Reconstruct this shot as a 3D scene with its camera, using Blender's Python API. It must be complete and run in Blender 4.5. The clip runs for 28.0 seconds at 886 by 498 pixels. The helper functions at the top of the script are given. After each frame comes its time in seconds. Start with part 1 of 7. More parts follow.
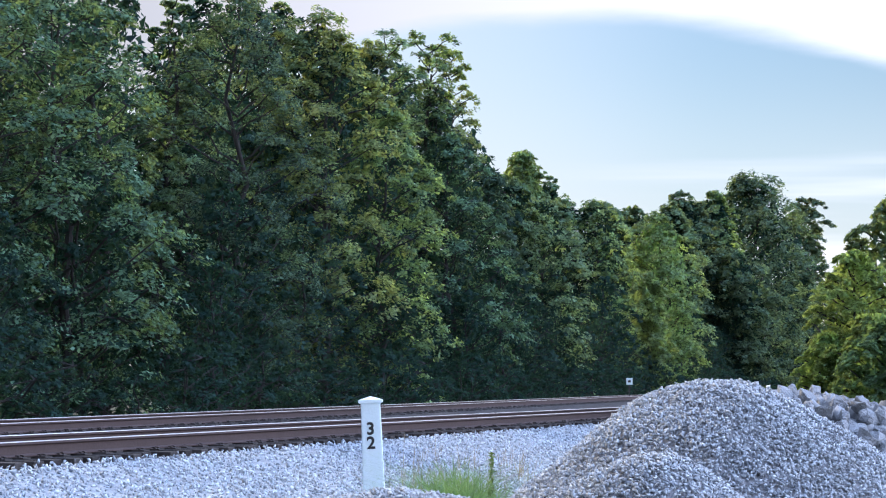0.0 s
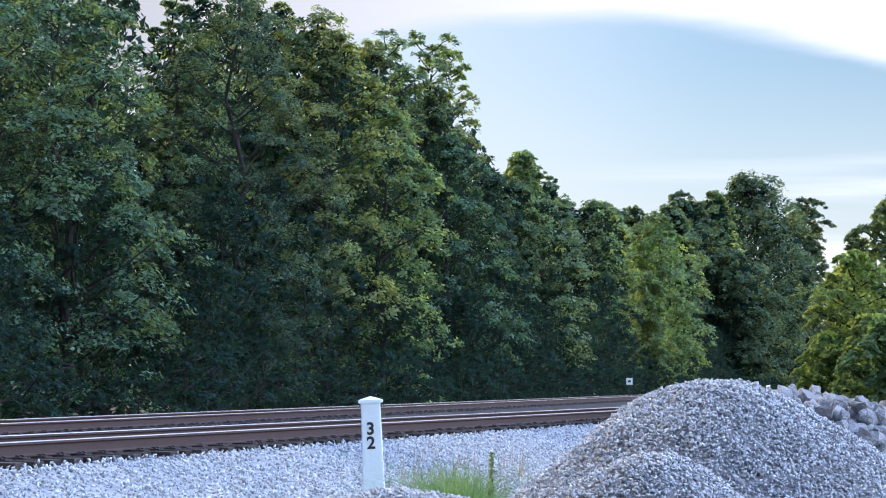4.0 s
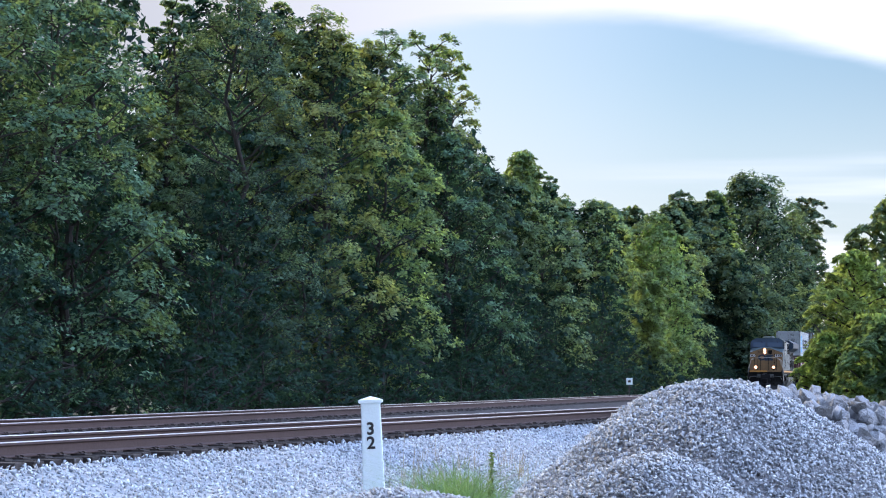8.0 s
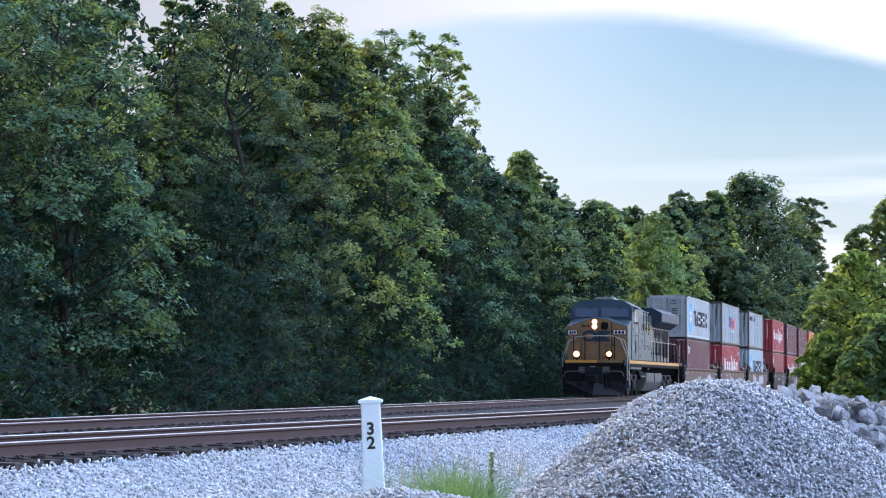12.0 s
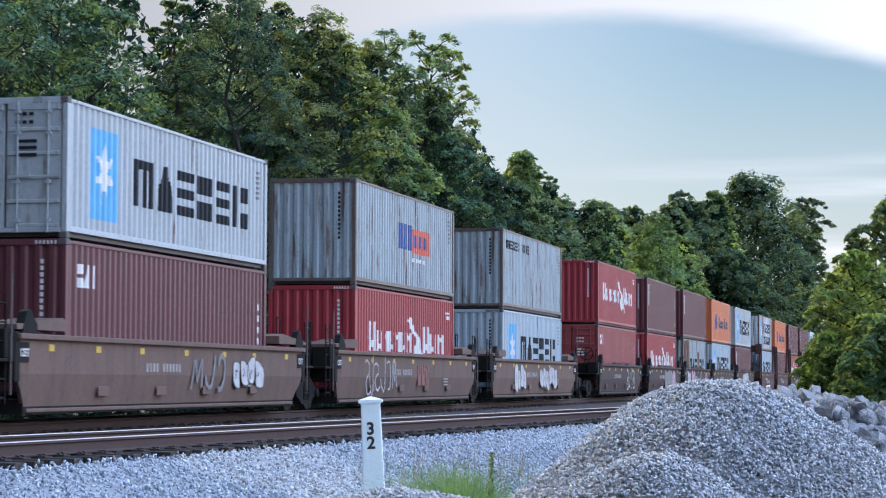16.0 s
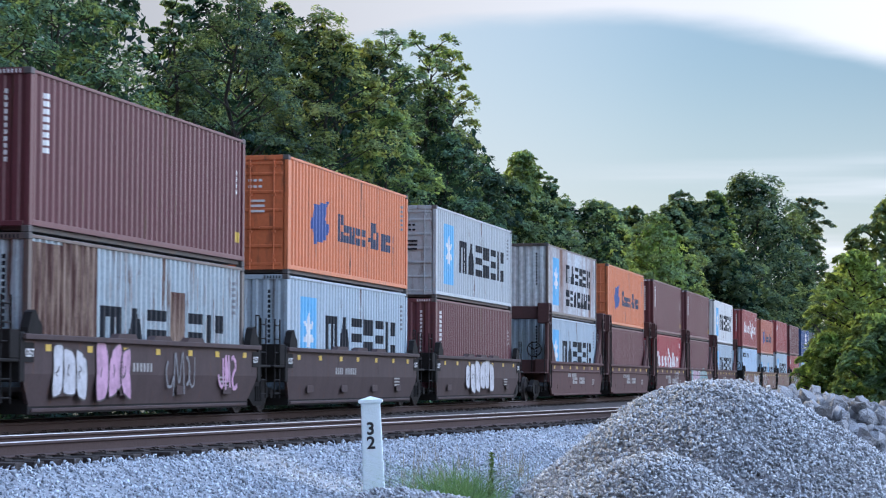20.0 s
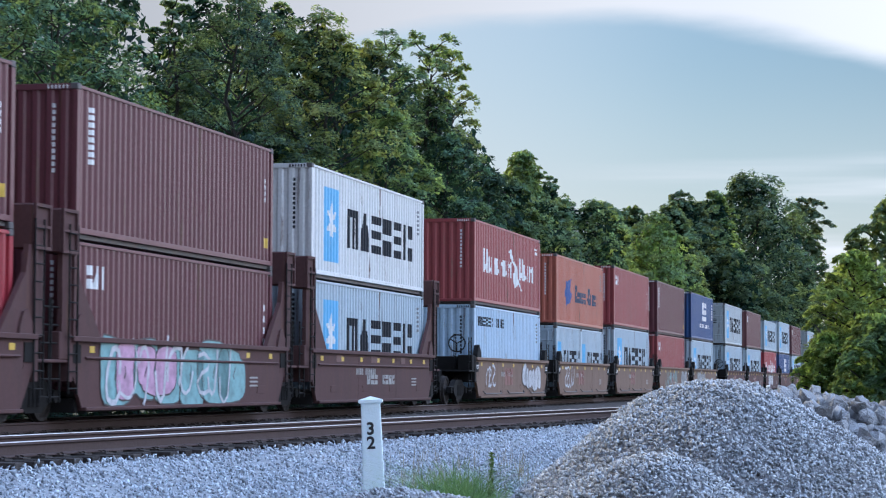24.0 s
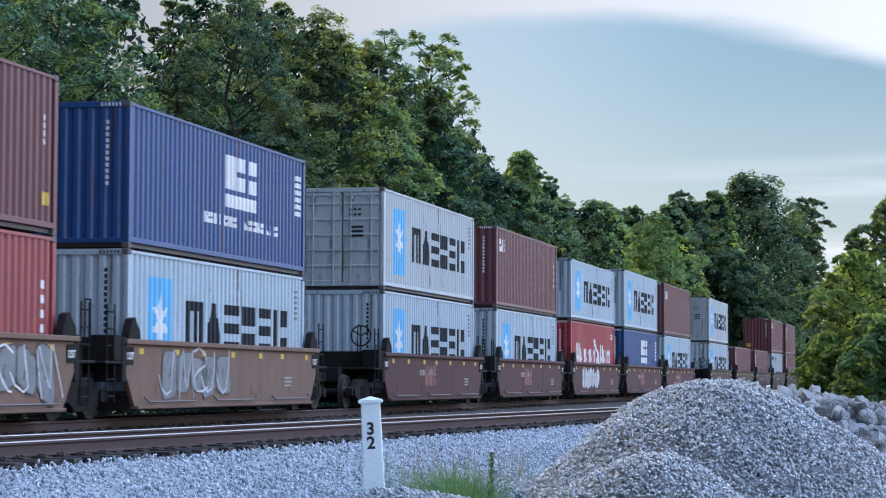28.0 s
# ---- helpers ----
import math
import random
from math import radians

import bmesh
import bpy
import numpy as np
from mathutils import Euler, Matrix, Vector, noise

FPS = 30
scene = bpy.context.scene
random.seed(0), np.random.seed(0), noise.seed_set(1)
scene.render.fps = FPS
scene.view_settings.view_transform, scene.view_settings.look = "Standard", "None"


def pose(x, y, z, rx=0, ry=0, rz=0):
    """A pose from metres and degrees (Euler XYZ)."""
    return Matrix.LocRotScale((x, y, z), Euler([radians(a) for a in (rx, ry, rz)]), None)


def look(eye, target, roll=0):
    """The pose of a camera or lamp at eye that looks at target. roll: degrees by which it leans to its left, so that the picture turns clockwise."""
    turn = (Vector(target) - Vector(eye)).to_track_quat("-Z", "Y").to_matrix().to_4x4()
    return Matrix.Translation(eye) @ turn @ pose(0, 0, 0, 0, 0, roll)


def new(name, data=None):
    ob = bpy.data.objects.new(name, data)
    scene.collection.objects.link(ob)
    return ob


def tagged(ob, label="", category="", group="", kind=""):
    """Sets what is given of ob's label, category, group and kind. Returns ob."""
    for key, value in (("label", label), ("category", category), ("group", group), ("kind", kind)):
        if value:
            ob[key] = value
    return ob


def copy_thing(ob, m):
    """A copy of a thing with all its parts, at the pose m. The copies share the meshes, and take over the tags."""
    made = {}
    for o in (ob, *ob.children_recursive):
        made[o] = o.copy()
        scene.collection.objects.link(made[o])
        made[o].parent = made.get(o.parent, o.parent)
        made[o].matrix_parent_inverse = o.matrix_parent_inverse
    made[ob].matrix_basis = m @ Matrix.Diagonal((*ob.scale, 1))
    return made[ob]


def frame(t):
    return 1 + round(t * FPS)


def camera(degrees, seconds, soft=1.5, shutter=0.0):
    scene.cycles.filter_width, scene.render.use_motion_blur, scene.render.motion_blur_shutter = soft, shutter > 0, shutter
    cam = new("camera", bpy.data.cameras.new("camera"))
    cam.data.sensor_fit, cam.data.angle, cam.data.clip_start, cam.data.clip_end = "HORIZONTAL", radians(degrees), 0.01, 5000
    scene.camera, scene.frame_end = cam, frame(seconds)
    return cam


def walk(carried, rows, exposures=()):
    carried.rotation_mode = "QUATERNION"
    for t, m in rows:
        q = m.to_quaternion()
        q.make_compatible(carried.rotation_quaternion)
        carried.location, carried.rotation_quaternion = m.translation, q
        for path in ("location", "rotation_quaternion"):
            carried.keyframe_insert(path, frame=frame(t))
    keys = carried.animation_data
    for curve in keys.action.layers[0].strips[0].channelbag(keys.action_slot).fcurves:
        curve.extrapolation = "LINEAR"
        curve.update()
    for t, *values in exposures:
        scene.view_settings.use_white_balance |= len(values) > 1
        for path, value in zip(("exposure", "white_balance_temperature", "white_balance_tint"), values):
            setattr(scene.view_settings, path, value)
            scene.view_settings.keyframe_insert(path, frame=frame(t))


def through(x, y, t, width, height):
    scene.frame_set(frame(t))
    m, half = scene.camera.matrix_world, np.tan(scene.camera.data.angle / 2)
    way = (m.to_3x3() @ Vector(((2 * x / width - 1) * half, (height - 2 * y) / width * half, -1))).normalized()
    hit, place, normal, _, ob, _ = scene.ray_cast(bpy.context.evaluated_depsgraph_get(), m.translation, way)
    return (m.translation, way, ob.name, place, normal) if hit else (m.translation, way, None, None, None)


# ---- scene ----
CAM_Z = 1.65                      # eye above the general ground
cam = camera(22.27, 28.0, soft=1.15, shutter=0.12)
EYE = pose(0, 0, CAM_Z, 90 + 3.344, 0, 0) @ pose(0, 0, 0, 0, 0, 0.208)
walk(cam, [(0.0, EYE), (28.0, EYE)], exposures=[(0.0, 0.04, 5240, 16), (12.0, 0.02, 5240, 16), (16.5, -0.22, 5300, 13), (20.5, -0.23, 5260, 12), (22.5, -0.30, 5200, 11), (28.0, -0.31, 5200, 11)])

# ---------------------------------------------------------------- sky and sun
SUN_AZ, SUN_EL = -43.0, 25.0      # degrees left of the view's axis, above the horizon


def make_world():
    w = bpy.data.worlds.new("evening_sky")
    scene.world = w
    w.use_nodes = True
    nt = w.node_tree
    nt.nodes.clear()
    N, L = nt.nodes.new, nt.links.new
    out = N("ShaderNodeOutputWorld")
    bg = N("ShaderNodeBackground")
    sky = N("ShaderNodeTexSky")
    sky.sky_type = "NISHITA"
    sky.sun_disc = False
    sky.sun_elevation = radians(SUN_EL)
    sky.sun_rotation = radians(SUN_AZ)
    sky.altitude = 200
    sky.air_density, sky.dust_density, sky.ozone_density = 1.0, 2.0, 1.5
    # thin high cloud: a long bank that arches over, streaks lower down
    geo = N("ShaderNodeTexCoord")
    sep = N("ShaderNodeSeparateXYZ")
    L(geo.outputs["Generated"], sep.inputs[0])
    def math_node(op, a, b=None, c=None):
        m = N("ShaderNodeMath")
        m.operation = op
        for i, v in enumerate((a, b, c)):
            if v is None:
                continue
            if isinstance(v, (int, float)):
                m.inputs[i].default_value = v
            else:
                L(v, m.inputs[i])
        return m.outputs[0]
    X, Y, Z = sep.outputs
    az = math_node("ARCTAN2", X, Y)
    noise_a = N("ShaderNodeTexNoise")
    mp = N("ShaderNodeMapping")
    mp.inputs["Scale"].default_value = (5.0, 5.0, 22.0)
    L(geo.outputs["Generated"], mp.inputs[0])
    L(mp.outputs[0], noise_a.inputs["Vector"])
    noise_a.inputs["Scale"].default_value = 2.2
    noise_a.inputs["Detail"].default_value = 5
    noise_a.inputs["Roughness"].default_value = 0.55
    wob = math_node("MULTIPLY", math_node("SUBTRACT", noise_a.outputs[0], 0.5), 0.011)
    # arch: the bank's lower edge falls away to either side of its crown
    d = math_node("SUBTRACT", az, 0.050)
    arch = math_node("SUBTRACT", 0.1590, math_node("MULTIPLY", math_node("MULTIPLY", d, d), 1.05))
    above = math_node("SUBTRACT", math_node("ADD", Z, wob), arch)
    def ramp(v, lo, hi):
        r = N("ShaderNodeMapRange")
        r.interpolation_type = "SMOOTHSTEP"
        r.inputs["From Min"].default_value, r.inputs["From Max"].default_value = lo, hi
        L(v, r.inputs["Value"])
        return r.outputs[0]
    bank = math_node("MULTIPLY", ramp(above, -0.004, 0.009), 0.95)
    wisp = N("ShaderNodeTexNoise")
    mw = N("ShaderNodeMapping")
    mw.inputs["Scale"].default_value = (3.0, 3.0, 70.0)
    L(geo.outputs["Generated"], mw.inputs[0])
    L(mw.outputs[0], wisp.inputs["Vector"])
    wisp.inputs["Scale"].default_value = 1.3
    wisp.inputs["Detail"].default_value = 3
    streak = math_node("MULTIPLY", math_node("MULTIPLY", ramp(wisp.outputs[0], 0.44, 0.72), math_node("MULTIPLY", math_node("SUBTRACT", 1.0, ramp(Z, 0.075, 0.110)), ramp(az, 0.02, 0.14))), 0.6)
    sunward = math_node("MULTIPLY", math_node("SUBTRACT", 1.0, ramp(az, -0.03, 0.13)), 0.34)
    low = math_node("ADD", math_node("MULTIPLY", math_node("SUBTRACT", 1.0, ramp(Z, 0.045, 0.150)), 0.34), sunward)
    cover = math_node("MINIMUM", math_node("ADD", math_node("MAXIMUM", bank, streak), low), 1.0)
    cloud = N("ShaderNodeMixRGB")
    L(ramp(Z, 0.18, 0.75), cloud.inputs[0])
    cloud.inputs[1].default_value = (11.4, 10.4, 9.1, 1)
    cloud.inputs[2].default_value = (16.9, 19.9, 25.4, 1)
    mix = N("ShaderNodeMixRGB")
    L(cover, mix.inputs[0])
    hue = N("ShaderNodeMixRGB")
    hue.blend_type = "MULTIPLY"
    hue.inputs[0].default_value = 1.0
    hue.inputs[2].default_value = (1.03, 1.06, 0.965, 1)
    L(sky.outputs[0], hue.inputs[1])
    L(hue.outputs[0], mix.inputs[1])
    # clouds facing the low sun, over on the other side of the sky, are the brightest
    facing = math_node("ADD", math_node("MULTIPLY", X, 0.985), math_node("MULTIPLY", Y, 0.14))
    lit = N("ShaderNodeVectorMath")
    lit.operation = "SCALE"
    L(cloud.outputs[0], lit.inputs[0])
    L(math_node("MAXIMUM", math_node("ADD", 0.58, math_node("MULTIPLY", facing, 1.58)), 0.16), lit.inputs["Scale"])
    L(lit.outputs[0], mix.inputs[2])
    L(mix.outputs[0], bg.inputs[0])
    bg.inputs[1].default_value = 0.11
    L(bg.outputs[0], out.inputs[0])


make_world()
sun_data = bpy.data.lights.new("sun", "SUN")
sun_data.energy, sun_data.angle, sun_data.color = 5.0, radians(0.6), (1.0, 0.80, 0.52)
sun = new("sun", sun_data)
_az, _el = radians(SUN_AZ), radians(SUN_EL)
_to = Vector((math.sin(_az) * math.cos(_el), math.cos(_az) * math.cos(_el), math.sin(_el)))
sun.matrix_world = look(_to * 300, (0, 0, 0))

# ---------------------------------------------------------------- materials
MATS = {}


def mat(name, base, rough=0.6, metal=0.0, vary=0.0, scale=3.0, second=None, bump=0.0, bump_scale=40.0, rnd=0.0, emit=None, spec=0.5, streak=None, island=0.0, rust=0.0):
    """A procedural surface: base colour, large stains towards a second colour, fine grain, bump, and chance from piece to piece."""
    if name in MATS:
        return MATS[name]
    m = bpy.data.materials.new(name)
    m.use_nodes = True
    nt = m.node_tree
    N, L = nt.nodes.new, nt.links.new
    b = nt.nodes["Principled BSDF"]
    b.inputs["Roughness"].default_value = rough
    b.inputs["Metallic"].default_value = metal
    b.inputs["Specular IOR Level"].default_value = spec
    col = (*base, 1)
    tc = N("ShaderNodeTexCoord")
    sock = None
    if vary > 0 or second:
        n1 = N("ShaderNodeTexNoise")
        n1.inputs["Scale"].default_value = scale
        n1.inputs["Detail"].default_value = 6
        n1.inputs["Roughness"].default_value = 0.65
        mp = N("ShaderNodeMapping")
        if streak:
            mp.inputs["Scale"].default_value = streak
        L(tc.outputs["Object"], mp.inputs[0])
        L(mp.outputs[0], n1.inputs["Vector"])
        r = N("ShaderNodeMapRange")
        r.inputs["From Min"].default_value, r.inputs["From Max"].default_value = 0.42, 0.66
        L(n1.outputs[0], r.inputs["Value"])
        mx = N("ShaderNodeMixRGB")
        mx.inputs[1].default_value = col
        mx.inputs[2].default_value = (*(second or [c * (1 - vary) for c in base]), 1)
        mul = N("ShaderNodeMath")
        mul.operation = "MULTIPLY"
        mul.inputs[1].default_value = 1.0 if not second else max(vary, 0.05)
        L(r.outputs[0], mul.inputs[0])
        L(mul.outputs[0], mx.inputs[0])
        sock = mx.outputs[0]
    if vary > 0:
        n2 = N("ShaderNodeTexNoise")
        n2.inputs["Scale"].default_value = scale * 11
        n2.inputs["Detail"].default_value = 3
        L(tc.outputs["Object"], n2.inputs["Vector"])
        hv = N("ShaderNodeHueSaturation")
        mr = N("ShaderNodeMapRange")
        mr.inputs["To Min"].default_value, mr.inputs["To Max"].default_value = 1 - vary * 0.5, 1 + vary * 0.5
        L(n2.outputs[0], mr.inputs["Value"])
        L(mr.outputs[0], hv.inputs["Value"])
        L(sock, hv.inputs["Color"])
        sock = hv.outputs[0]
    if rust > 0:
        n4 = N("ShaderNodeTexNoise")
        n4.inputs["Scale"].default_value = 1.5
        n4.inputs["Detail"].default_value = 8
        n4.inputs["Roughness"].default_value = 0.72
        mp4 = N("ShaderNodeMapping")
        mp4.inputs["Scale"].default_value = (4.2, 4.2, 0.4)
        L(tc.outputs["Object"], mp4.inputs[0])
        L(mp4.outputs[0], n4.inputs["Vector"])
        r4 = N("ShaderNodeMapRange")
        r4.inputs["From Min"].default_value, r4.inputs["From Max"].default_value = 0.66 - 0.12 * rust, 0.76 - 0.10 * rust
        L(n4.outputs[0], r4.inputs["Value"])
        m4 = N("ShaderNodeMixRGB")
        m4.inputs[2].default_value = (0.115, 0.06, 0.04, 1)
        L(r4.outputs[0], m4.inputs[0])
        L(sock, m4.inputs[1])
        sock = m4.outputs[0]
    if rnd > 0 or island > 0:
        hv = N("ShaderNodeHueSaturation")
        src = N("ShaderNodeObjectInfo").outputs["Random"] if rnd > 0 else N("ShaderNodeNewGeometry").outputs["Random Per Island"]
        a = rnd or island
        mr = N("ShaderNodeMapRange")
        mr.inputs["To Min"].default_value, mr.inputs["To Max"].default_value = 1 - a, 1 + a
        L(src, mr.inputs["Value"])
        L(mr.outputs[0], hv.inputs["Value"])
        if sock:
            L(sock, hv.inputs["Color"])
        else:
            hv.inputs["Color"].default_value = col
        sock = hv.outputs[0]
    if sock:
        L(sock, b.inputs["Base Color"])
    else:
        b.inputs["Base Color"].default_value = col
    if bump > 0:
        n3 = N("ShaderNodeTexNoise")
        n3.inputs["Scale"].default_value = bump_scale
        n3.inputs["Detail"].default_value = 5
        L(tc.outputs["Object"], n3.inputs["Vector"])
        bp = N("ShaderNodeBump")
        bp.inputs["Strength"].default_value = bump
        bp.inputs["Distance"].default_value = 0.03
        L(n3.outputs[0], bp.inputs["Height"])
        L(bp.outputs[0], b.inputs["Normal"])
    if emit:
        b.inputs["Emission Color"].default_value = (*emit[0], 1)
        b.inputs["Emission Strength"].default_value = emit[1]
    MATS[name] = m
    return m


def leaf_mat(name, base, back, spread=0.35, through=0.38):
    """Leaves: matt green with a faint gloss, light passing through; colour differs from leaf to leaf and tree to tree."""
    m = bpy.data.materials.new(name)
    m.use_nodes = True
    nt = m.node_tree
    nt.nodes.clear()
    N, L = nt.nodes.new, nt.links.new
    out = N("ShaderNodeOutputMaterial")
    geo = N("ShaderNodeNewGeometry")
    info = N("ShaderNodeObjectInfo")
    tc = N("ShaderNodeTexCoord")
    n1 = N("ShaderNodeTexNoise")
    n1.inputs["Scale"].default_value = 0.45
    n1.inputs["Detail"].default_value = 2
    L(tc.outputs["Object"], n1.inputs["Vector"])
    def varied(col):
        h = N("ShaderNodeHueSaturation")
        h.inputs["Color"].default_value = (*col, 1)
        a = N("ShaderNodeMapRange")
        a.inputs["To Min"].default_value, a.inputs["To Max"].default_value = 1 - spread, 1 + spread
        L(geo.outputs["Random Per Island"], a.inputs["Value"])
        c = N("ShaderNodeMapRange")
        c.inputs["From Min"].default_value, c.inputs["From Max"].default_value = 0.3, 0.7
        c.inputs["To Min"].default_value, c.inputs["To Max"].default_value = 0.75, 1.3
        L(n1.outputs[0], c.inputs["Value"])
        mu = N("ShaderNodeMath")
        mu.operation = "MULTIPLY"
        L(a.outputs[0], mu.inputs[0])
        L(c.outputs[0], mu.inputs[1])
        L(mu.outputs[0], h.inputs["Value"])
        b = N("ShaderNodeMapRange")
        b.inputs["To Min"].default_value, b.inputs["To Max"].default_value = 0.482, 0.515
        L(info.outputs["Random"], b.inputs["Value"])
        L(b.outputs[0], h.inputs["Hue"])
        return h.outputs[0]
    d = N("ShaderNodeBsdfDiffuse")
    t = N("ShaderNodeBsdfTranslucent")
    g = N("ShaderNodeBsdfGlossy")
    g.inputs["Roughness"].default_value = 0.38
    g.inputs["Color"].default_value = (0.7, 0.75, 0.8, 1)
    L(varied(base), d.inputs[0])
    L(varied(back), t.inputs[0])
    m1 = N("ShaderNodeMixShader")
    m1.inputs[0].default_value = through
    L(d.outputs[0], m1.inputs[1])
    L(t.outputs[0], m1.inputs[2])
    m2 = N("ShaderNodeMixShader")
    m2.inputs[0].default_value = 0.009
    L(m1.outputs[0], m2.inputs[1])
    L(g.outputs[0], m2.inputs[2])
    L(m2.outputs[0], out.inputs[0])
    MATS[name] = m
    return m


# near-black: shade inside crowns and at the wood's foot is in this colour
LEAF_PAINTED_SHADE = leaf_mat("leaf_painted_shade", (0.020, 0.045, 0.038), (0.06, 0.11, 0.04), 0.45, 0.35)
LEAF_MID = leaf_mat("leaf_mid", (0.135, 0.220, 0.148), (0.38, 0.44, 0.09), 0.5, 0.42)
LEAF_DEEP = leaf_mat("leaf_deep", (0.094, 0.172, 0.126), (0.25, 0.34, 0.08), 0.55, 0.38)
# warmer, brighter variant of mid: backlit sun glow is put into this colour
LEAF_OLIVE = leaf_mat("leaf_olive", (0.145, 0.225, 0.130), (0.46, 0.50, 0.10), 0.5, 0.5)
LEAF_LIGHT = leaf_mat("leaf_light", (0.150, 0.240, 0.128), (0.38, 0.47, 0.09), 0.45, 0.45)
LEAF_YELLOW = leaf_mat("leaf_yellow", (0.175, 0.262, 0.092), (0.45, 0.53, 0.10), 0.45, 0.5)
LEAF_FINE = leaf_mat("leaf_fine", (0.072, 0.122, 0.094), (0.20, 0.26, 0.08), 0.5, 0.4)
LEAF_SHADE = leaf_mat("leaf_shade", (0.085, 0.140, 0.098), (0.30, 0.34, 0.08), 0.5, 0.4)
GRASS = leaf_mat("grass_blade", (0.15, 0.25, 0.10), (0.24, 0.34, 0.09))
STRAW = leaf_mat("dry_straw", (0.3, 0.25, 0.15), (0.3, 0.25, 0.13))
BARK = mat("bark", (0.036, 0.033, 0.030), 0.9, vary=0.4, scale=4, bump=0.8, bump_scale=14, streak=(1, 1, 0.25))
EARTH = mat("earth", (0.07, 0.075, 0.04), 0.95, vary=0.5, scale=0.6, second=(0.045, 0.06, 0.025), bump=0.6, bump_scale=8)
BALLAST_BED = mat("ballast_bed", (0.38, 0.405, 0.44), 0.9, vary=0.5, scale=6, bump=1.0, bump_scale=22)
FOULED_BED = mat("fouled_bed", (0.095, 0.085, 0.08), 0.95, vary=0.5, scale=4, bump=1.0, bump_scale=22, spec=0.08)
FOULED = mat("fouled_stone", (0.17, 0.16, 0.157), 0.9, vary=0.3, scale=9, island=0.5, spec=0.1)
BALLAST = mat("ballast_stone", (0.505, 0.555, 0.62), 0.85, vary=0.25, scale=9, island=0.4, bump=0.3, bump_scale=60)
PILE_STONE = mat("crushed_stone", (0.545, 0.57, 0.605), 0.88, vary=0.25, scale=9, island=0.3, bump=0.3, bump_scale=60)
# darker than the stones: the shade in their gaps is put into this colour
PILE_BED = mat("pile_bed", (0.32, 0.315, 0.325), 0.95, vary=0.5, scale=9, bump=1.0, bump_scale=25)
BOULDER = mat("limestone_boulder", (0.35, 0.36, 0.38), 0.85, vary=0.4, scale=3.5, second=(0.24, 0.24, 0.25), bump=1.0, bump_scale=9, rnd=0.2)
RAIL_RUST = mat("rail_rust", (0.080, 0.056, 0.052), 0.8, vary=0.35, scale=2, second=(0.06, 0.041, 0.037), bump=0.2, bump_scale=30, spec=0.2)
RAIL_TOP = mat("rail_polished", (0.62, 0.60, 0.60), 0.28, metal=1.0, vary=0.15, scale=5)
TIE_WOOD = mat("tie_wood", (0.045, 0.039, 0.037), 0.9, vary=0.5, scale=3, second=(0.09, 0.08, 0.075), bump=0.7, bump_scale=18, streak=(0.3, 2, 2), rnd=0.3, spec=0.15)
SPIKE = mat("track_iron", (0.05, 0.04, 0.036), 0.75, vary=0.3, scale=6)
WHITE_PAINT = mat("white_paint", (0.80, 0.89, 0.91), 0.6, vary=0.12, scale=5, second=(0.70, 0.78, 0.79), bump=0.15, bump_scale=35)
BLACK_PAINT = mat("black_paint", (0.02, 0.02, 0.022), 0.5)


# ---------------------------------------------------------------- mesh helpers
def finish(name, me, material, parent=None, label="", smooth=False):
    if material is not None:
        me.materials.append(material)
    if smooth:
        me.polygons.foreach_set("use_smooth", [True] * len(me.polygons))
    ob = new(name, me)
    if parent is not None:
        ob.parent = parent
    return tagged(ob, label)


def part(name, bm, material, parent=None, label="", smooth=False):
    me = bpy.data.meshes.new(name)
    bm.to_mesh(me)
    bm.free()
    return finish(name, me, material, parent, label, smooth)


def raw(name, verts, faces, material, parent=None, label="", smooth=False):
    me = bpy.data.meshes.new(name)
    me.from_pydata([tuple(v) for v in verts], [], [tuple(f) for f in faces])
    me.update()
    return finish(name, me, material, parent, label, smooth)


def quads_mesh(name, verts, per, material, parent=None, label=""):
    """Many separate polygons of `per` corners each from one array of corners."""
    verts = np.asarray(verts, dtype=np.float32).reshape(-1, 3)
    n = len(verts) // per
    me = bpy.data.meshes.new(name)
    me.vertices.add(len(verts))
    me.vertices.foreach_set("co", verts.ravel())
    me.loops.add(len(verts))
    me.loops.foreach_set("vertex_index", np.arange(len(verts), dtype=np.int32))
    me.polygons.add(n)
    me.polygons.foreach_set("loop_start", np.arange(0, n * per, per, dtype=np.int32))
    me.update(calc_edges=True)
    return finish(name, me, material, parent, label)


def box(bm, x0, x1, y0, y1, z0, z1, bevel=0.0):
    v = [bm.verts.new((x, y, z)) for z in (z0, z1) for x, y in ((x0, y0), (x1, y0), (x1, y1), (x0, y1))]
    f = [bm.faces.new([v[i] for i in q]) for q in ((3, 2, 1, 0), (4, 5, 6, 7), (0, 1, 5, 4), (1, 2, 6, 5), (2, 3, 7, 6), (3, 0, 4, 7))]
    if bevel > 0:
        es = list({e for q in f for e in q.edges})
        bmesh.ops.bevel(bm, geom=es, offset=bevel, segments=1, affect="EDGES")


def boxes(*specs, bevel=0.0):
    bm = bmesh.new()
    for s in specs:
        box(bm, *s, bevel=bevel)
    return bm


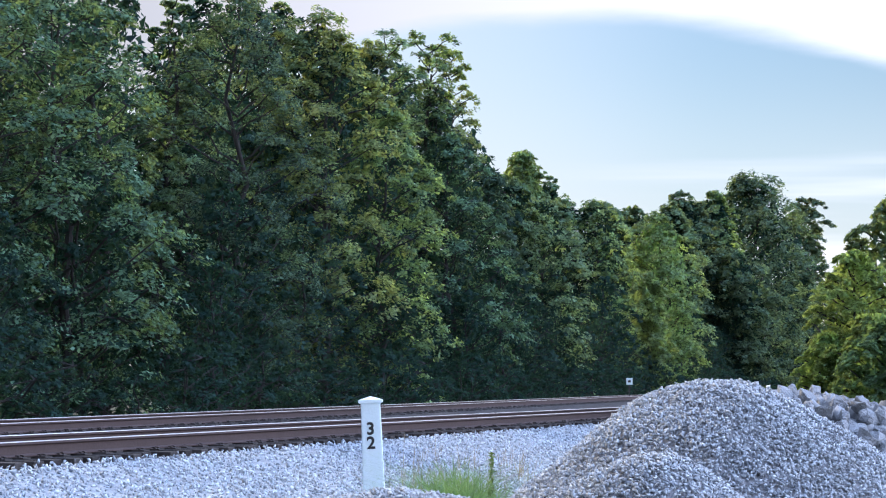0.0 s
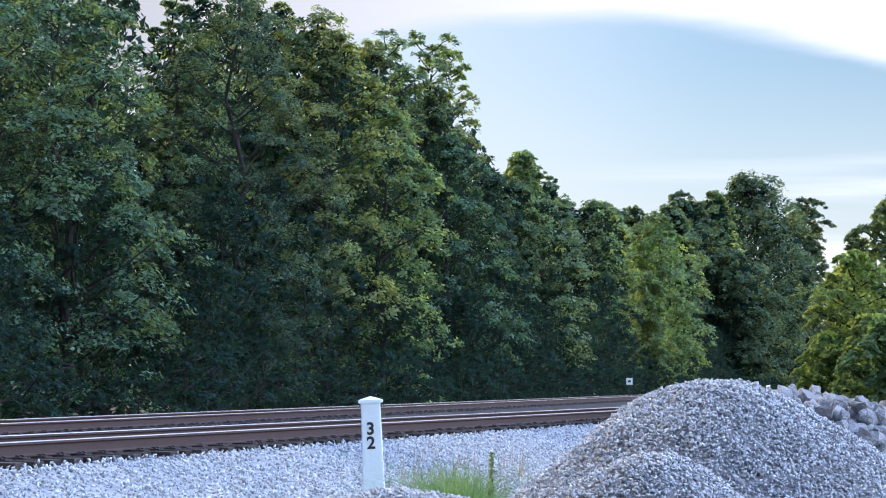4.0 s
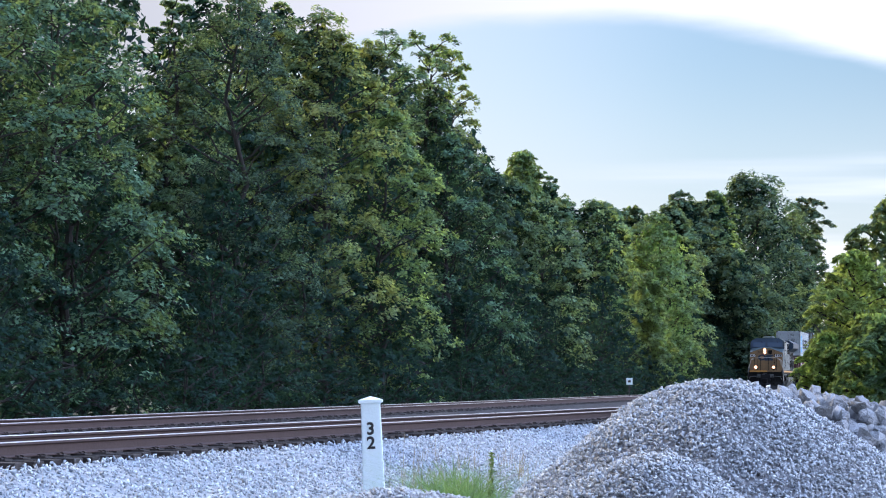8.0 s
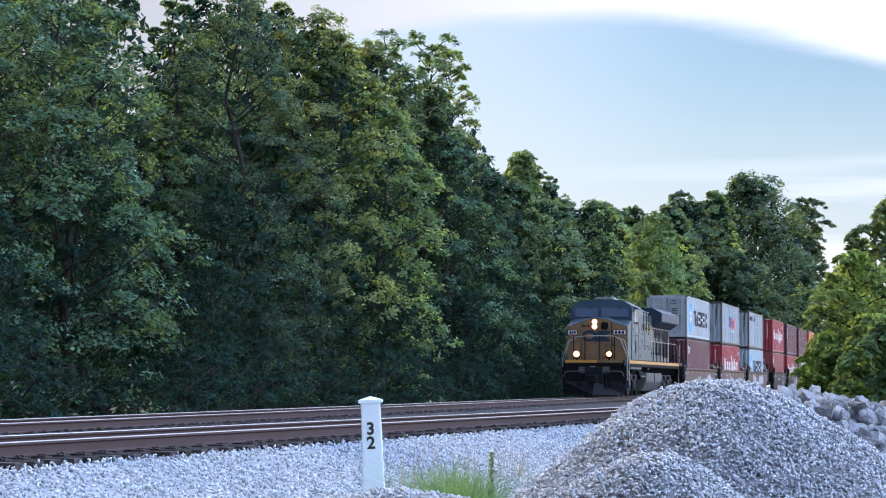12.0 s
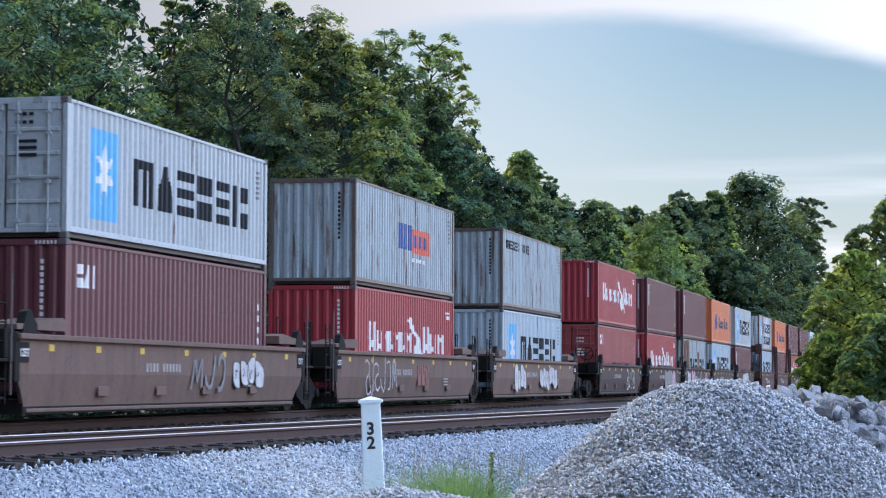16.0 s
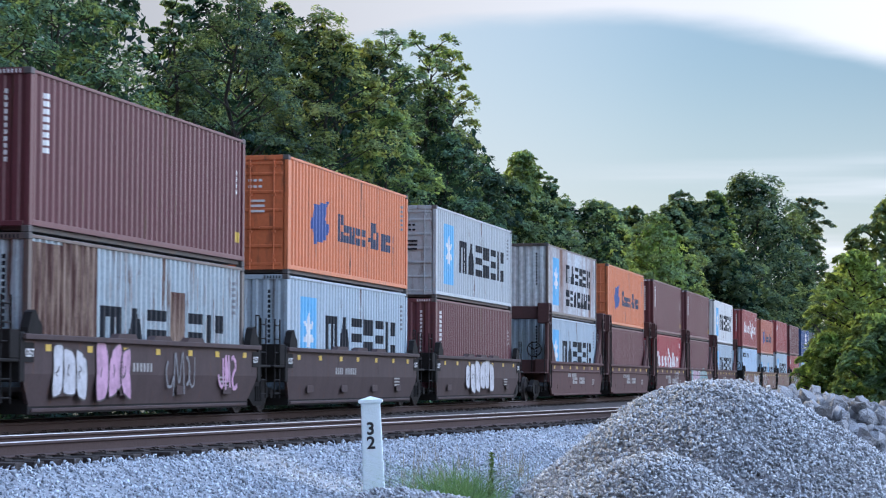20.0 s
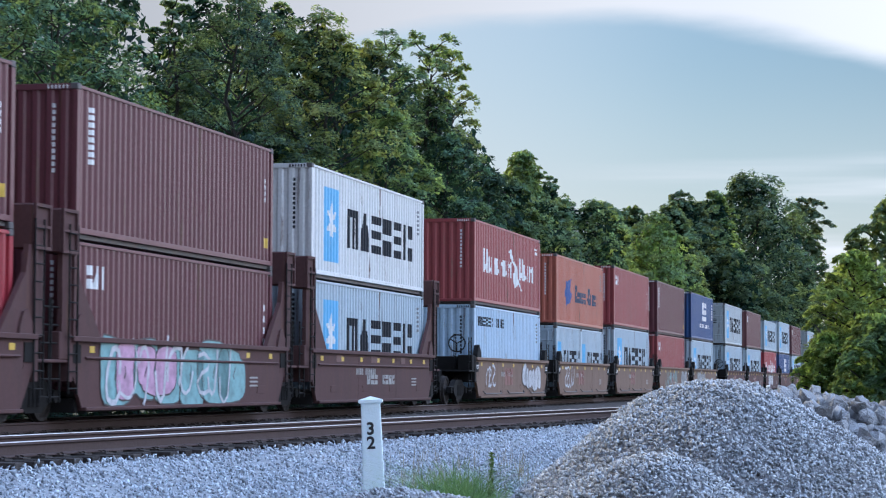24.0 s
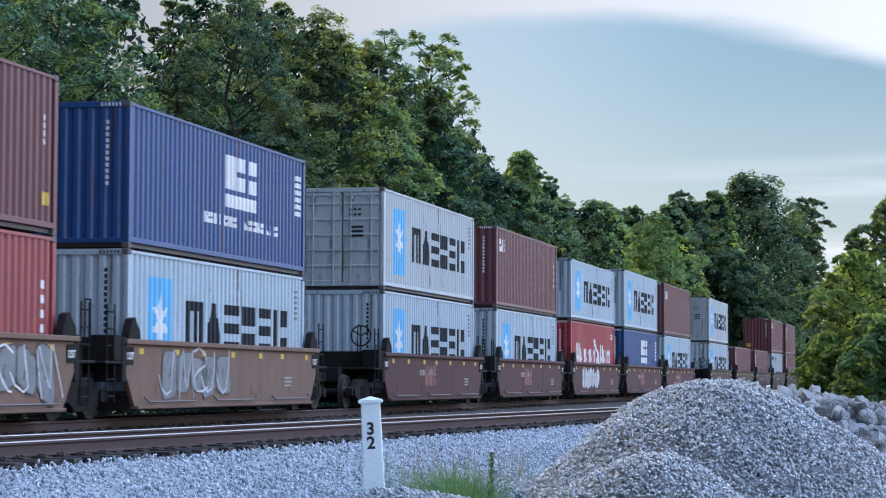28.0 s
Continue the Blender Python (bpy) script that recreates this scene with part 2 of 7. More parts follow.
def tube(bm, a, b, r0, r1=None, n=8, caps=True):
    a, b = Vector(a), Vector(b)
    r1 = r0 if r1 is None else r1
    q = (b - a).to_track_quat("Z", "Y")
    rings = []
    for p, r in ((a, r0), (b, r1)):
        rings.append([bm.verts.new(p + q @ Vector((r * math.cos(2 * math.pi * i / n), r * math.sin(2 * math.pi * i / n), 0))) for i in range(n)])
    for i in range(n):
        bm.faces.new((rings[0][i], rings[0][(i + 1) % n], rings[1][(i + 1) % n], rings[1][i]))
    if caps:
        bm.faces.new(rings[0][::-1])
        bm.faces.new(rings[1])


def extrude_outline(bm, pts, y0, y1):
    """A closed outline in x, z drawn out from y0 to y1."""
    a = [bm.verts.new((x, y0, z)) for x, z in pts]
    b = [bm.verts.new((x, y1, z)) for x, z in pts]
    n = len(pts)
    for i in range(n):
        bm.faces.new((a[i], a[(i + 1) % n], b[(i + 1) % n], b[i]))
    bm.faces.new(a[::-1])
    bm.faces.new(b)
    bmesh.ops.recalc_face_normals(bm, faces=bm.faces)


# ---------------------------------------------------------------- the lines of the tracks
RAIL_Z = CAM_Z - 0.771            # rail top of the far track
S_GRID = np.arange(-420.0, 1100.0, 1.0)


def _main_line():
    u = np.clip(S_GRID, -60, 330) / 200.0
    kap = (-0.00152256 + 0.03338648 * u - 0.03496563 * u ** 2 - 0.00263545 * u ** 3) / 200.0
    kap[(S_GRID < -60) | (S_GRID > 420)] = 0.0
    c = np.concatenate([[0], np.cumsum((kap[1:] + kap[:-1]) / 2)])
    psi = 0.22370507 + c - np.interp(0, S_GRID, c)
    def run(y):
        c2 = np.concatenate([[0], np.cumsum((y[1:] + y[:-1]) / 2)])
        return c2 - np.interp(0, S_GRID, c2)
    x = -9.7805162 + run(np.sin(psi))
    y = 27.78002 + run(np.cos(psi))
    return x - 1.22 * np.cos(psi), y + 1.22 * np.sin(psi), psi


LX, LY, LPSI = _main_line()


def line(s, lat=0.0):
    """A place on the far track: s metres along it, lat metres to the side where the camera stands; and its heading."""
    ps = float(np.interp(s, S_GRID, LPSI))
    return (float(np.interp(s, S_GRID, LX)) + lat * math.cos(ps), float(np.interp(s, S_GRID, LY)) - lat * math.sin(ps), ps)


N_ANG, N_X0, N_Z = 0.30, -13.9, CAM_Z - 0.73


def near_line(q, lat=0.0):
    return (N_X0 + q * math.sin(N_ANG) + lat * math.cos(N_ANG), q * math.cos(N_ANG) - lat * math.sin(N_ANG), N_ANG)


def place(px, depth, z=0.0):
    """World x, y at a depth along the view, by the slope sideways of the line of sight."""
    return ((px - 784) / 3983.0 * depth, depth, z)

# ---------------------------------------------------------------- ground
def ground_height(x, y):
    """General level, with the far bank rising a little beyond the tracks."""
    return 0.06 * math.sin(x * 0.21 + 1.0) * math.cos(y * 0.17) - 0.05


def make_ground():
    xs = np.concatenate([[-3000, -1200, -500, -250], np.arange(-120, 121, 6.0), [250, 500, 1200, 3000]])
    ys = np.concatenate([[-3000, -1200, -400, -120, -40], np.arange(-10, 421, 8.0), [600, 900, 1500, 4500]])
    verts = [(x, y, ground_height(x, y)) for y in ys for x in xs]
    nx = len(xs)
    faces = [(j * nx + i, j * nx + i + 1, (j + 1) * nx + i + 1, (j + 1) * nx + i) for j in range(len(ys) - 1) for i in range(nx - 1)]
    return tagged(raw("ground", verts, faces, EARTH, smooth=True), "dark weedy earth along the railway line", "ground", kind="structure")


make_ground()


def bed(name, at, q0, q1, step, profile, label, material=None):
    """A ballast bank swept along a line: profile of (lat, z)."""
    qs = np.arange(q0, q1 + 0.1, step)
    verts, faces = [], []
    m = len(profile)
    for q in qs:
        for lat, z in profile:
            x, y, _ = at(q, lat)
            verts.append((x, y, z))
    for j in range(len(qs) - 1):
        for i in range(m - 1):
            a = j * m + i
            faces.append((a, a + m, a + m + 1, a + 1))
    return tagged(raw(name, verts, faces, material or BALLAST_BED), label, "ballast", kind="structure")


TOP_F, TOP_N = RAIL_Z - 0.25, N_Z - 0.25
bed("ballast_bank", line, -330, 940, 5.0, [(-4.6, -0.12), (-2.1, TOP_F), (-1.35, TOP_F + 0.03), (1.35, TOP_F + 0.03), (2.1, TOP_F), (4.2, 0.05)], "dark fouled stone bank under the far track", FOULED_BED)
NEAR_PROFILE = [(-3.2, 0.1), (-1.75, TOP_N), (-1.3, TOP_N + 0.03), (1.3, TOP_N - 0.02), (1.62, TOP_N - 0.055), (2.5, 0.37), (4.2, 0.12), (6.5, -0.02), (7.5, -0.15)]
bed("ballast_bank", near_line, -30, 160, 2.0, NEAR_PROFILE[3:], "pale crushed stone shoulder of the near track")
bed("ballast_bank", near_line, -30, 160, 2.0, NEAR_PROFILE[:4], "dark fouled stone bed between the near rails", FOULED_BED)


# ---------------------------------------------------------------- stones
def stone_shapes(n, seed, corners=8):
    """A few rough stone hulls, about one unit across, sharp-edged."""
    rng = np.random.default_rng(seed)
    out = []
    for _ in range(n):
        bm = bmesh.new()
        pts = rng.normal(size=(corners, 3))
        pts /= np.linalg.norm(pts, axis=1)[:, None]
        pts *= rng.uniform(0.4, 0.56, (corners, 1))
        pts *= rng.uniform(0.75, 1.2, 3)
        for p in pts:
            bm.verts.new(p)
        bmesh.ops.convex_hull(bm, input=bm.verts)
        loose = [v for v in bm.verts if not v.link_faces]
        for v in loose:
            bm.verts.remove(v)
        bmesh.ops.triangulate(bm, faces=bm.faces)
        bm.verts.index_update()
        out.append((np.array([v.co[:] for v in bm.verts]), np.array([[v.index for v in f.verts] for f in bm.faces])))
        bm.free()
    return out


def scatter_stones(name, pos, size, material, shapes, seed, label, category="gravel", parent=None):
    """Stones at the given places, turned at random, as one body of loose stone."""
    rng = np.random.default_rng(seed)
    n = len(pos)
    vs, fs, base = [], [], 0
    kind = rng.integers(0, len(shapes), n)
    for k, (sv, sf) in enumerate(shapes):
        idx = np.nonzero(kind == k)[0]
        m = len(idx)
        if not m:
            continue
        q = rng.normal(size=(m, 4))
        q /= np.linalg.norm(q, axis=1)[:, None]
        w, x, y, z = q.T
        R = np.stack([1 - 2 * (y * y + z * z), 2 * (x * y - z * w), 2 * (x * z + y * w), 2 * (x * y + z * w), 1 - 2 * (x * x + z * z), 2 * (y * z - x * w), 2 * (x * z - y * w), 2 * (y * z + x * w), 1 - 2 * (x * x + y * y)], 1).reshape(m, 3, 3)
        p = np.einsum("mij,vj->mvi", R, sv) * size[idx][:, None, None] + pos[idx][:, None, :]
        vs.append(p.reshape(-1, 3))
        fs.append((sf[None] + (np.arange(m) * len(sv))[:, None, None] + base).reshape(-1, 3))
        base += m * len(sv)
    vs, fs = np.concatenate(vs), np.concatenate(fs)
    me = bpy.data.meshes.new(name)
    me.vertices.add(len(vs))
    me.vertices.foreach_set("co", vs.astype(np.float32).ravel())
    me.loops.add(fs.size)
    me.loops.foreach_set("vertex_index", fs.astype(np.int32).ravel())
    me.polygons.add(len(fs))
    me.polygons.foreach_set("loop_start", np.arange(0, fs.size, 3, dtype=np.int32))
    me.update(calc_edges=True)
    ob = finish(name, me, material, parent)
    return tagged(ob, label, category, kind="stuff")


SHAPES = stone_shapes(12, 4, 6)


def ballast_stones():
    rng = np.random.default_rng(11)
    pts, sizes = [], []
    n = 70000
    q = rng.uniform(14, 72, n)
    lat = rng.uniform(1.27, 6.6, n)
    # thin out with distance
    keep = rng.uniform(size=n) < np.clip(1.1 - (q - 26) / 55, 0.2, 1)
    q, lat = q[keep], lat[keep]
    ca, sa = math.cos(N_ANG), math.sin(N_ANG)
    x = N_X0 + q * sa + lat * ca
    y = q * ca - lat * sa
    slope = x / y
    vis = (slope > -0.215) & (slope < 0.09) & (y > 14)
    x, y, lat = x[vis], y[vis], lat[vis]
    z = np.interp(lat, [p[0] for p in NEAR_PROFILE], [p[1] for p in NEAR_PROFILE]) + rng.normal(0.0, 0.02, len(x)) + 0.012
    s = rng.uniform(0.04, 0.08, len(x))
    scatter_stones("ballast_stones", np.stack([x, y, z], 1), s, BALLAST, SHAPES, 5, "loose pale grey ballast stones on the track shoulder")
    # between the rails and between the two tracks
    n = 9000
    q = rng.uniform(20, 95, n)
    lat = rng.uniform(-4.2, 1.2, n)
    x = N_X0 + q * sa + lat * ca
    y = q * ca - lat * sa
    z = np.interp(lat, [p[0] for p in NEAR_PROFILE], [p[1] for p in NEAR_PROFILE]) + 0.0
    scatter_stones("ballast_stones", np.stack([x, y, z], 1), rng.uniform(0.05, 0.09, n), FOULED, SHAPES, 6, "loose dirty grey ballast stones between the rails")


ballast_stones()


# ---------------------------------------------------------------- tracks
RAIL_OUT = [(-0.07, 0.0), (0.07, 0.0), (0.07, 0.012), (0.012, 0.03), (0.009, 0.125), (0.036, 0.142), (0.036, 0.170), (0.030, 0.178), (-0.030, 0.178), (-0.036, 0.170), (-0.036, 0.142), (-0.009, 0.125), (-0.012, 0.03), (-0.07, 0.012)]


def sweep_rail(name, at, q0, q1, step, lat, top, parent):
    """A rail of the usual section, with its running band polished."""
    qs = np.arange(q0, q1 + 0.1, step)
    m = len(RAIL_OUT)
    verts, faces = [], []
    for q in qs:
        for dx, dz in RAIL_OUT:
            x, y, _ = at(q, lat + dx)
            verts.append((x, y, top - 0.178 + dz))
    for j in range(len(qs) - 1):
        for i in range(m):
            a, b = j * m + i, j * m + (i + 1) % m
            faces.append((a, b, b + m, a + m))
    ob = raw(name, verts, faces, RAIL_RUST, parent)
    ob.data.materials.append(RAIL_TOP)
    for j in range(len(qs) - 1):
        for i in (7, 6, 8):
            ob.data.polygons[j * m + i].material_index = 1
    return ob


def make_track(at, q0, q1, step, top, label, t0, t1):
    tr = tagged(new("railway_track"), label, "railway track", kind="structure")
    for lat in (0.7535, -0.7535):
        sweep_rail("rail", at, q0, q1, step, lat, top, tr)
    bm = boxes((-1.32, 1.32, -0.115, 0.115, -0.17, 0.0), bevel=0.008)
    tie = bpy.data.meshes.new("tie")
    bm.to_mesh(tie)
    bm.free()
    tie.materials.append(TIE_WOOD)
    bm = bmesh.new()
    for sx in (0.7535, -0.7535):
        box(bm, sx - 0.18, sx + 0.18, -0.09, 0.09, 0.0, 0.018)
        for dx in (-0.1, 0.1):
            for dy in (-0.055, 0.055):
                box(bm, sx + dx - 0.014, sx + dx + 0.014, dy - 0.01, dy + 0.01, 0.018, 0.034)
                box(bm, sx + dx * 0.82 - 0.02, sx + dx * 0.82 + 0.02, dy - 0.014, dy + 0.014, 0.03, 0.042)
    plate = bpy.data.meshes.new("tie_plates")
    bm.to_mesh(plate)
    bm.free()
    plate.materials.append(SPIKE)
    rng = random.Random(3)
    q = t0
    while q < t1:
        x, y, ps = at(q, rng.uniform(-0.13, 0.09))
        m = pose(x, y, top - 0.178 - 0.018, 0, 0, -math.degrees(ps) + rng.uniform(-0.8, 0.8))
        for nm, me in (("tie", tie), ("tie_plates", plate)):
            ob = new(nm, me)
            ob.parent = tr
            ob.matrix_basis = m
        q += 0.53
    return tr


make_track(near_line, -30, 160, 10.0, N_Z, "rusty steel rails on dark timber ties, near track", 24, 88)
make_track(line, -330, 940, 5.0, RAIL_Z, "rusty steel rails on dark timber ties, far track", 0, 90)

# ---------------------------------------------------------------- trees
def leaves_at(p, out, size, rng, up=0.5, loose=0.55, slim=0.27):
    """Corner points of small pointed, slightly folded leaves at p that face roughly along out."""
    n = len(p)
    nrm = out * 0.7 + rng.normal(size=(n, 3)) * loose + np.array([0, 0, up])
    nrm /= np.linalg.norm(nrm, axis=1)[:, None]
    t = rng.normal(size=(n, 3)) + out * 0.8 + np.array([0, 0, -0.6])
    t -= (t * nrm).sum(1)[:, None] * nrm
    t /= np.linalg.norm(t, axis=1)[:, None] + 1e-9
    b = np.cross(nrm, t)
    s = size * rng.uniform(0.55, 1.35, n)
    L, W = (s * 0.5)[:, None], (s * slim)[:, None]
    return np.stack([p - t * L, p + b * W - nrm * W * 0.3, p + t * L, p - b * W - nrm * W * 0.3], 1).reshape(-1, 3)


def coarse_leaves(p, out, size, rng):
    """Three-cornered coarse leaves for the inside of crowns and for trees deep in the wood."""
    q = leaves_at(p, out, size, rng, 0.3, 0.8, 0.4).reshape(-1, 4, 3)
    return q[:, :3].reshape(-1, 3)


def directions(n, rng):
    d = rng.normal(size=(n, 3))
    return d / np.linalg.norm(d, axis=1)[:, None]


def limb(bm, a, b, r0, r1, rng, n=6, bends=3, wob=0.08):
    a, b = Vector(a), Vector(b)
    prev, pr = a, r0
    ln = (b - a).length
    for i in range(1, bends + 1):
        f = i / bends
        q = a.lerp(b, f) + Vector(rng.normal(size=3) * wob * ln * (0 if i == bends else 0.5))
        rr = r0 + (r1 - r0) * f
        tube(bm, prev, q, pr, rr, n, caps=False)
        prev, pr = q, rr


def make_tree(name, h, r, low, seed, leaf, leaf_size, boughs, twigs, per, label, shape="round", category="tree", size=(0.26, 0.42), core=1.0, slim=0.29, core_leaf=None, coarse=False, droop=0.35, flat=0.42, tuft=0.27):
    """A tree h metres high with a crown of half-width r that begins at height low: trunk, limbs, leafy boughs
    that lie like drooping shelves one above another with dark gaps between, each made of tufts of leaves,
    and coarser leaves inside, by default near-black with the crown's inner shade put into their colour."""
    rng = np.random.default_rng(seed)
    tree = tagged(new(name), label, category)
    bm = bmesh.new()
    tr = 0.011 * h + 0.03
    lean = rng.normal(size=2) * 0.025 * h
    limb(bm, (0, 0, -0.3), (lean[0], lean[1], h * 0.88), tr, tr * 0.2, rng, 8, 6, 0.04)
    tufts, outs, radii = [], [], []
    for i in range(boughs):
        f = (i + 0.5) / boughs
        if shape == "round":
            w = r * math.sqrt(max(0.07, 1 - abs(1.75 * f - 0.72) ** 2.7))
        else:
            w = r * (0.42 + 0.75 * f - 0.62 * f ** 4)
        br = r * rng.uniform(*size) * (1.0 - 0.35 * f)
        a = i * 2.399963 + rng.uniform(-0.7, 0.7)
        d = max(0.0, w * rng.uniform(0.66, 1.12) - br * 0.75)
        z = low + br * 0.3 + (h - low - br * 0.75) * f + rng.uniform(-0.3, 0.3) * br
        c = np.array([lean[0] * f + d * math.cos(a), lean[1] * f + d * math.sin(a), min(z, h - br * 0.42)])
        ahead, aside = np.array([math.cos(a), math.sin(a), 0.0]), np.array([-math.sin(a), math.cos(a), 0.0])
        root = (lean[0] * f * 0.8, lean[1] * f * 0.8, max(0.3, c[2] - 0.35 * d - br * 0.6))
        limb(bm, root, c, tr * 0.34 * (1.1 - 0.6 * f), 0.02, rng, 5, 3, 0.09)
        u = rng.uniform(-0.85, 1.0, twigs)
        v = rng.normal(0, 0.48, twigs)
        rho = np.minimum(u * u + v * v, 1.3)
        lift = flat * (1 - rho) - droop * np.maximum(u, 0) ** 2 + rng.normal(0, 0.11, twigs)
        p = c + br * (u[:, None] * ahead + v[:, None] * aside + lift[:, None] * np.array([0, 0, 1.0]))
        o = 0.75 * ahead * np.maximum(u, -0.2)[:, None] + 0.75 * aside * v[:, None] + np.array([0, 0, 0.55]) + 0.25 * ahead
        tufts.append(p)
        outs.append(o)
        radii.append(br * tuft * rng.uniform(0.65, 1.3, twigs))
        for j in range(0, twigs, 3):
            tube(bm, c, p[j], 0.022, 0.006, 3, caps=False)
    part("trunk", bm, BARK, tree)
    p, o, sr = np.concatenate(tufts), np.concatenate(outs), np.concatenate(radii)
    keep = p[:, 2] > 0.15
    p, o, sr = p[keep], o[keep], sr[keep]
    o /= np.linalg.norm(o, axis=1)[:, None]
    n = len(p) * per
    c, dd, rr = np.repeat(p, per, 0), np.repeat(o, per, 0), np.repeat(sr, per)
    off = directions(n, rng) * (rng.uniform(0, 1, n) ** 0.45)[:, None] * np.array([1.0, 1.0, 0.62])
    q = c + off * rr[:, None]
    q[:, 2] -= (np.linalg.norm(off[:, :2], axis=1) ** 2) * rr * 0.35
    dd = dd + off * 0.6
    dd /= np.linalg.norm(dd, axis=1)[:, None] + 1e-9
    if coarse:
        quads_mesh("crown", coarse_leaves(q, dd, leaf_size, rng), 3, leaf, tree)
    else:
        quads_mesh("crown", leaves_at(q, dd, leaf_size, rng, up=0.55, loose=0.34, slim=slim), 4, leaf, tree)
    # inner leaves: the default leaf colour carries the crown's inner shade
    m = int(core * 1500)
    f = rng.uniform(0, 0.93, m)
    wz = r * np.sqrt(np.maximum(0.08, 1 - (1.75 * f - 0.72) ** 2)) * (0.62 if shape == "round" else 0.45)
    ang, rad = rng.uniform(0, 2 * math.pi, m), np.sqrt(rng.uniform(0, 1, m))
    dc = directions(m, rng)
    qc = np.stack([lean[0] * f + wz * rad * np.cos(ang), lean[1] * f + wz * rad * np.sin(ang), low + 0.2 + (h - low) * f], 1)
    quads_mesh("inner_foliage", coarse_leaves(qc, dc, leaf_size * 1.5, rng), 3, core_leaf or LEAF_PAINTED_SHADE, tree)
    return tree


def plant(ob, x, y, turn=0.0):
    ob.matrix_basis = pose(x, y, ground_height(x, y) - 0.02, 0, 0, turn)
    return ob


def behind(px, lat):
    """Depth at which a line of sight meets the strip lat metres beyond the far track's centre."""
    m = (px - 784) / 3983.0
    return (16.2 + 1.25 + lat * 1.026) / (0.2285 - m)


L_BROAD = "tall broadleaf tree in full summer leaf beside the railway"
L_DARK = "dense dark green broadleaf tree in the line of woodland"
L_TALL = "tall open-crowned tree with sky showing between its sprays"
L_LIGHT = "bright green sunlit young broadleaf tree"
# tall trees: line of sight, metres beyond the track, level of the top, half-width there, crown foot, look
TALL = (
    (20, 14, -130, 170, 3.0, "fine", "vase", L_TALL), (185, 10.5, -60, 105, 1.0, "deep", "round", L_BROAD), (330, 13.5, 45, 100, 3.0, "mid", "round", L_BROAD), (450, 13.5, -15, 95, 3.0, "mid", "vase", L_TALL),
    (-70, 10, -130, 190, 0.5, "deep", "round", L_BROAD), (95, 8.2, -70, 200, 0.5, "deep", "round", L_BROAD), (285, 12, -25, 60, 6.0, "mid", "vase", L_TALL),
    (415, 9.5, -30, 150, 0.5, "fine", "round", L_DARK), (515, 11.5, 8, 95, 3.0, "olive", "round", L_BROAD), (575, 9.5, 40, 115, 0.8, "olive", "round", L_BROAD), (650, 11.5, 58, 75, 2.0, "olive", "round", L_BROAD), (775, 10.5, 150, 72, 2.0, "fine", "round", L_DARK),
    (700, 12, 48, 85, 5.0, "mid", "vase", L_TALL), (660, 8.5, 190, 120, 0.5, "olive", "round", L_BROAD), (808, 11, 70, 66, 3.0, "olive", "vase", L_TALL), (745, 11.5, 48, 70, 5.0, "olive", "vase", L_TALL),
    (800, 9, 225, 105, 0.5, "deep", "round", L_DARK), (865, 9, 285, 60, 0.6, "fine", "round", L_DARK), (930, 13, 258, 50, 11.5, "light", "round", L_TALL), (978, 12.5, 305, 48, 2.0, "mid", "round", L_BROAD),
    (960, 8.5, 335, 95, 0.5, "mid", "round", L_BROAD), (1055, 9, 345, 85, 0.6, "olive", "round", L_BROAD), (1090, 12, 350, 70, 1.0, "mid", "round", L_BROAD),
    (1172, 6.8, 372, 82, 0.4, "light", "round", L_LIGHT), (1150, 5.6, 475, 46, 0.4, "light", "round", L_LIGHT), (1230, 10, 335, 75, 1.0, "shade", "round", L_BROAD),
    (905, 10, 305, 60, 1.0, "mid", "round", L_BROAD), (1010, 11, 345, 75, 1.0, "mid", "round", L_BROAD), (1120, 11, 362, 75, 1.0, "mid", "round", L_BROAD), (1185, 10, 352, 60, 1.0, "mid", "round", L_BROAD), (1262, 9, 330, 60, 1.0, "olive", "round", L_BROAD),
    (1330, 8, 296, 122, 1.0, "shade", "round", L_BROAD), (1425, 8.5, 345, 52, 6.0, "shade", "vase", L_TALL), (1300, 6.0, 430, 85, 0.5, "shade", "round", L_BROAD), (1405, 6.5, 470, 50, 0.5, "shade", "round", L_BROAD))


def tall_trees():
    for i, (px, lat, top_y, half, low, look_, shape, label) in enumerate(TALL):
        z = behind(px, lat)
        x, y, _ = place(px, z)
        h = CAM_Z + (672 - top_y) * z / 3983.0
        r = 1.12 * half * z / 3983.0
        leaf = {"mid": LEAF_MID, "deep": LEAF_DEEP, "shade": LEAF_SHADE, "fine": LEAF_FINE, "dark": LEAF_PAINTED_SHADE, "light": LEAF_LIGHT, "olive": LEAF_OLIVE}[look_]
        ls = 0.11 + 0.00075 * z + max(0.0, z - 140) * 0.0011
        open_ = shape == "vase"
        near = z < 110
        t = make_tree("tree", h, r, low, 100 + i, leaf, ls * (0.85 if open_ else 0.72 if look_ == "fine" else 1.0), int((h - low) * (3.6 if open_ else 3.2) + 8), 12, 46 if look_ == "fine" else 30 if near else 25, label, shape,
                      size=(0.22, 0.40) if open_ else (0.28, 0.46), core=0.1 if open_ else 1.3 if near else 2.6 if z < 200 else 4.0, tuft=0.42 if open_ else 0.36, core_leaf=leaf if look_ == "light" else LEAF_PAINTED_SHADE)
        plant(t, x, y)


tall_trees()
rng_t = random.Random(8)
PROTO = {}


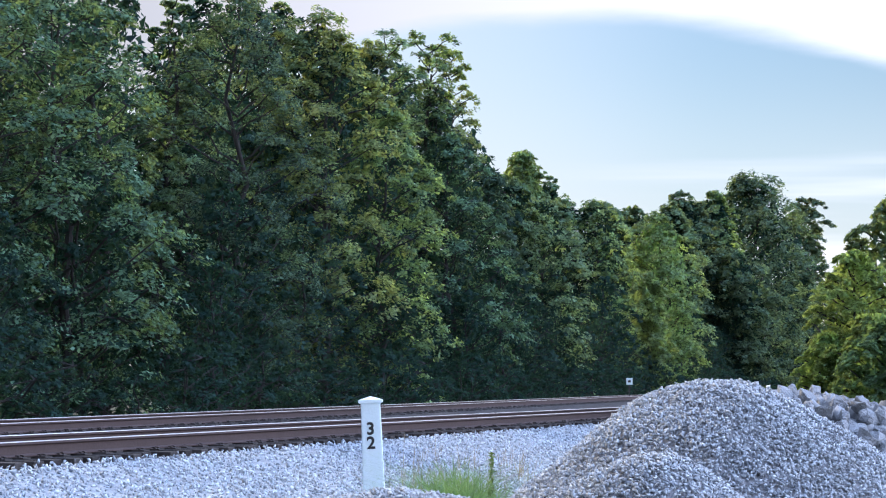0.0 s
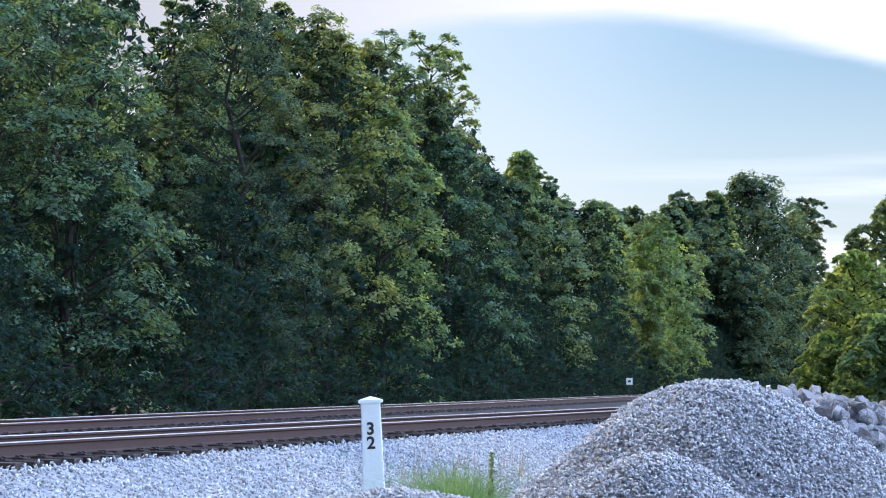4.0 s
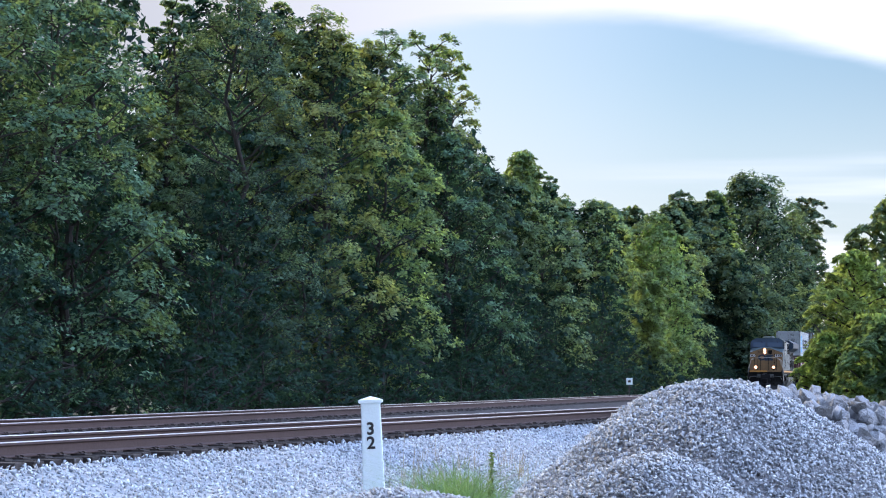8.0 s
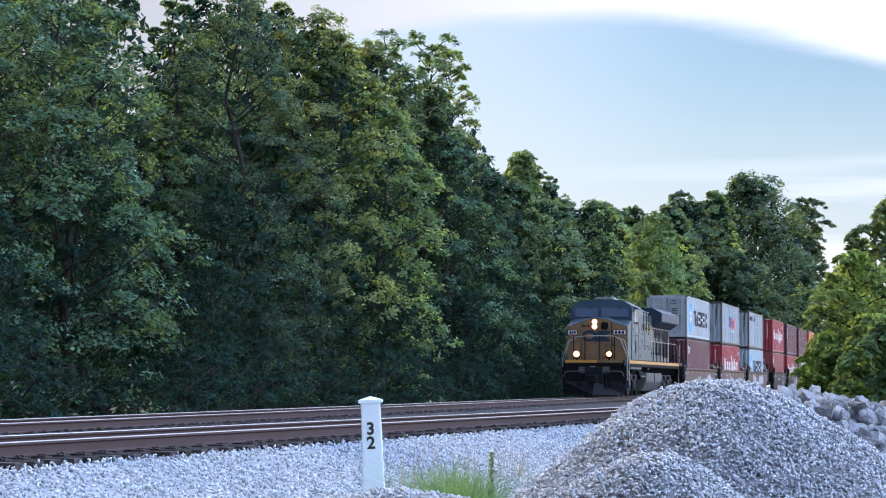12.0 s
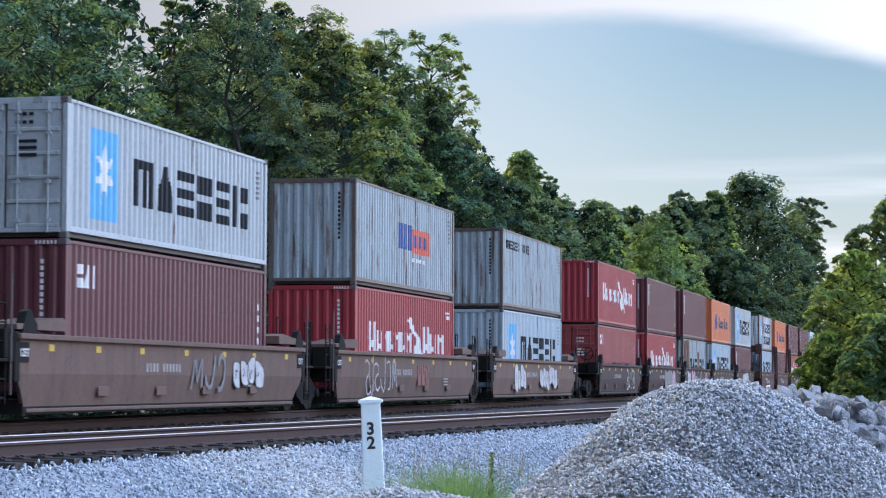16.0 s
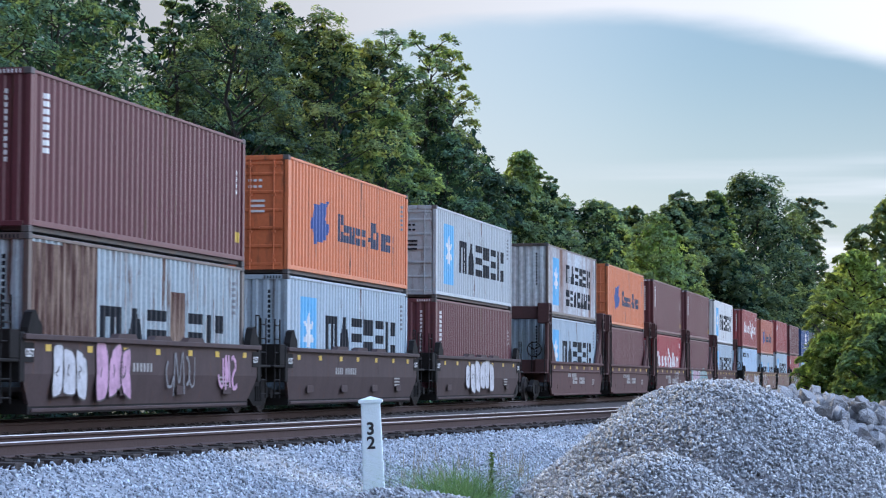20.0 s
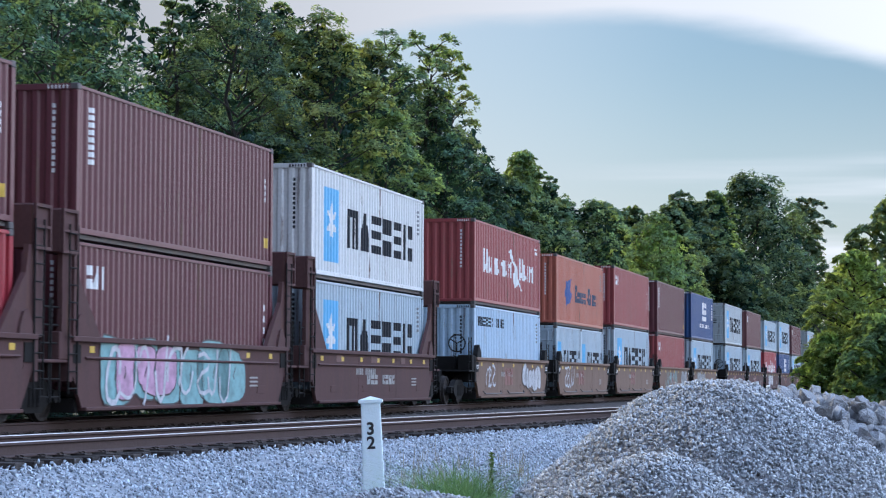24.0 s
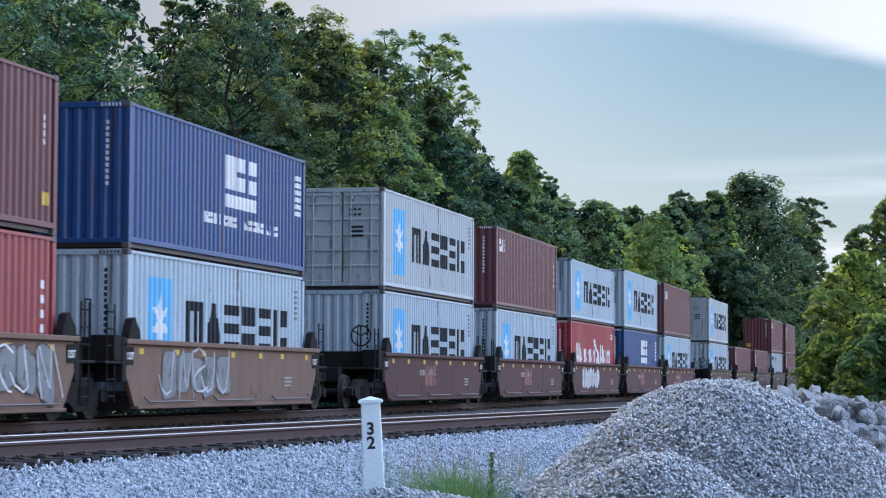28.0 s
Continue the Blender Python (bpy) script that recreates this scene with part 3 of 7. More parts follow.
def prototypes():
    # woodland shade is put into the near-black leaf colour of all three kinds
    for i in range(3):
        PROTO["under", i] = make_tree("tree", 8, 2.9, 0.1, 200 + i, LEAF_PAINTED_SHADE, 0.18, 34, 10, 20, "leafy tree of the wood hung with vines, shade in its leaf colour", core=0.8)
        PROTO["shrub", i] = make_tree("shrub", 2.8, 1.9, 0.0, 210 + i, LEAF_PAINTED_SHADE, 0.115, 18, 10, 20, "green shrub at the foot of the trees, shade in its leaf colour", category="shrub", core=0.3)
        PROTO["back", i] = make_tree("tree", 12, 4.8, 0.3, 220 + i, LEAF_PAINTED_SHADE, 0.34, 40, 9, 18, "broadleaf tree filling the wood, shade in its leaf colour", core=1.2, coarse=True)


prototypes()
_used = set()


def again(kind, x, y, k, turn, wide=1.0):
    """One more tree of a kind, k times its size."""
    src = PROTO[kind]
    m = pose(x, y, ground_height(x, y) - 0.02, 0, 0, turn) @ Matrix.Diagonal((k * wide, k * wide, k, 1))
    if kind in _used:
        src = copy_thing(src, m)
    _used.add(kind)
    src.matrix_basis = m
    return src


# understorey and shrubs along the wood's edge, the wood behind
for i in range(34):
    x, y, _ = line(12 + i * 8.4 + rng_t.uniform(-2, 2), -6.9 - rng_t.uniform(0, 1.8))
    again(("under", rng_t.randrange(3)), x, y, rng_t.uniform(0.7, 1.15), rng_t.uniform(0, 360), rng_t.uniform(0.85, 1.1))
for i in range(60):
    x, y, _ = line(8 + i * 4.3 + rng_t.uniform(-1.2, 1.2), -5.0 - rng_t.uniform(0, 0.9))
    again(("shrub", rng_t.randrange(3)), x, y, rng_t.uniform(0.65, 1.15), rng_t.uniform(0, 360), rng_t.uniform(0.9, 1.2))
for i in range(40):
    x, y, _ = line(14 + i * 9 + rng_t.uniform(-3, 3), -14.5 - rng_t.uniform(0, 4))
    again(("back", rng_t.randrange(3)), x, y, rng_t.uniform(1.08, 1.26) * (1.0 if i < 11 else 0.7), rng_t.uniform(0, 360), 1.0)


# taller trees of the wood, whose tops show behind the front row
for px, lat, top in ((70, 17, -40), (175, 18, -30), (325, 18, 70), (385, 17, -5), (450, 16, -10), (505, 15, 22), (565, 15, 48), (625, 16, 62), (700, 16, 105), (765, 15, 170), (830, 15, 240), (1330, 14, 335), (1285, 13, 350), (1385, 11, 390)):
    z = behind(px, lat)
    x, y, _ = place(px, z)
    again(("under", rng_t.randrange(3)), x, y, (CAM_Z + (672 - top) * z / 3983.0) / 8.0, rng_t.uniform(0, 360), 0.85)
# unseen trees along the line past the camera, added to shade the train's ends
for i in range(15):
    x, y, _ = line(4 - i * 9 + rng_t.uniform(-2, 2), -7.5 - rng_t.uniform(0, 3))
    again(("back", rng_t.randrange(3)), x, y, rng_t.uniform(1.0, 1.25), rng_t.uniform(0, 360), 1.0)
# unseen trees behind the camera, added to close the place and block sky light
for i in range(12):
    q = math.pi * (1.02 + 0.52 * i / 11)
    again(("back", rng_t.randrange(3)), 24 * math.cos(q) * 1.1, 26 * math.sin(q) - 2, rng_t.uniform(1.0, 1.2), rng_t.uniform(0, 360), 1.0)


# trees on the camera's side of the line
def near_side_trees():
    for px, z, h, r, low, leaf, ls, shape, label, seed in (
            (1506, 58, 5.1, 1.25, 0.9, LEAF_YELLOW, 0.115, "round", "yellow-green feathery young tree lit by the sun", 301), (1462, 57, 2.9, 0.8, 0.9, LEAF_YELLOW, 0.11, "round", "yellow-green feathery sapling lit by the sun", 302),
            (1590, 66, 7.3, 1.75, 0.2, LEAF_MID, 0.2, "round", "mid green broadleaf tree beside the boulders", 303), (1510, 63, 5.0, 1.5, 0.2, LEAF_MID, 0.14, "round", "mid green bush behind the feathery trees", 306), (1530, 56, 3.4, 1.1, 0.2, LEAF_YELLOW, 0.12, "round", "yellow-green feathery bush lit by the sun", 305), (1575, 54, 3.3, 1.2, 0.2, LEAF_LIGHT, 0.16, "round", "bushy light green young tree", 304)):
        x, y, _ = place(px, z)
        plant(make_tree("tree", h, r, low, seed, leaf, ls, 54, 12, 44, label, shape, size=(0.22, 0.40), core=1.6, slim=0.2, core_leaf=leaf, droop=0.5, tuft=0.36), x, y)


near_side_trees()

# ---------------------------------------------------------------- gravel pile, boulders, post
def pile_height(x, y):
    """Heap of crushed stone: a main cone with a rounded top and a low apron in front."""
    px, py = 2.67, 22.6
    d = math.hypot((x - px) / (0.84 if x < px else 1.0), (y - py))
    cone = 1.655 - 0.85 * (math.sqrt(d * d + 1.44) - 1.2)
    d2 = math.hypot((x - 1.86), (y - 20.2))
    apron = 1.0 - 0.88 * (math.sqrt(d2 * d2 + 0.25) - 0.5)
    d3 = math.hypot((x + 0.30) / 1.35, (y - 19.8))
    lip = 0.68 - 0.6 * (math.sqrt(d3 * d3 + 0.2) - 0.45)
    return max(cone, apron, lip) + 0.03 * math.sin(5 * x + 2 * y) * math.cos(4 * y)


def make_pile():
    verts, faces = [], []
    xs, ys = np.arange(-3.2, 7.01, 0.2), np.arange(16.4, 27.01, 0.2)
    for y in ys:
        for x in xs:
            verts.append((x, y, max(-0.2, pile_height(x, y) - 0.03)))
    nx = len(xs)
    for j in range(len(ys) - 1):
        for i in range(nx - 1):
            faces.append((j * nx + i, j * nx + i + 1, (j + 1) * nx + i + 1, (j + 1) * nx + i))
    pile = tagged(new("gravel_pile"), "tall heap of grey crushed stone beside the track", "gravel pile")
    raw("core", verts, faces, PILE_BED, pile, smooth=True)
    rng = np.random.default_rng(15)
    n = 52000
    x, y = rng.uniform(-1.4, 5.7, n), rng.uniform(18.6, 23.1, n)
    z = np.array([pile_height(a, b) for a, b in zip(x, y)])
    k = z > 0.05
    pos = np.stack([x, y, z], 1)[k]
    pos[:, 2] += rng.normal(0, 0.014, len(pos))
    ob = scatter_stones("crushed_stone", pos, rng.uniform(0.032, 0.062, len(pos)), PILE_STONE, SHAPES, 16, "angular crushed stones", parent=pile)
    del ob["category"]


make_pile()


def make_boulders():
    rng = np.random.default_rng(31)
    shapes = []
    for i in range(9):
        bm = bmesh.new()
        pts = rng.normal(size=(13, 3))
        pts /= np.linalg.norm(pts, axis=1)[:, None]
        pts *= rng.uniform(0.40, 0.56, (13, 1)) * rng.uniform(0.7, 1.25, 3)
        for p in pts:
            bm.verts.new(p)
        bmesh.ops.convex_hull(bm, input=bm.verts)
        for v in [v for v in bm.verts if not v.link_faces]:
            bm.verts.remove(v)
        bmesh.ops.bevel(bm, geom=bm.edges[:], offset=0.018, segments=1, affect="EDGES")
        bmesh.ops.triangulate(bm, faces=bm.faces)
        bmesh.ops.subdivide_edges(bm, edges=bm.edges[:], cuts=1, use_grid_fill=True)
        for v in bm.verts:
            v.co += v.co.normalized() * (noise.noise(v.co * 5.0 + Vector((i * 7, 0, 0))) * 0.06 + noise.noise(v.co * 13.0) * 0.03)
        me = bpy.data.meshes.new("boulder")
        bm.to_mesh(me)
        bm.free()
        me.materials.append(BOULDER)
        shapes.append(me)
    heap = []
    for i in range(300):
        x, y = rng.uniform(4.35, 6.7), rng.uniform(28.6, 31.4)
        top = (1.60 - 0.20 * max(0.0, x - 4.95)) * min(1.0, (x - 4.2) / 0.3) * min(1.0, (y - 27.6) / 2.4) * min(1.0, (33.2 - y) / 1.2)
        heap.append((x, y, top - rng.uniform(0.10, 0.26) - (0.5 * rng.uniform() if i % 3 == 0 else 0.0), rng.uniform(0.15, 0.34)))
    inner = []
    for i in range(700):
        x, y = rng.uniform(4.35, 7.8), rng.uniform(28.2, 33.0)
        top = (1.50 - 0.20 * max(0.0, x - 4.95)) * min(1.0, (x - 4.2) / 0.3) * min(1.0, (y - 27.6) / 2.4) * min(1.0, (33.4 - y) / 1.2)
        inner.append((x, y, top * rng.uniform(0.75, 1.0) - 0.16))
    scatter_stones("riprap_stones", np.array(inner), rng.uniform(0.2, 0.4, len(inner)), BOULDER, stone_shapes(6, 9, 12), 17, "pale grey limestone rubble under the boulders", "rubble")
    for i, (x, y, z, s) in enumerate(heap):
        ob = new("boulder", shapes[i % 9])
        ob.matrix_basis = pose(x, y, z, *rng.uniform(0, 360, 3)) @ Matrix.Diagonal((s, s * rng.uniform(0.8, 1.2), s * rng.uniform(0.7, 1), 1))
        tagged(ob, "pale grey limestone boulder in a heap of riprap", "boulder", "boulders of the riprap heap")


make_boulders()


def make_post():
    post = tagged(new("mile_post"), "white concrete mile post with stencilled black number", "mile post")
    post.matrix_basis = pose(*place(666, 28.0, 0.0), 0, -2.6, 0)
    bm = bmesh.new()
    # square shaft, a little wider at its foot
    a, b = 0.117, 0.135
    lo = [bm.verts.new((sx * b, sy * b, 0.1)) for sx, sy in ((-1, -1), (1, -1), (1, 1), (-1, 1))]
    hi = [bm.verts.new((sx * a, sy * a, 1.36)) for sx, sy in ((-1, -1), (1, -1), (1, 1), (-1, 1))]
    for i in range(4):
        bm.faces.new((lo[i], lo[(i + 1) % 4], hi[(i + 1) % 4], hi[i]))
    bm.faces.new(hi)
    bm.faces.new(lo[::-1])
    bmesh.ops.bevel(bm, geom=[e for e in bm.edges if abs(e.verts[0].co.z - e.verts[1].co.z) > 1], offset=0.012, segments=2, affect="EDGES")
    part("shaft", bm, WHITE_PAINT, post)
    bm = bmesh.new()
    c = 0.148
    ring = [[bm.verts.new((sx * w, sy * w, z)) for sx, sy in ((-1, -1), (1, -1), (1, 1), (-1, 1))] for w, z in ((a, 1.355), (c, 1.375), (c, 1.41))]
    tip = bm.verts.new((0, 0, 1.455))
    for k in (0, 1):
        for i in range(4):
            bm.faces.new((ring[k][i], ring[k][(i + 1) % 4], ring[k + 1][(i + 1) % 4], ring[k + 1][i]))
    for i in range(4):
        bm.faces.new((ring[2][i], ring[2][(i + 1) % 4], tip))
    bm.faces.new(ring[0][::-1])
    part("cap", bm, WHITE_PAINT, post)
    for ch, z in (("3", 0.985), ("2", 0.81)):
        cu = bpy.data.curves.new("digit", "FONT")
        cu.body = ch
        cu.size, cu.align_x, cu.extrude, cu.offset = 0.21, "CENTER", 0.001, 0.006
        tmp = new("digit_curve", cu)
        bpy.context.view_layer.update()
        me = bpy.data.meshes.new_from_object(tmp.evaluated_get(bpy.context.evaluated_depsgraph_get()))
        bpy.data.objects.remove(tmp)
        dg = finish("digit", me, BLACK_PAINT, post, "black stencilled digit")
        dg.matrix_basis = pose(-0.01, -0.127, z, 90)
    return post


make_post()

# ---------------------------------------------------------------- grass, weeds, small sign
def blades(bm_pts, rng, x, y, z, n, h, spread, width, lean):
    """Curved grass blades from one root: three segments each, tapering."""
    for _ in range(n):
        a = rng.uniform(0, 2 * math.pi)
        r = rng.uniform(0, spread)
        bx, by = x + r * math.cos(a), y + r * math.sin(a)
        hh = h * rng.uniform(0.5, 1.15)
        ln = hh * rng.uniform(0.1, lean)
        w = width * rng.uniform(0.6, 1.2)
        d = rng.uniform(0, 2 * math.pi)
        dx, dy = math.cos(d), math.sin(d)
        px, py = -dy, dx
        pts = []
        for f in (0.0, 0.4, 0.75, 1.0):
            c = (bx + dx * ln * f * f, by + dy * ln * f * f, z + hh * (f - 0.25 * lean * f * f))
            ww = w * (1 - f) + 0.0012
            pts.append(((c[0] - px * ww, c[1] - py * ww, c[2]), (c[0] + px * ww, c[1] + py * ww, c[2])))
        for (p0, p1), (q0, q1) in zip(pts, pts[1:]):
            bm_pts += [p0, p1, q1, q0]


def make_grass():
    rng = random.Random(77)
    pts = []
    for _ in range(210):
        px = rng.gauss(808, 84)
        d = rng.uniform(23.6, 26.0)
        x, y, _ = place(px, d)
        edge = max(0.25, 1 - abs(px - 800) / 190)
        blades(pts, rng, x, y, 0.0, 12, 1.0 * edge + 0.12, 0.2, 0.0052, 1.3)
    for _ in range(22):
        px, d = rng.uniform(880, 960), rng.uniform(22.5, 24)
        x, y, _ = place(px, d)
        blades(pts, rng, x, y, 0.1, 8, 0.55, 0.08, 0.007, 1.1)
    g = quads_mesh("grass", pts, 4, GRASS)
    tagged(g, "tuft of long green grass growing through the gravel", "grass", kind="stuff")
    pts = []
    for px, d, h in ((718, 25, 0.9), (735, 25.2, 0.75), (760, 25.4, 0.8), (690, 25.4, 0.55), (905, 25, 0.85), (880, 25.3, 0.8), (820, 25.4, 0.7)):
        x, y, _ = place(px, d)
        blades(pts, rng, x, y, 0.0, 5, h + 0.28, 0.10, 0.003, 0.45)
    for _ in range(70):
        px, d = rng.uniform(680, 950), rng.uniform(27, 40)
        x, y, _ = place(px, d)
        blades(pts, rng, x, y, 0.2, 4, 0.5, 0.12, 0.0026, 0.6)
    g = quads_mesh("dry_grass", pts, 4, STRAW)
    tagged(g, "sparse dry straw-coloured grass stalks", "grass", kind="stuff")
    # a broad-leaved weed with a leafy stem
    rngn = np.random.default_rng(5)
    for px, d, h in ((868, 23.8, 0.74), (1545, 17.5, 0.26)):
        x, y, _ = place(px, d)
        z0 = 0.15 if px < 900 else (pile_height(x, y) - 0.02)
        w = tagged(new("weed"), "single leafy green weed on the gravel", "weed")
        w.matrix_basis = pose(x, y, z0)
        bm = bmesh.new()
        tube(bm, (0, 0, -0.05), (0.02, 0, h), 0.008, 0.003, 5)
        part("stem", bm, GRASS, w)
        n = 90
        f = rngn.uniform(0.1, 1, n)
        dd = directions(n, rngn)
        dd[:, 2] = np.abs(dd[:, 2]) * 0.6
        p = np.stack([0.02 * f, 0 * f, h * f], 1) + dd * (0.05 * (1.15 - f))[:, None]
        quads_mesh("leaves", leaves_at(p, dd, 0.075, rngn, slim=0.16), 4, GRASS, w)


make_grass()


def make_sign():
    s = tagged(new("trackside_sign"), "small white square sign on a thin post by the far track", "sign")
    x, y, _ = place(1114, 121.0)
    s.matrix_basis = pose(x, y, 0)
    bm = bmesh.new()
    tube(bm, (0, 0, -0.1), (0, 0, 1.8), 0.035, n=8)
    part("post", bm, SPIKE, s)
    part("plate", boxes((-0.17, 0.17, -0.06, -0.035, 1.46, 1.82), bevel=0.01), WHITE_PAINT, s)
    part("symbol", boxes((-0.07, 0.07, -0.066, -0.061, 1.58, 1.70)), SPIKE, s, "dark square mark")


make_sign()

# ---------------------------------------------------------------- the train
def cmat(name, base, dirt=0.36, second=None, rust=0.75, rough=0.42, spec=0.5):
    return mat(name, base, rough, vary=dirt, scale=1.3, second=second or tuple(c * 0.72 for c in base), bump=0.05, bump_scale=30, streak=(1.6, 1.6, 0.35), rust=rust, spec=spec)


C_GREY = cmat("box_grey", (0.43, 0.475, 0.505))
C_ICE = cmat("box_ice_grey", (0.40, 0.485, 0.555))
C_PALEBLUE = cmat("box_pale_blue", (0.42, 0.55, 0.69))
C_WHITE = cmat("box_white", (0.66, 0.67, 0.67))
C_MAROON = cmat("box_maroon", (0.125, 0.040, 0.050))
C_RED = cmat("box_red", (0.33, 0.035, 0.05))
C_ORANGE = cmat("box_orange", (0.62, 0.185, 0.07))
C_DULLOR = cmat("box_dull_orange", (0.42, 0.13, 0.085))
C_NAVY = cmat("box_navy", (0.020, 0.068, 0.21))
C_FADED = cmat("box_faded_grey", (0.345, 0.42, 0.465), 0.5, (0.24, 0.27, 0.29), 1.25)
# rust brown, darkened so the shade between stacked boxes is in the colour
C_POST = cmat("rusty_shaded_post", (0.115, 0.085, 0.072), 0.5, (0.2, 0.2, 0.2), 0.7)
C_PINKRED = cmat("box_faded_red", (0.30, 0.06, 0.065), 0.3, (0.17, 0.05, 0.055))
C_FRAME = mat("container_frame", (0.10, 0.095, 0.095), 0.6, vary=0.4, scale=3, second=(0.16, 0.09, 0.06))
CAR_BROWN = cmat("car_brown", (0.165, 0.114, 0.095), 0.5, (0.105, 0.078, 0.068), 0.7, rough=0.7, spec=0.2)
CAR_TAN = cmat("car_tan", (0.190, 0.126, 0.096), 0.5, (0.135, 0.092, 0.07), 0.8, rough=0.7, spec=0.2)
CAR_MAROON = cmat("car_maroon", (0.090, 0.046, 0.045), 0.4, (0.055, 0.036, 0.036), rough=0.7, spec=0.2)
CAR_DARK = cmat("car_dark", (0.076, 0.055, 0.055), 0.45, (0.05, 0.036, 0.036), rough=0.7, spec=0.2)
CAR_BLACK = mat("car_black", (0.018, 0.017, 0.017), 0.8, vary=0.3, scale=4, spec=0.15)

SPEED = 23.98


def travelled(t):
    return SPEED * (t - 20.0) - 0.0107711 * (t - 20.0) ** 2


def train_pose(s, z=0.0):
    x0, y0, _ = line(s - 5)
    x1, y1, _ = line(s + 5)
    return pose((x0 + x1) / 2, (y0 + y1) / 2, RAIL_Z + z, 0, 0, math.degrees(math.atan2(y0 - y1, x0 - x1)))


MOVERS = []


def ride(ob, a, z=0.0):
    """Let a thing ride at a metres behind the train's mark, z above the rail."""
    MOVERS.append((ob, a, z))
    ob.matrix_basis = train_pose(a - travelled(0.0), z)
    return ob


def corrugated(L, H, pitch=0.278, depth=0.052):
    """Side sheet from x=-L/2 to L/2, z=0..H; ribs stand out along +y."""
    bm = bmesh.new()
    n = int(L / pitch)
    p = L / n
    prof = []
    for i in range(n):
        x = -L / 2 + i * p
        prof += [(x + p * 0.02, -depth), (x + p * 0.34, -depth), (x + p * 0.5, 0.0), (x + p * 0.84, 0.0)]
    prof = [(-L / 2, -depth)] + prof + [(L / 2, -depth)]
    lo = [bm.verts.new((x, y, 0)) for x, y in prof]
    hi = [bm.verts.new((x, y, H)) for x, y in prof]
    for i in range(len(prof) - 1):
        bm.faces.new((lo[i + 1], lo[i], hi[i], hi[i + 1]))
    return bm


_box_mesh = {}


def shared(key, make):
    if key not in _box_mesh:
        bm = make()
        me = bpy.data.meshes.new(key[0])
        bm.to_mesh(me)
        bm.free()
        _box_mesh[key] = me
    return _box_mesh[key]


def child(name, me, material, parent, m=None, label=""):
    me = me.copy() if me.materials and me.materials[0] is not material else me
    if not me.materials:
        me.materials.append(material)
    else:
        me.materials[0] = material
    ob = new(name, me)
    ob.parent = parent
    if m is not None:
        ob.matrix_basis = m
    return tagged(ob, label)


def rib(x, L, pitch=0.278, depth=0.052):
    """How far the side sheet lies behind its outer face at x."""
    n = int(L / pitch)
    p = L / n
    f = ((x + L / 2) / p) % 1.0
    return float(np.interp(f, [0.0, 0.02, 0.34, 0.5, 0.84, 1.0], [-depth * 0.9, -depth, -depth, 0.0, 0.0, -depth * 0.9]))


def painted(name, rects, L, material, parent, m, label="", pitch=0.278, depth=0.052):
    """Paint that follows a ribbed sheet of length L: flat shapes given as x0, x1, z0, z1."""
    n = int(L / pitch)
    p = L / n
    cuts = sorted({-L / 2 + (i + f) * p for i in range(n) for f in (0.0, 0.02, 0.34, 0.5, 0.84)})
    verts, faces = [], []
    for x0, x1, z0, z1 in rects:
        xs = [x0] + [c for c in cuts if x0 + 1e-4 < c < x1 - 1e-4] + [x1]
        b = len(verts)
        for x in xs:
            y = rib(x, L, pitch, depth) + 0.005
            verts += [(x, y, z0), (x, y, z1)]
        for i in range(len(xs) - 1):
            a = b + 2 * i
            faces.append((a + 2, a, a + 1, a + 3))
    ob = raw(name, verts, faces, material, parent, label)
    ob.matrix_basis = m
    return tagged(ob, kind="stuff") if "code" in name or "small" in name else ob


def rows_of(outline, n=14):
    """Slice a flat outline of x, z points into level rectangles."""
    zs = [p[1] for p in outline]
    lo, hi = min(zs), max(zs)
    out = []
    for i in range(n):
        z = lo + (hi - lo) * (i + 0.5) / n
        xs = []
        for (xa, za), (xb, zb) in zip(outline, outline[1:] + outline[:1]):
            if (za <= z) != (zb <= z):
                xs.append(xa + (xb - xa) * (z - za) / (zb - za))
        xs.sort()
        for a, b in zip(xs[::2], xs[1::2]):
            out.append((a, b, lo + (hi - lo) * i / n, lo + (hi - lo) * (i + 1) / n))
    return out


def star(cx, cz, r):
    pts = []
    for i in range(14):
        q = math.pi / 2 + i * math.pi / 7
        rr = r if i % 2 == 0 else r * 0.42
        pts.append((cx + rr * math.cos(q) * 0.8, cz + rr * math.sin(q)))
    return rows_of(pts, 18)


def letter_bars(x0, x1, z0, z1, n, stroke=0.36, mid=False):
    """n lettering blocks from x0 down to x1, each a pair of plain upright bars."""
    out = []
    w = (x0 - x1) / n
    for i in range(n):
        a = x0 - i * w
        b = a - w * 0.80
        s = w * stroke * 0.85
        out += [(a - s, a, z0, z1), (b, b + s, z0, z1)]
    return out


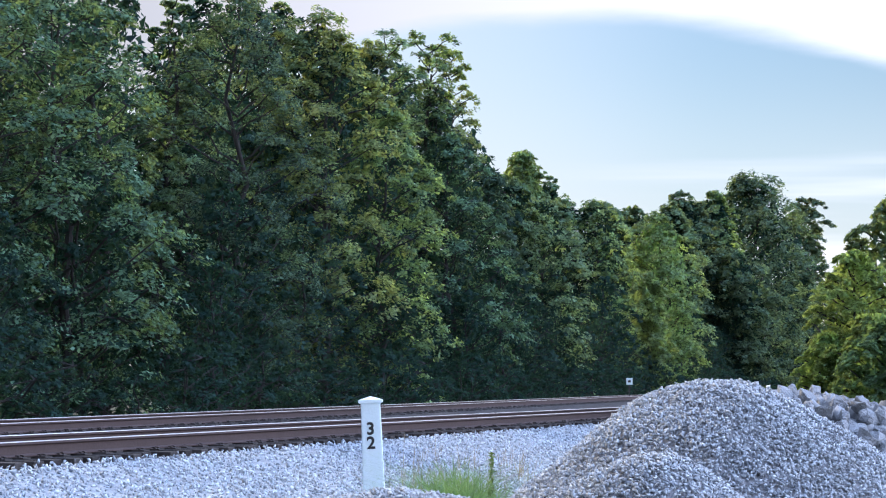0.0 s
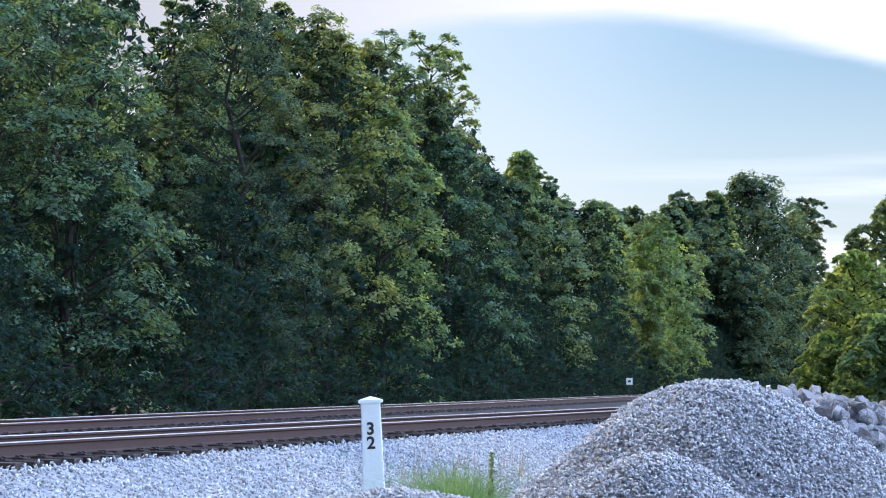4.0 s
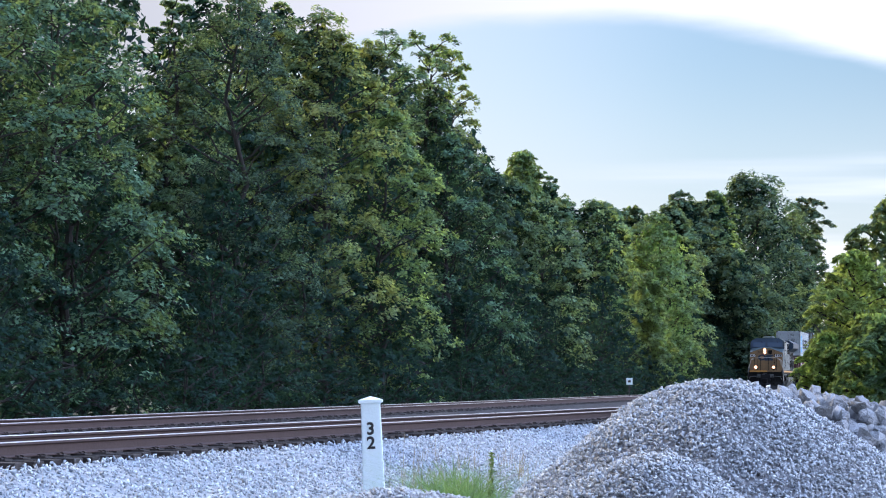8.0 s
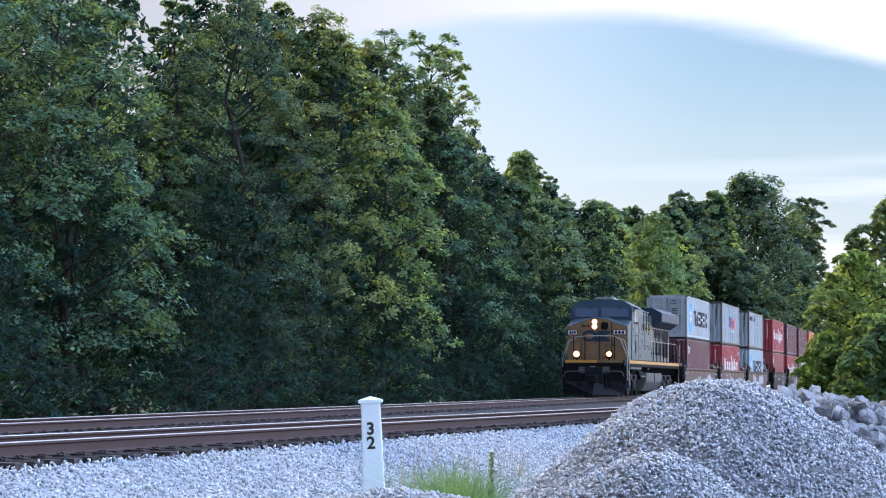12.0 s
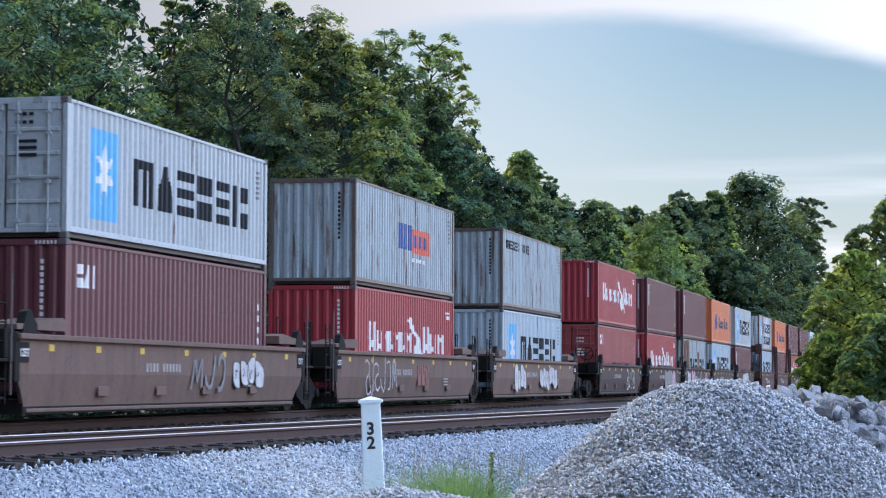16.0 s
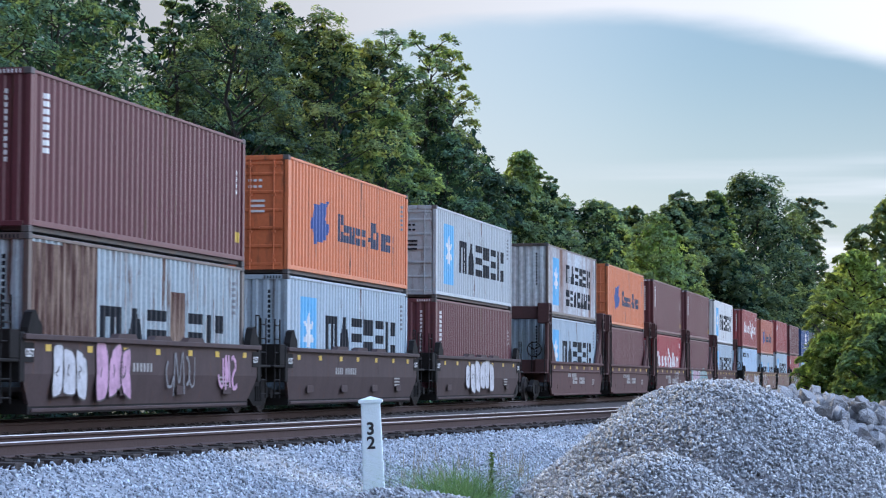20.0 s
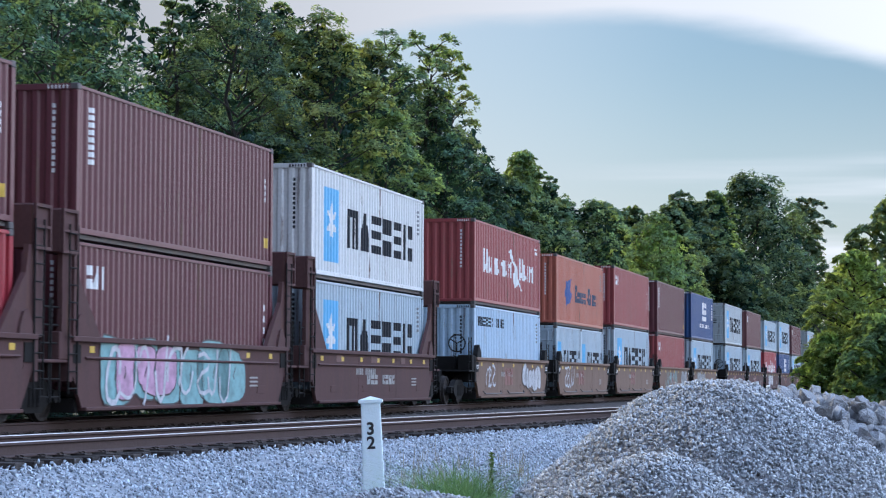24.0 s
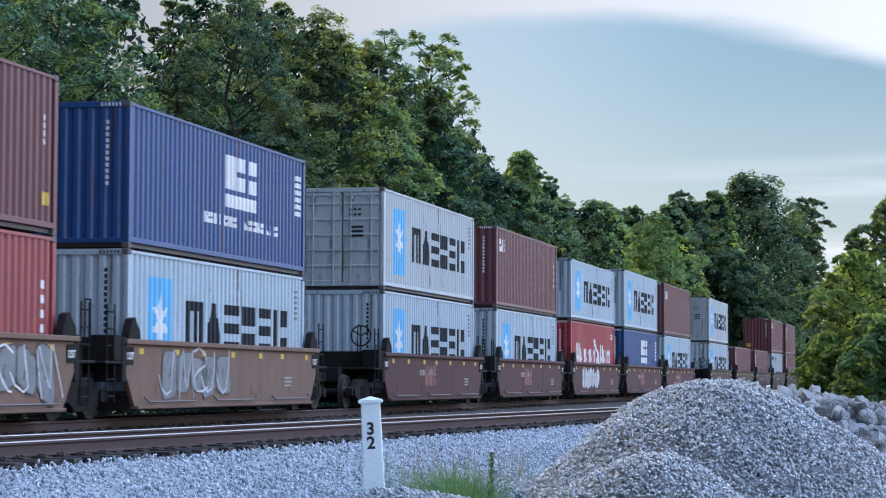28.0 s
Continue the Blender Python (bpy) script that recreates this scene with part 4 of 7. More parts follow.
def block_shapes(x0, x1, z0, z1, kinds, stroke=0.27):
    """Plain painted blocks in a row, one list of rectangles each: m a comb of three teeth, t a solid wedge, e three slabs,
    s two stacked squares, k an upright with two squares beside it, i a single bar, q a solid block with a slot, h two thin bars with a square between."""
    n = len(kinds)
    w = (x0 - x1) / n
    h = z1 - z0
    out = []
    for i, k in enumerate(kinds):
        a = x0 - i * w
        b = a - w * 0.82
        m = (a + b) / 2
        s = w * stroke
        if k == "m":
            d = s * 0.72
            out.append([(a - d, a, z0, z1 - h * 0.2), (m - d / 2, m + d / 2, z0, z1 - h * 0.2), (b, b + d, z0, z1 - h * 0.2), (b, a, z1 - h * 0.2, z1)])
        elif k == "t":
            out.append(rows_of([(a, z0), (m + s * 0.5, z1), (m - s * 0.5, z1), (b, z0)], 10))
        elif k == "e":
            out.append([(b, a, z0 + h * f, z0 + h * (f + 0.22)) for f in (0.0, 0.39, 0.78)])
        elif k == "s":
            out.append([(b, a, z0, z0 + h * 0.42), (b, a, z0 + h * 0.58, z1)])
        elif k == "k":
            out.append([(a - s, a, z0, z1), (b, a - s * 1.5, z0, z0 + h * 0.38), (b, a - s * 1.5, z0 + h * 0.62, z1)])
        elif k == "h":
            f = 0.62 if i % 2 else 0.12
            out.append([(a - s, a, z0, z1), (b, b + s, z0, z1), (b + s * 1.3, a - s * 1.3, z0 + h * f, z0 + h * (f + 0.24))])
        elif k == "q":
            out.append([(b, a, z0, z0 + h * 0.55), (b, m - s * 0.4, z0 + h * 0.55, z1), (m + s * 0.4, a, z0 + h * 0.55, z1)])
        else:
            out.append([(a - s, a, z0, z1)])
    return out


P_DARK = mat("paint_dark_letter", (0.02, 0.024, 0.032), 0.6, vary=0.3, scale=5, spec=0.15)
P_WHITE = mat("paint_white_letter", (0.78, 0.78, 0.78), 0.5, vary=0.15, scale=3)
P_SKY = mat("paint_sky_blue", (0.16, 0.46, 0.75), 0.5, vary=0.12, scale=2)
P_BLUE = mat("paint_deep_blue", (0.03, 0.08, 0.28), 0.5)
P_INK = mat("paint_ink_blue", (0.02, 0.04, 0.10), 0.5, vary=0.2, scale=3)
P_CORAL = mat("paint_coral", (0.70, 0.13, 0.07), 0.5, vary=0.15, scale=2)
P_YELLOW = mat("paint_yellow", (0.62, 0.42, 0.05), 0.5, vary=0.15, scale=3)
P_SILVER = mat("paint_silver_graffiti", (0.55, 0.56, 0.60), 0.5, vary=0.3, scale=4)
P_PINK = mat("paint_pink_graffiti", (0.55, 0.32, 0.48), 0.5, vary=0.4, scale=3)
P_TEAL = mat("paint_teal_graffiti", (0.22, 0.42, 0.44), 0.5, vary=0.4, scale=3)
P_GREY = mat("paint_grey_graffiti", (0.20, 0.21, 0.23), 0.5, vary=0.3, scale=3)
P_FADED = mat("paint_faded_gold", (0.26, 0.20, 0.085), 0.6, vary=0.6, scale=2.5, second=(0.10, 0.105, 0.10))
P_RUST = mat("rust_sheet", (0.070, 0.030, 0.024), 0.85, vary=0.9, scale=2.4, second=(0.36, 0.27, 0.20), streak=(2.5, 2.5, 0.25), bump=0.1)
P_PATCH = mat("paint_faded_patch", (0.16, 0.085, 0.08), 0.7, vary=0.3, scale=4)
P_MAROON = mat("paint_maroon_letter", (0.17, 0.05, 0.045), 0.5)


def rust_mat():
    """Pale paint broken by large brown rust sheets that run down the ribs."""
    m = mat("box_rusted", (0.60, 0.64, 0.67), 0.7, vary=0.9, scale=0.55, second=(0.20, 0.085, 0.04), bump=0.15, bump_scale=25, streak=(1.0, 1.0, 0.22))
    return m


C_RUST = rust_mat()
P_STENCIL = mat("paint_stencil", (0.36, 0.35, 0.34), 0.6, vary=0.3, scale=6)
P_LINE = mat("paint_outline", (0.05, 0.045, 0.05), 0.5, vary=0.3, scale=6)


def side_art(c, kind, L, H, sheet_m):
    """The markings on the side of a box; x runs from the front end backwards."""
    Ls = L - 0.30
    X = lambda f: L / 2 - f * L
    Z = lambda f: f * H - 0.13
    def art(name, rects, material, label=""):
        if name == "lettering":
            for r in rects:
                art("lettering_block", r if isinstance(r, list) else [r], material)
            return
        rects = [(min(a, b), max(a, b), z0, z1) for a, b, z0, z1 in rects]
        rects = [(max(a, -Ls / 2 + 0.03), min(b, Ls / 2 - 0.03), z0, z1) for a, b, z0, z1 in rects]
        painted(name, rects, Ls, material, c, sheet_m, label)
    if kind in ("star", "star2"):
        art("blue_panel", [(X(0.096), X(0.215), Z(0.17), Z(0.83))], P_SKY, "sky blue painted panel")
        sm = sheet_m @ pose(0, 0.004, 0)
        painted("star", [(a, b, z0, z1) for a, b, z0, z1 in star((X(0.096) + X(0.215)) / 2, Z(0.5), 0.62)], Ls, P_WHITE, c, sm, "white painted star")
        if kind == "star":
            art("lettering", block_shapes(X(0.29), X(0.90), Z(0.33), Z(0.69), "mtesek"), P_DARK, "large dark lettering blocks")
        else:
            art("lettering", block_shapes(X(0.36), X(0.88), Z(0.52), Z(0.78), "mtesek") + block_shapes(X(0.36), X(0.88), Z(0.19), Z(0.42), "setktqs"), P_DARK, "two rows of dark lettering blocks")
    elif kind == "rusty":
        art("rust_patch", [(X(0.015), X(0.13), Z(0.05), Z(0.95)), (X(0.13), X(0.27), Z(0.12), Z(0.97))], P_RUST, "brown rusted sheet under peeled paint")
        art("rust_patch", [(X(0.60), X(0.68), Z(0.12), Z(0.74))], P_RUST, "upright rusted repair patch")
        art("lettering", block_shapes(X(0.29), X(0.60), Z(0.25), Z(0.60), "mte") + block_shapes(X(0.69), X(0.90), Z(0.25), Z(0.60), "ek"), P_DARK, "dark lettering blocks")
    elif kind == "star_small":
        art("blue_panel", [(X(0.06), X(0.2), Z(0.2), Z(0.75))], P_SKY, "sky blue painted panel")
        art("lettering", block_shapes(X(0.30), X(0.96), Z(0.30), Z(0.62), "mtesek"), P_DARK, "dark lettering blocks")
    elif kind == "line":
        art("lettering", block_shapes(X(0.06), X(0.27), Z(0.76), Z(0.87), "mtesek", 0.24) + block_shapes(X(0.31), X(0.42), Z(0.76), Z(0.87), "kiqe", 0.24), P_DARK, "small dark lettering blocks")
    elif kind == "hamburg":
        art("lettering", block_shapes(X(0.13), X(0.195), Z(0.40), Z(0.68), "h", 0.2) + block_shapes(X(0.20), X(0.54), Z(0.40), Z(0.60), "hhhhhh", 0.2) + block_shapes(X(0.66), X(0.73), Z(0.40), Z(0.68), "h", 0.2) + block_shapes(X(0.73), X(0.90), Z(0.40), Z(0.61), "hh", 0.2), P_WHITE, "white lettering blocks")
        fig = [(X(0.49), Z(0.74)), (X(0.53), Z(0.76)), (X(0.57), Z(0.62)), (X(0.62), Z(0.56)), (X(0.64), Z(0.42)), (X(0.71), Z(0.24)), (X(0.64), Z(0.34)), (X(0.58), Z(0.28)), (X(0.56), Z(0.44)), (X(0.59), Z(0.54)), (X(0.54), Z(0.60))]
        art("emblem", rows_of(fig, 22), P_WHITE, "white painted emblem")
        art("code", [(X(0.90), X(0.95), Z(0.84), Z(0.86)), (X(0.92), X(0.95), Z(0.78), Z(0.82))], P_WHITE)
    elif kind == "hapag":
        em = [(X(0.19), Z(0.64)), (X(0.30), Z(0.70)), (X(0.27), Z(0.53)), (X(0.31), Z(0.48)), (X(0.28), Z(0.35)), (X(0.20), Z(0.30)), (X(0.17), Z(0.46))]
        art("emblem", rows_of(em, 16), P_BLUE, "deep blue painted emblem")
        art("lettering", block_shapes(X(0.38), X(0.43), Z(0.37), Z(0.62), "k", 0.22) + block_shapes(X(0.43), X(0.62), Z(0.37), Z(0.53), "sqss", 0.24) + [(X(0.625), X(0.65), Z(0.43), Z(0.47))] + block_shapes(X(0.66), X(0.71), Z(0.37), Z(0.62), "k", 0.26) + block_shapes(X(0.71), X(0.88), Z(0.37), Z(0.54), "iqsk", 0.26), P_INK, "dark blue lettering blocks")
    elif kind == "navy":
        art("lettering", block_shapes(X(0.50), X(0.69), Z(0.58), Z(0.84), "mss", 0.30) + [(X(0.50), X(0.675), Z(0.44), Z(0.54))] + block_shapes(X(0.38), X(0.56), Z(0.29), Z(0.37), "qsqikqs", 0.22) + block_shapes(X(0.60), X(0.82), Z(0.29), Z(0.37), "tskqstik", 0.22), P_WHITE, "white lettering blocks")
        art("code", [(X(0.94), X(0.97), Z(0.5 + 0.06 * i), Z(0.54 + 0.06 * i)) for i in range(6)], P_WHITE)
    elif kind == "italia":
        art("dark_block", [(X(0.40), X(0.44), Z(0.44), Z(0.70)), (X(0.455), X(0.48), Z(0.44), Z(0.70)), (X(0.49), X(0.53), Z(0.44), Z(0.70))], P_BLUE, "dark blue painted bars")
        art("coral_block", [(X(0.54), X(0.73), Z(0.42), Z(0.67))], P_CORAL, "coral red painted block")
        sm = sheet_m @ pose(0, 0.004, 0)
        painted("lettering", [(min(a, b), max(a, b), z0, z1) for a, b, z0, z1 in letter_bars(X(0.55), X(0.71), Z(0.48), Z(0.61), 5)], Ls, P_BLUE, c, sm, "dark lettering blocks")
        art("small_lettering", letter_bars(X(0.53), X(0.67), Z(0.33), Z(0.37), 8, mid=False), P_WHITE)
    elif kind == "maroon":
        art("code", [(X(0.057), X(0.076), Z(0.50 + 0.048 * i), Z(0.533 + 0.048 * i)) for i in range(8)], P_WHITE, "upright white lettering blocks")
        art("tail_code", [(X(0.948), X(0.962), Z(0.55 + 0.05 * i), Z(0.585 + 0.05 * i)) for i in range(4)], P_WHITE)
        art("yellow_plate", [(X(0.945), X(0.97), Z(0.18), Z(0.26))], P_YELLOW)
    elif kind == "cai":
        art("emblem", [r for k in block_shapes(X(0.05), X(0.14), Z(0.70), Z(0.85), "sti", 0.28) for r in k], P_WHITE, "white lettering block")
        art("tail_code", [(X(0.945), X(0.965), Z(0.40 + 0.09 * i), Z(0.45 + 0.09 * i)) for i in range(4)], P_WHITE)
    if kind not in ("hamburg", "navy", "maroon", "cai"):
        art("tail_code", [(X(0.937), X(0.955), Z(0.62 + 0.045 * i), Z(0.645 + 0.045 * i)) for i in range(6)], P_GREY)


def end_art(c, kind, L, H, doors):
    W = 2.438
    if doors:
        spec = [(L / 2 - 0.003, 0.2 + 0.13 * i, 0.29 + 0.13 * i, z) for z in (2.25, 2.1) for i in range(3)] + [(L / 2 - 0.003, 0.25, 0.62, z) for z in (1.75, 1.63, 1.5)]
        bm = boxes(*[(x, x + 0.004, y0, y1, z, z + 0.06) for x, y0, y1, z in spec])
        code = part("code", bm, P_DARK if kind not in ("cai", "hapag", "maroon") else P_WHITE, c)
        tagged(code, kind="stuff")
        return
    white = kind in ("hamburg", "maroon", "cai", "navy", "hapag")
    ob = painted("code", [(0.72, 0.785, 1.1 + 0.12 * i, 1.18 + 0.12 * i) for i in range(11)], W - 0.2, P_WHITE if white else P_DARK, c, pose(L / 2 - 0.012, 0, 0.14, 0, 0, -90) @ pose(0, 0, 0), pitch=0.25, depth=0.04)
    ob.matrix_basis = pose(L / 2 - 0.012, 0, 0.14, 0, 0, -90) @ Matrix.Diagonal((-1, 1, 1, 1))
    if kind in ("maroon", "cai", "navy"):
        part("yellow_plate", boxes((L / 2 - 0.012, L / 2 - 0.002, -0.92, -0.55, 0.45, 0.75)), P_YELLOW, c)


def make_container(material, label, kind, H=2.896, L=12.192, doors=False):
    W = 2.438
    c = tagged(new("shipping_container"), label, "container", "containers on the train")
    fr = shared(("frame", L, H), lambda: boxes(
        *[(sx * (L / 2) - (0.16 if sx > 0 else 0), sx * (L / 2) + (0 if sx > 0 else 0.16), sy * W / 2 - (0.10 if sy > 0 else 0), sy * W / 2 + (0 if sy > 0 else 0.10), 0.12, H - 0.12) for sx in (1, -1) for sy in (1, -1)],
        *[(-L / 2 + 0.16, L / 2 - 0.16, sy * (W / 2 - 0.03) - 0.03, sy * (W / 2 - 0.03) + 0.03, z0, z1) for sy in (1, -1) for z0, z1 in ((0.125, 0.23), (H - 0.09, H - 0.03))],
        *[(sx * (L / 2 - 0.04) - 0.04, sx * (L / 2 - 0.04) + 0.04, -W / 2 + 0.12, W / 2 - 0.12, z0, z1) for sx in (1, -1) for z0, z1 in ((0.11, 0.2), (H - 0.12, H - 0.004))], bevel=0.006))
    child("frame", fr, C_POST if material in (C_FADED, C_RUST) else material, c)
    cast = shared(("corner_casting",), lambda: boxes((-0.089, 0.089, -0.079, 0.079, 0, 0.118), bevel=0.012))
    for sx in (1, -1):
        for sy in (1, -1):
            for z in (0, H - 0.118):
                child("corner_casting", cast, C_FRAME, c, pose(sx * (L / 2 - 0.085), sy * (W / 2 - 0.075), z))
    side = shared(("side", L, H), lambda: corrugated(L - 0.30, H - 0.20))
    sm = pose(0, W / 2 - 0.012, 0.13)
    child("side_panel", side, material, c, sm)
    child("side_panel", side, material, c, pose(0, -W / 2 + 0.012, 0.13, 0, 0, 180))
    child("roof", shared(("roof", L, H), lambda: boxes((-L / 2 + 0.05, L / 2 - 0.05, -W / 2 + 0.05, W / 2 - 0.05, H - 0.05, H - 0.02))), material, c)
    child("underside", shared(("underside", L), lambda: boxes((-L / 2 + 0.17, L / 2 - 0.17, -W / 2 + 0.08, W / 2 - 0.08, 0.04, 0.12))), C_FRAME, c)
    end = shared(("end", H), lambda: corrugated(W - 0.2, H - 0.24, 0.25, 0.04))
    child("end_panel", end, material, c, pose(-L / 2 + 0.012, 0, 0.14, 0, 0, 90))
    if not doors:
        child("end_panel", end, material, c, pose(L / 2 - 0.012, 0, 0.14, 0, 0, -90))
        tagged(part("hazard_strip", boxes(*[(L / 2 - 0.002, L / 2 + 0.004, y, y + 0.035, H - 0.1, H - 0.03) for y in [0.62 + 0.075 * i for i in range(6)]]), P_WHITE if kind in ("hamburg", "maroon", "cai", "navy", "hapag") else P_DARK, c), kind="stuff")
    else:
        leafm = shared(("door", H), lambda: boxes((-0.03, 0.02, -0.535, 0.535, 0.16, H - 0.12), bevel=0.006))
        ribm = shared(("door_rib",), lambda: boxes((0.02, 0.05, -0.51, 0.51, 0, 0.075), bevel=0.012))
        bar = shared(("locking_bar", H), lambda: _bar_bm(H))
        for sy in (1, -1):
            dr = child("door", leafm, material, c, pose(L / 2 - 0.05, sy * 0.556, 0))
            for z in (0.2, 0.64, 1.08, 1.52, 1.96, 2.4, H - 0.24):
                child("door_rib", ribm, material, dr, pose(0, 0, z))
            for dy in (-0.3, 0.3):
                child("locking_bar", bar, material, dr, pose(0.0, dy, 0))
    side_art(c, kind, L, H, sm)
    end_art(c, kind, L, H, doors)
    return c


def _bar_bm(H):
    bm = bmesh.new()
    tube(bm, (0.075, 0, 0.1), (0.075, 0, H - 0.08), 0.019, n=6)
    for z in (0.3, 1.0, 1.9, H - 0.3):
        box(bm, 0.04, 0.1, -0.05, 0.05, z, z + 0.06)
    box(bm, 0.08, 0.11, -0.04, 0.26, 1.12, 1.16)
    return bm


# ---------------------------------------------------------------- well cars
def pipe_run(points, r, n=5):
    bm = bmesh.new()
    for a, b in zip(points, points[1:]):
        tube(bm, a, b, r, n=n)
    return bm


def swirl(cx, cz, w, h, seed, strokes=5):
    """Loose strokes of a sprayed tag (x, z points per stroke): hooks, loops, zig-zags and slanting bars of uneven size."""
    rng = random.Random(seed)
    out = []
    lean = rng.uniform(-0.25, 0.35)
    for k in range(strokes):
        x = cx + w * ((k + 0.5 + rng.uniform(-0.25, 0.25)) / strokes - 0.5)
        ww, hh = w / strokes * rng.uniform(0.34, 0.66), h * rng.uniform(0.36, 0.56)
        z0 = cz + h * rng.uniform(-0.07, 0.07)
        kind = rng.randrange(4)
        if kind == 0:
            a0, turn = rng.uniform(0, 6.28), rng.choice((1, -1)) * rng.uniform(3.4, 5.6)
            p = [(math.cos(a0 + turn * i / 11) * (1 - 0.03 * i), math.sin(a0 + turn * i / 11)) for i in range(12)]
        elif kind == 1:
            p = [(-1, -0.9), (-0.7, 1), (-0.55, 0.9), (0, -0.5), (0.15, -0.4), (0.6, 1), (0.75, 0.9), (1, -1)]
        elif kind == 2:
            p = [(0.9, 0.85), (0.2, 1.0), (-0.6, 0.7), (-0.5, 0.2), (0.3, 0.0), (0.75, -0.4), (0.4, -0.9), (-0.3, -1.0), (-1.0, -0.75)]
        else:
            p = [(-0.5, 1.1), (-0.45, 0.2), (-0.3, -0.8), (0.2, -1.0), (0.8, -0.7), (1.1, -0.1)]
        out.append([(x + ww * (a + rng.uniform(-0.07, 0.07) + lean * b), z0 + hh * (b + rng.uniform(-0.07, 0.07))) for a, b in p])
    return out


def blob(rng, cx, cz, rx, rz):
    """Outline of a fat, uneven bubble letter."""
    n = 18
    k = [rng.uniform(0.62, 1.25) for _ in range(6)]
    pts = []
    for i in range(n):
        q = 2 * math.pi * i / n
        f = 6 * i / n
        r = k[int(f) % 6] * (1 - f % 1) + k[(int(f) + 1) % 6] * (f % 1)
        ex = 0.62
        c, s = math.cos(q), math.sin(q)
        pts.append((cx + rx * r * math.copysign(abs(c) ** ex, c), cz + rz * r * math.copysign(abs(s) ** ex, s)))
    return pts


def ribbon(bm, pts, width, y):
    """A flat painted stroke through x, z points on a wall at y."""
    prev = None
    for i, (x, z) in enumerate(pts):
        xa, za = pts[max(0, i - 1)]
        xb, zb = pts[min(len(pts) - 1, i + 1)]
        d = math.hypot(xb - xa, zb - za) or 1
        nx, nz = -(zb - za) / d * width / 2, (xb - xa) / d * width / 2
        v = (bm.verts.new((x + nx, y, z + nz)), bm.verts.new((x - nx, y, z - nz)))
        if prev:
            bm.faces.new((prev[0], prev[1], v[1], v[0]))
        prev = v


def weight_mark():
    """The stencilled weight class on a plate."""
    if ("weight_mark",) not in _box_mesh:
        cu = bpy.data.curves.new("weight_mark", "FONT")
        cu.body, cu.size, cu.align_x, cu.extrude, cu.offset = "125T", 0.19, "CENTER", 0.001, 0.004
        tmp = new("mark_curve", cu)
        bpy.context.view_layer.update()
        _box_mesh[("weight_mark",)] = bpy.data.meshes.new_from_object(tmp.evaluated_get(bpy.context.evaluated_depsgraph_get()))
        bpy.data.objects.remove(tmp)
    return _box_mesh[("weight_mark",)]


def well_unit(material, label, a, kind, art, seed, long_well=False):
    """One platform of a stack car: deep well sides with rolled edges, end frames, ladders, rails, hooks and markings."""
    u = tagged(new("well_car"), label, "well car", "well cars of the train")
    rng = random.Random(seed)
    L = 17.2 if long_well else 13.4
    def side(key, sy):
        def make():
            bm = bmesh.new()
            if kind == "plain":
                # upper plate upright, lower plate folded inwards
                for za, zb, xa, xb, ya, yb in ((1.50, 0.86, L / 2, L / 2, 1.38, 1.38), (0.86, 0.24, L / 2, L / 2 - 0.6, 1.38, 1.27)):
                    q = [bm.verts.new(p) for p in ((-xa, sy * ya, za), (xa, sy * ya, za), (xb, sy * yb, zb), (-xb, sy * yb, zb))]
                    r = [bm.verts.new((v.co.x, v.co.y - sy * 0.07, v.co.z)) for v in q]
                    bm.faces.new(q)
                    bm.faces.new(r[::-1])
                    for k in range(4):
                        bm.faces.new((q[k], q[(k + 1) % 4], r[(k + 1) % 4], r[k]))
                bmesh.ops.recalc_face_normals(bm, faces=bm.faces)
            else:
                extrude_outline(bm, [(-L / 2 + 0.6, 0.24), (L / 2 - 0.6, 0.24), (L / 2, 1.02), (L / 2, 1.50), (-L / 2, 1.50), (-L / 2, 1.02)], sy * 1.34 - 0.04, sy * 1.34 + 0.04)
            y0, y1 = sorted((sy * 1.28, sy * 1.46))
            box(bm, -L / 2, L / 2, y0, y1, 1.45, 1.55, 0.012)
            y0, y1 = (y0, y1) if kind != "plain" else sorted((sy * 1.16, sy * 1.31))
            box(bm, -L / 2 + 0.62, L / 2 - 0.62, y0, y1, 0.19, 0.26, 0.012)
            for i in (0, 4, 8, 12):
                x = -L / 2 + 0.5 + i * (L - 1.0) / 12
                box(bm, x - 0.012, x + 0.012, min(sy * 1.37, sy * 1.383), max(sy * 1.37, sy * 1.383), 0.95 if i in (0, 12) or kind == "plain" else 0.26, 1.45)
            return bm
        return shared((key, L, kind == "plain"), make)
    child("side_sill", side("side_sill_near", 1), material, u)
    child("side_sill", side("side_sill_far", -1), material, u)
    child("floor", shared(("well_floor", L), lambda: boxes((-L / 2 + 0.5, L / 2 - 0.5, -1.28, 1.28, 0.16, 0.42))), CAR_BLACK, u)
    for sx in (1, -1):
        e = child("end_platform", shared(("end_platform",), lambda: boxes((0, 1.35, -0.45, 0.45, 0.72, 1.12), (-0.1, 0.12, -1.4, 1.4, 0.72, 1.58), (0.1, 0.95, -1.38, 1.38, 1.06, 1.12), (0.1, 0.5, 0.9, 1.38, 1.12, 1.62), bevel=0.015)), material if kind == "bulk" else CAR_BLACK, u, pose(sx * L / 2, 0, 0, 0, 0, 0 if sx > 0 else 180))
        sy = 1
        # upright grab rails and ladder beside the joint
        child("ladder", shared(("ladder",), lambda: _ladder_bm()), CAR_BLACK, u, pose(sx * (L / 2 + 0.55), 1.32, 0))
        child("handrail", shared(("handrail",), lambda: pipe_run([(0, 0, 1.1), (0, 0, 2.3), (0.28, 0, 2.3), (0.28, 0, 1.1)], 0.018)), CAR_BLACK, u, pose(sx * (L / 2 + 0.15), 0.75, 0))
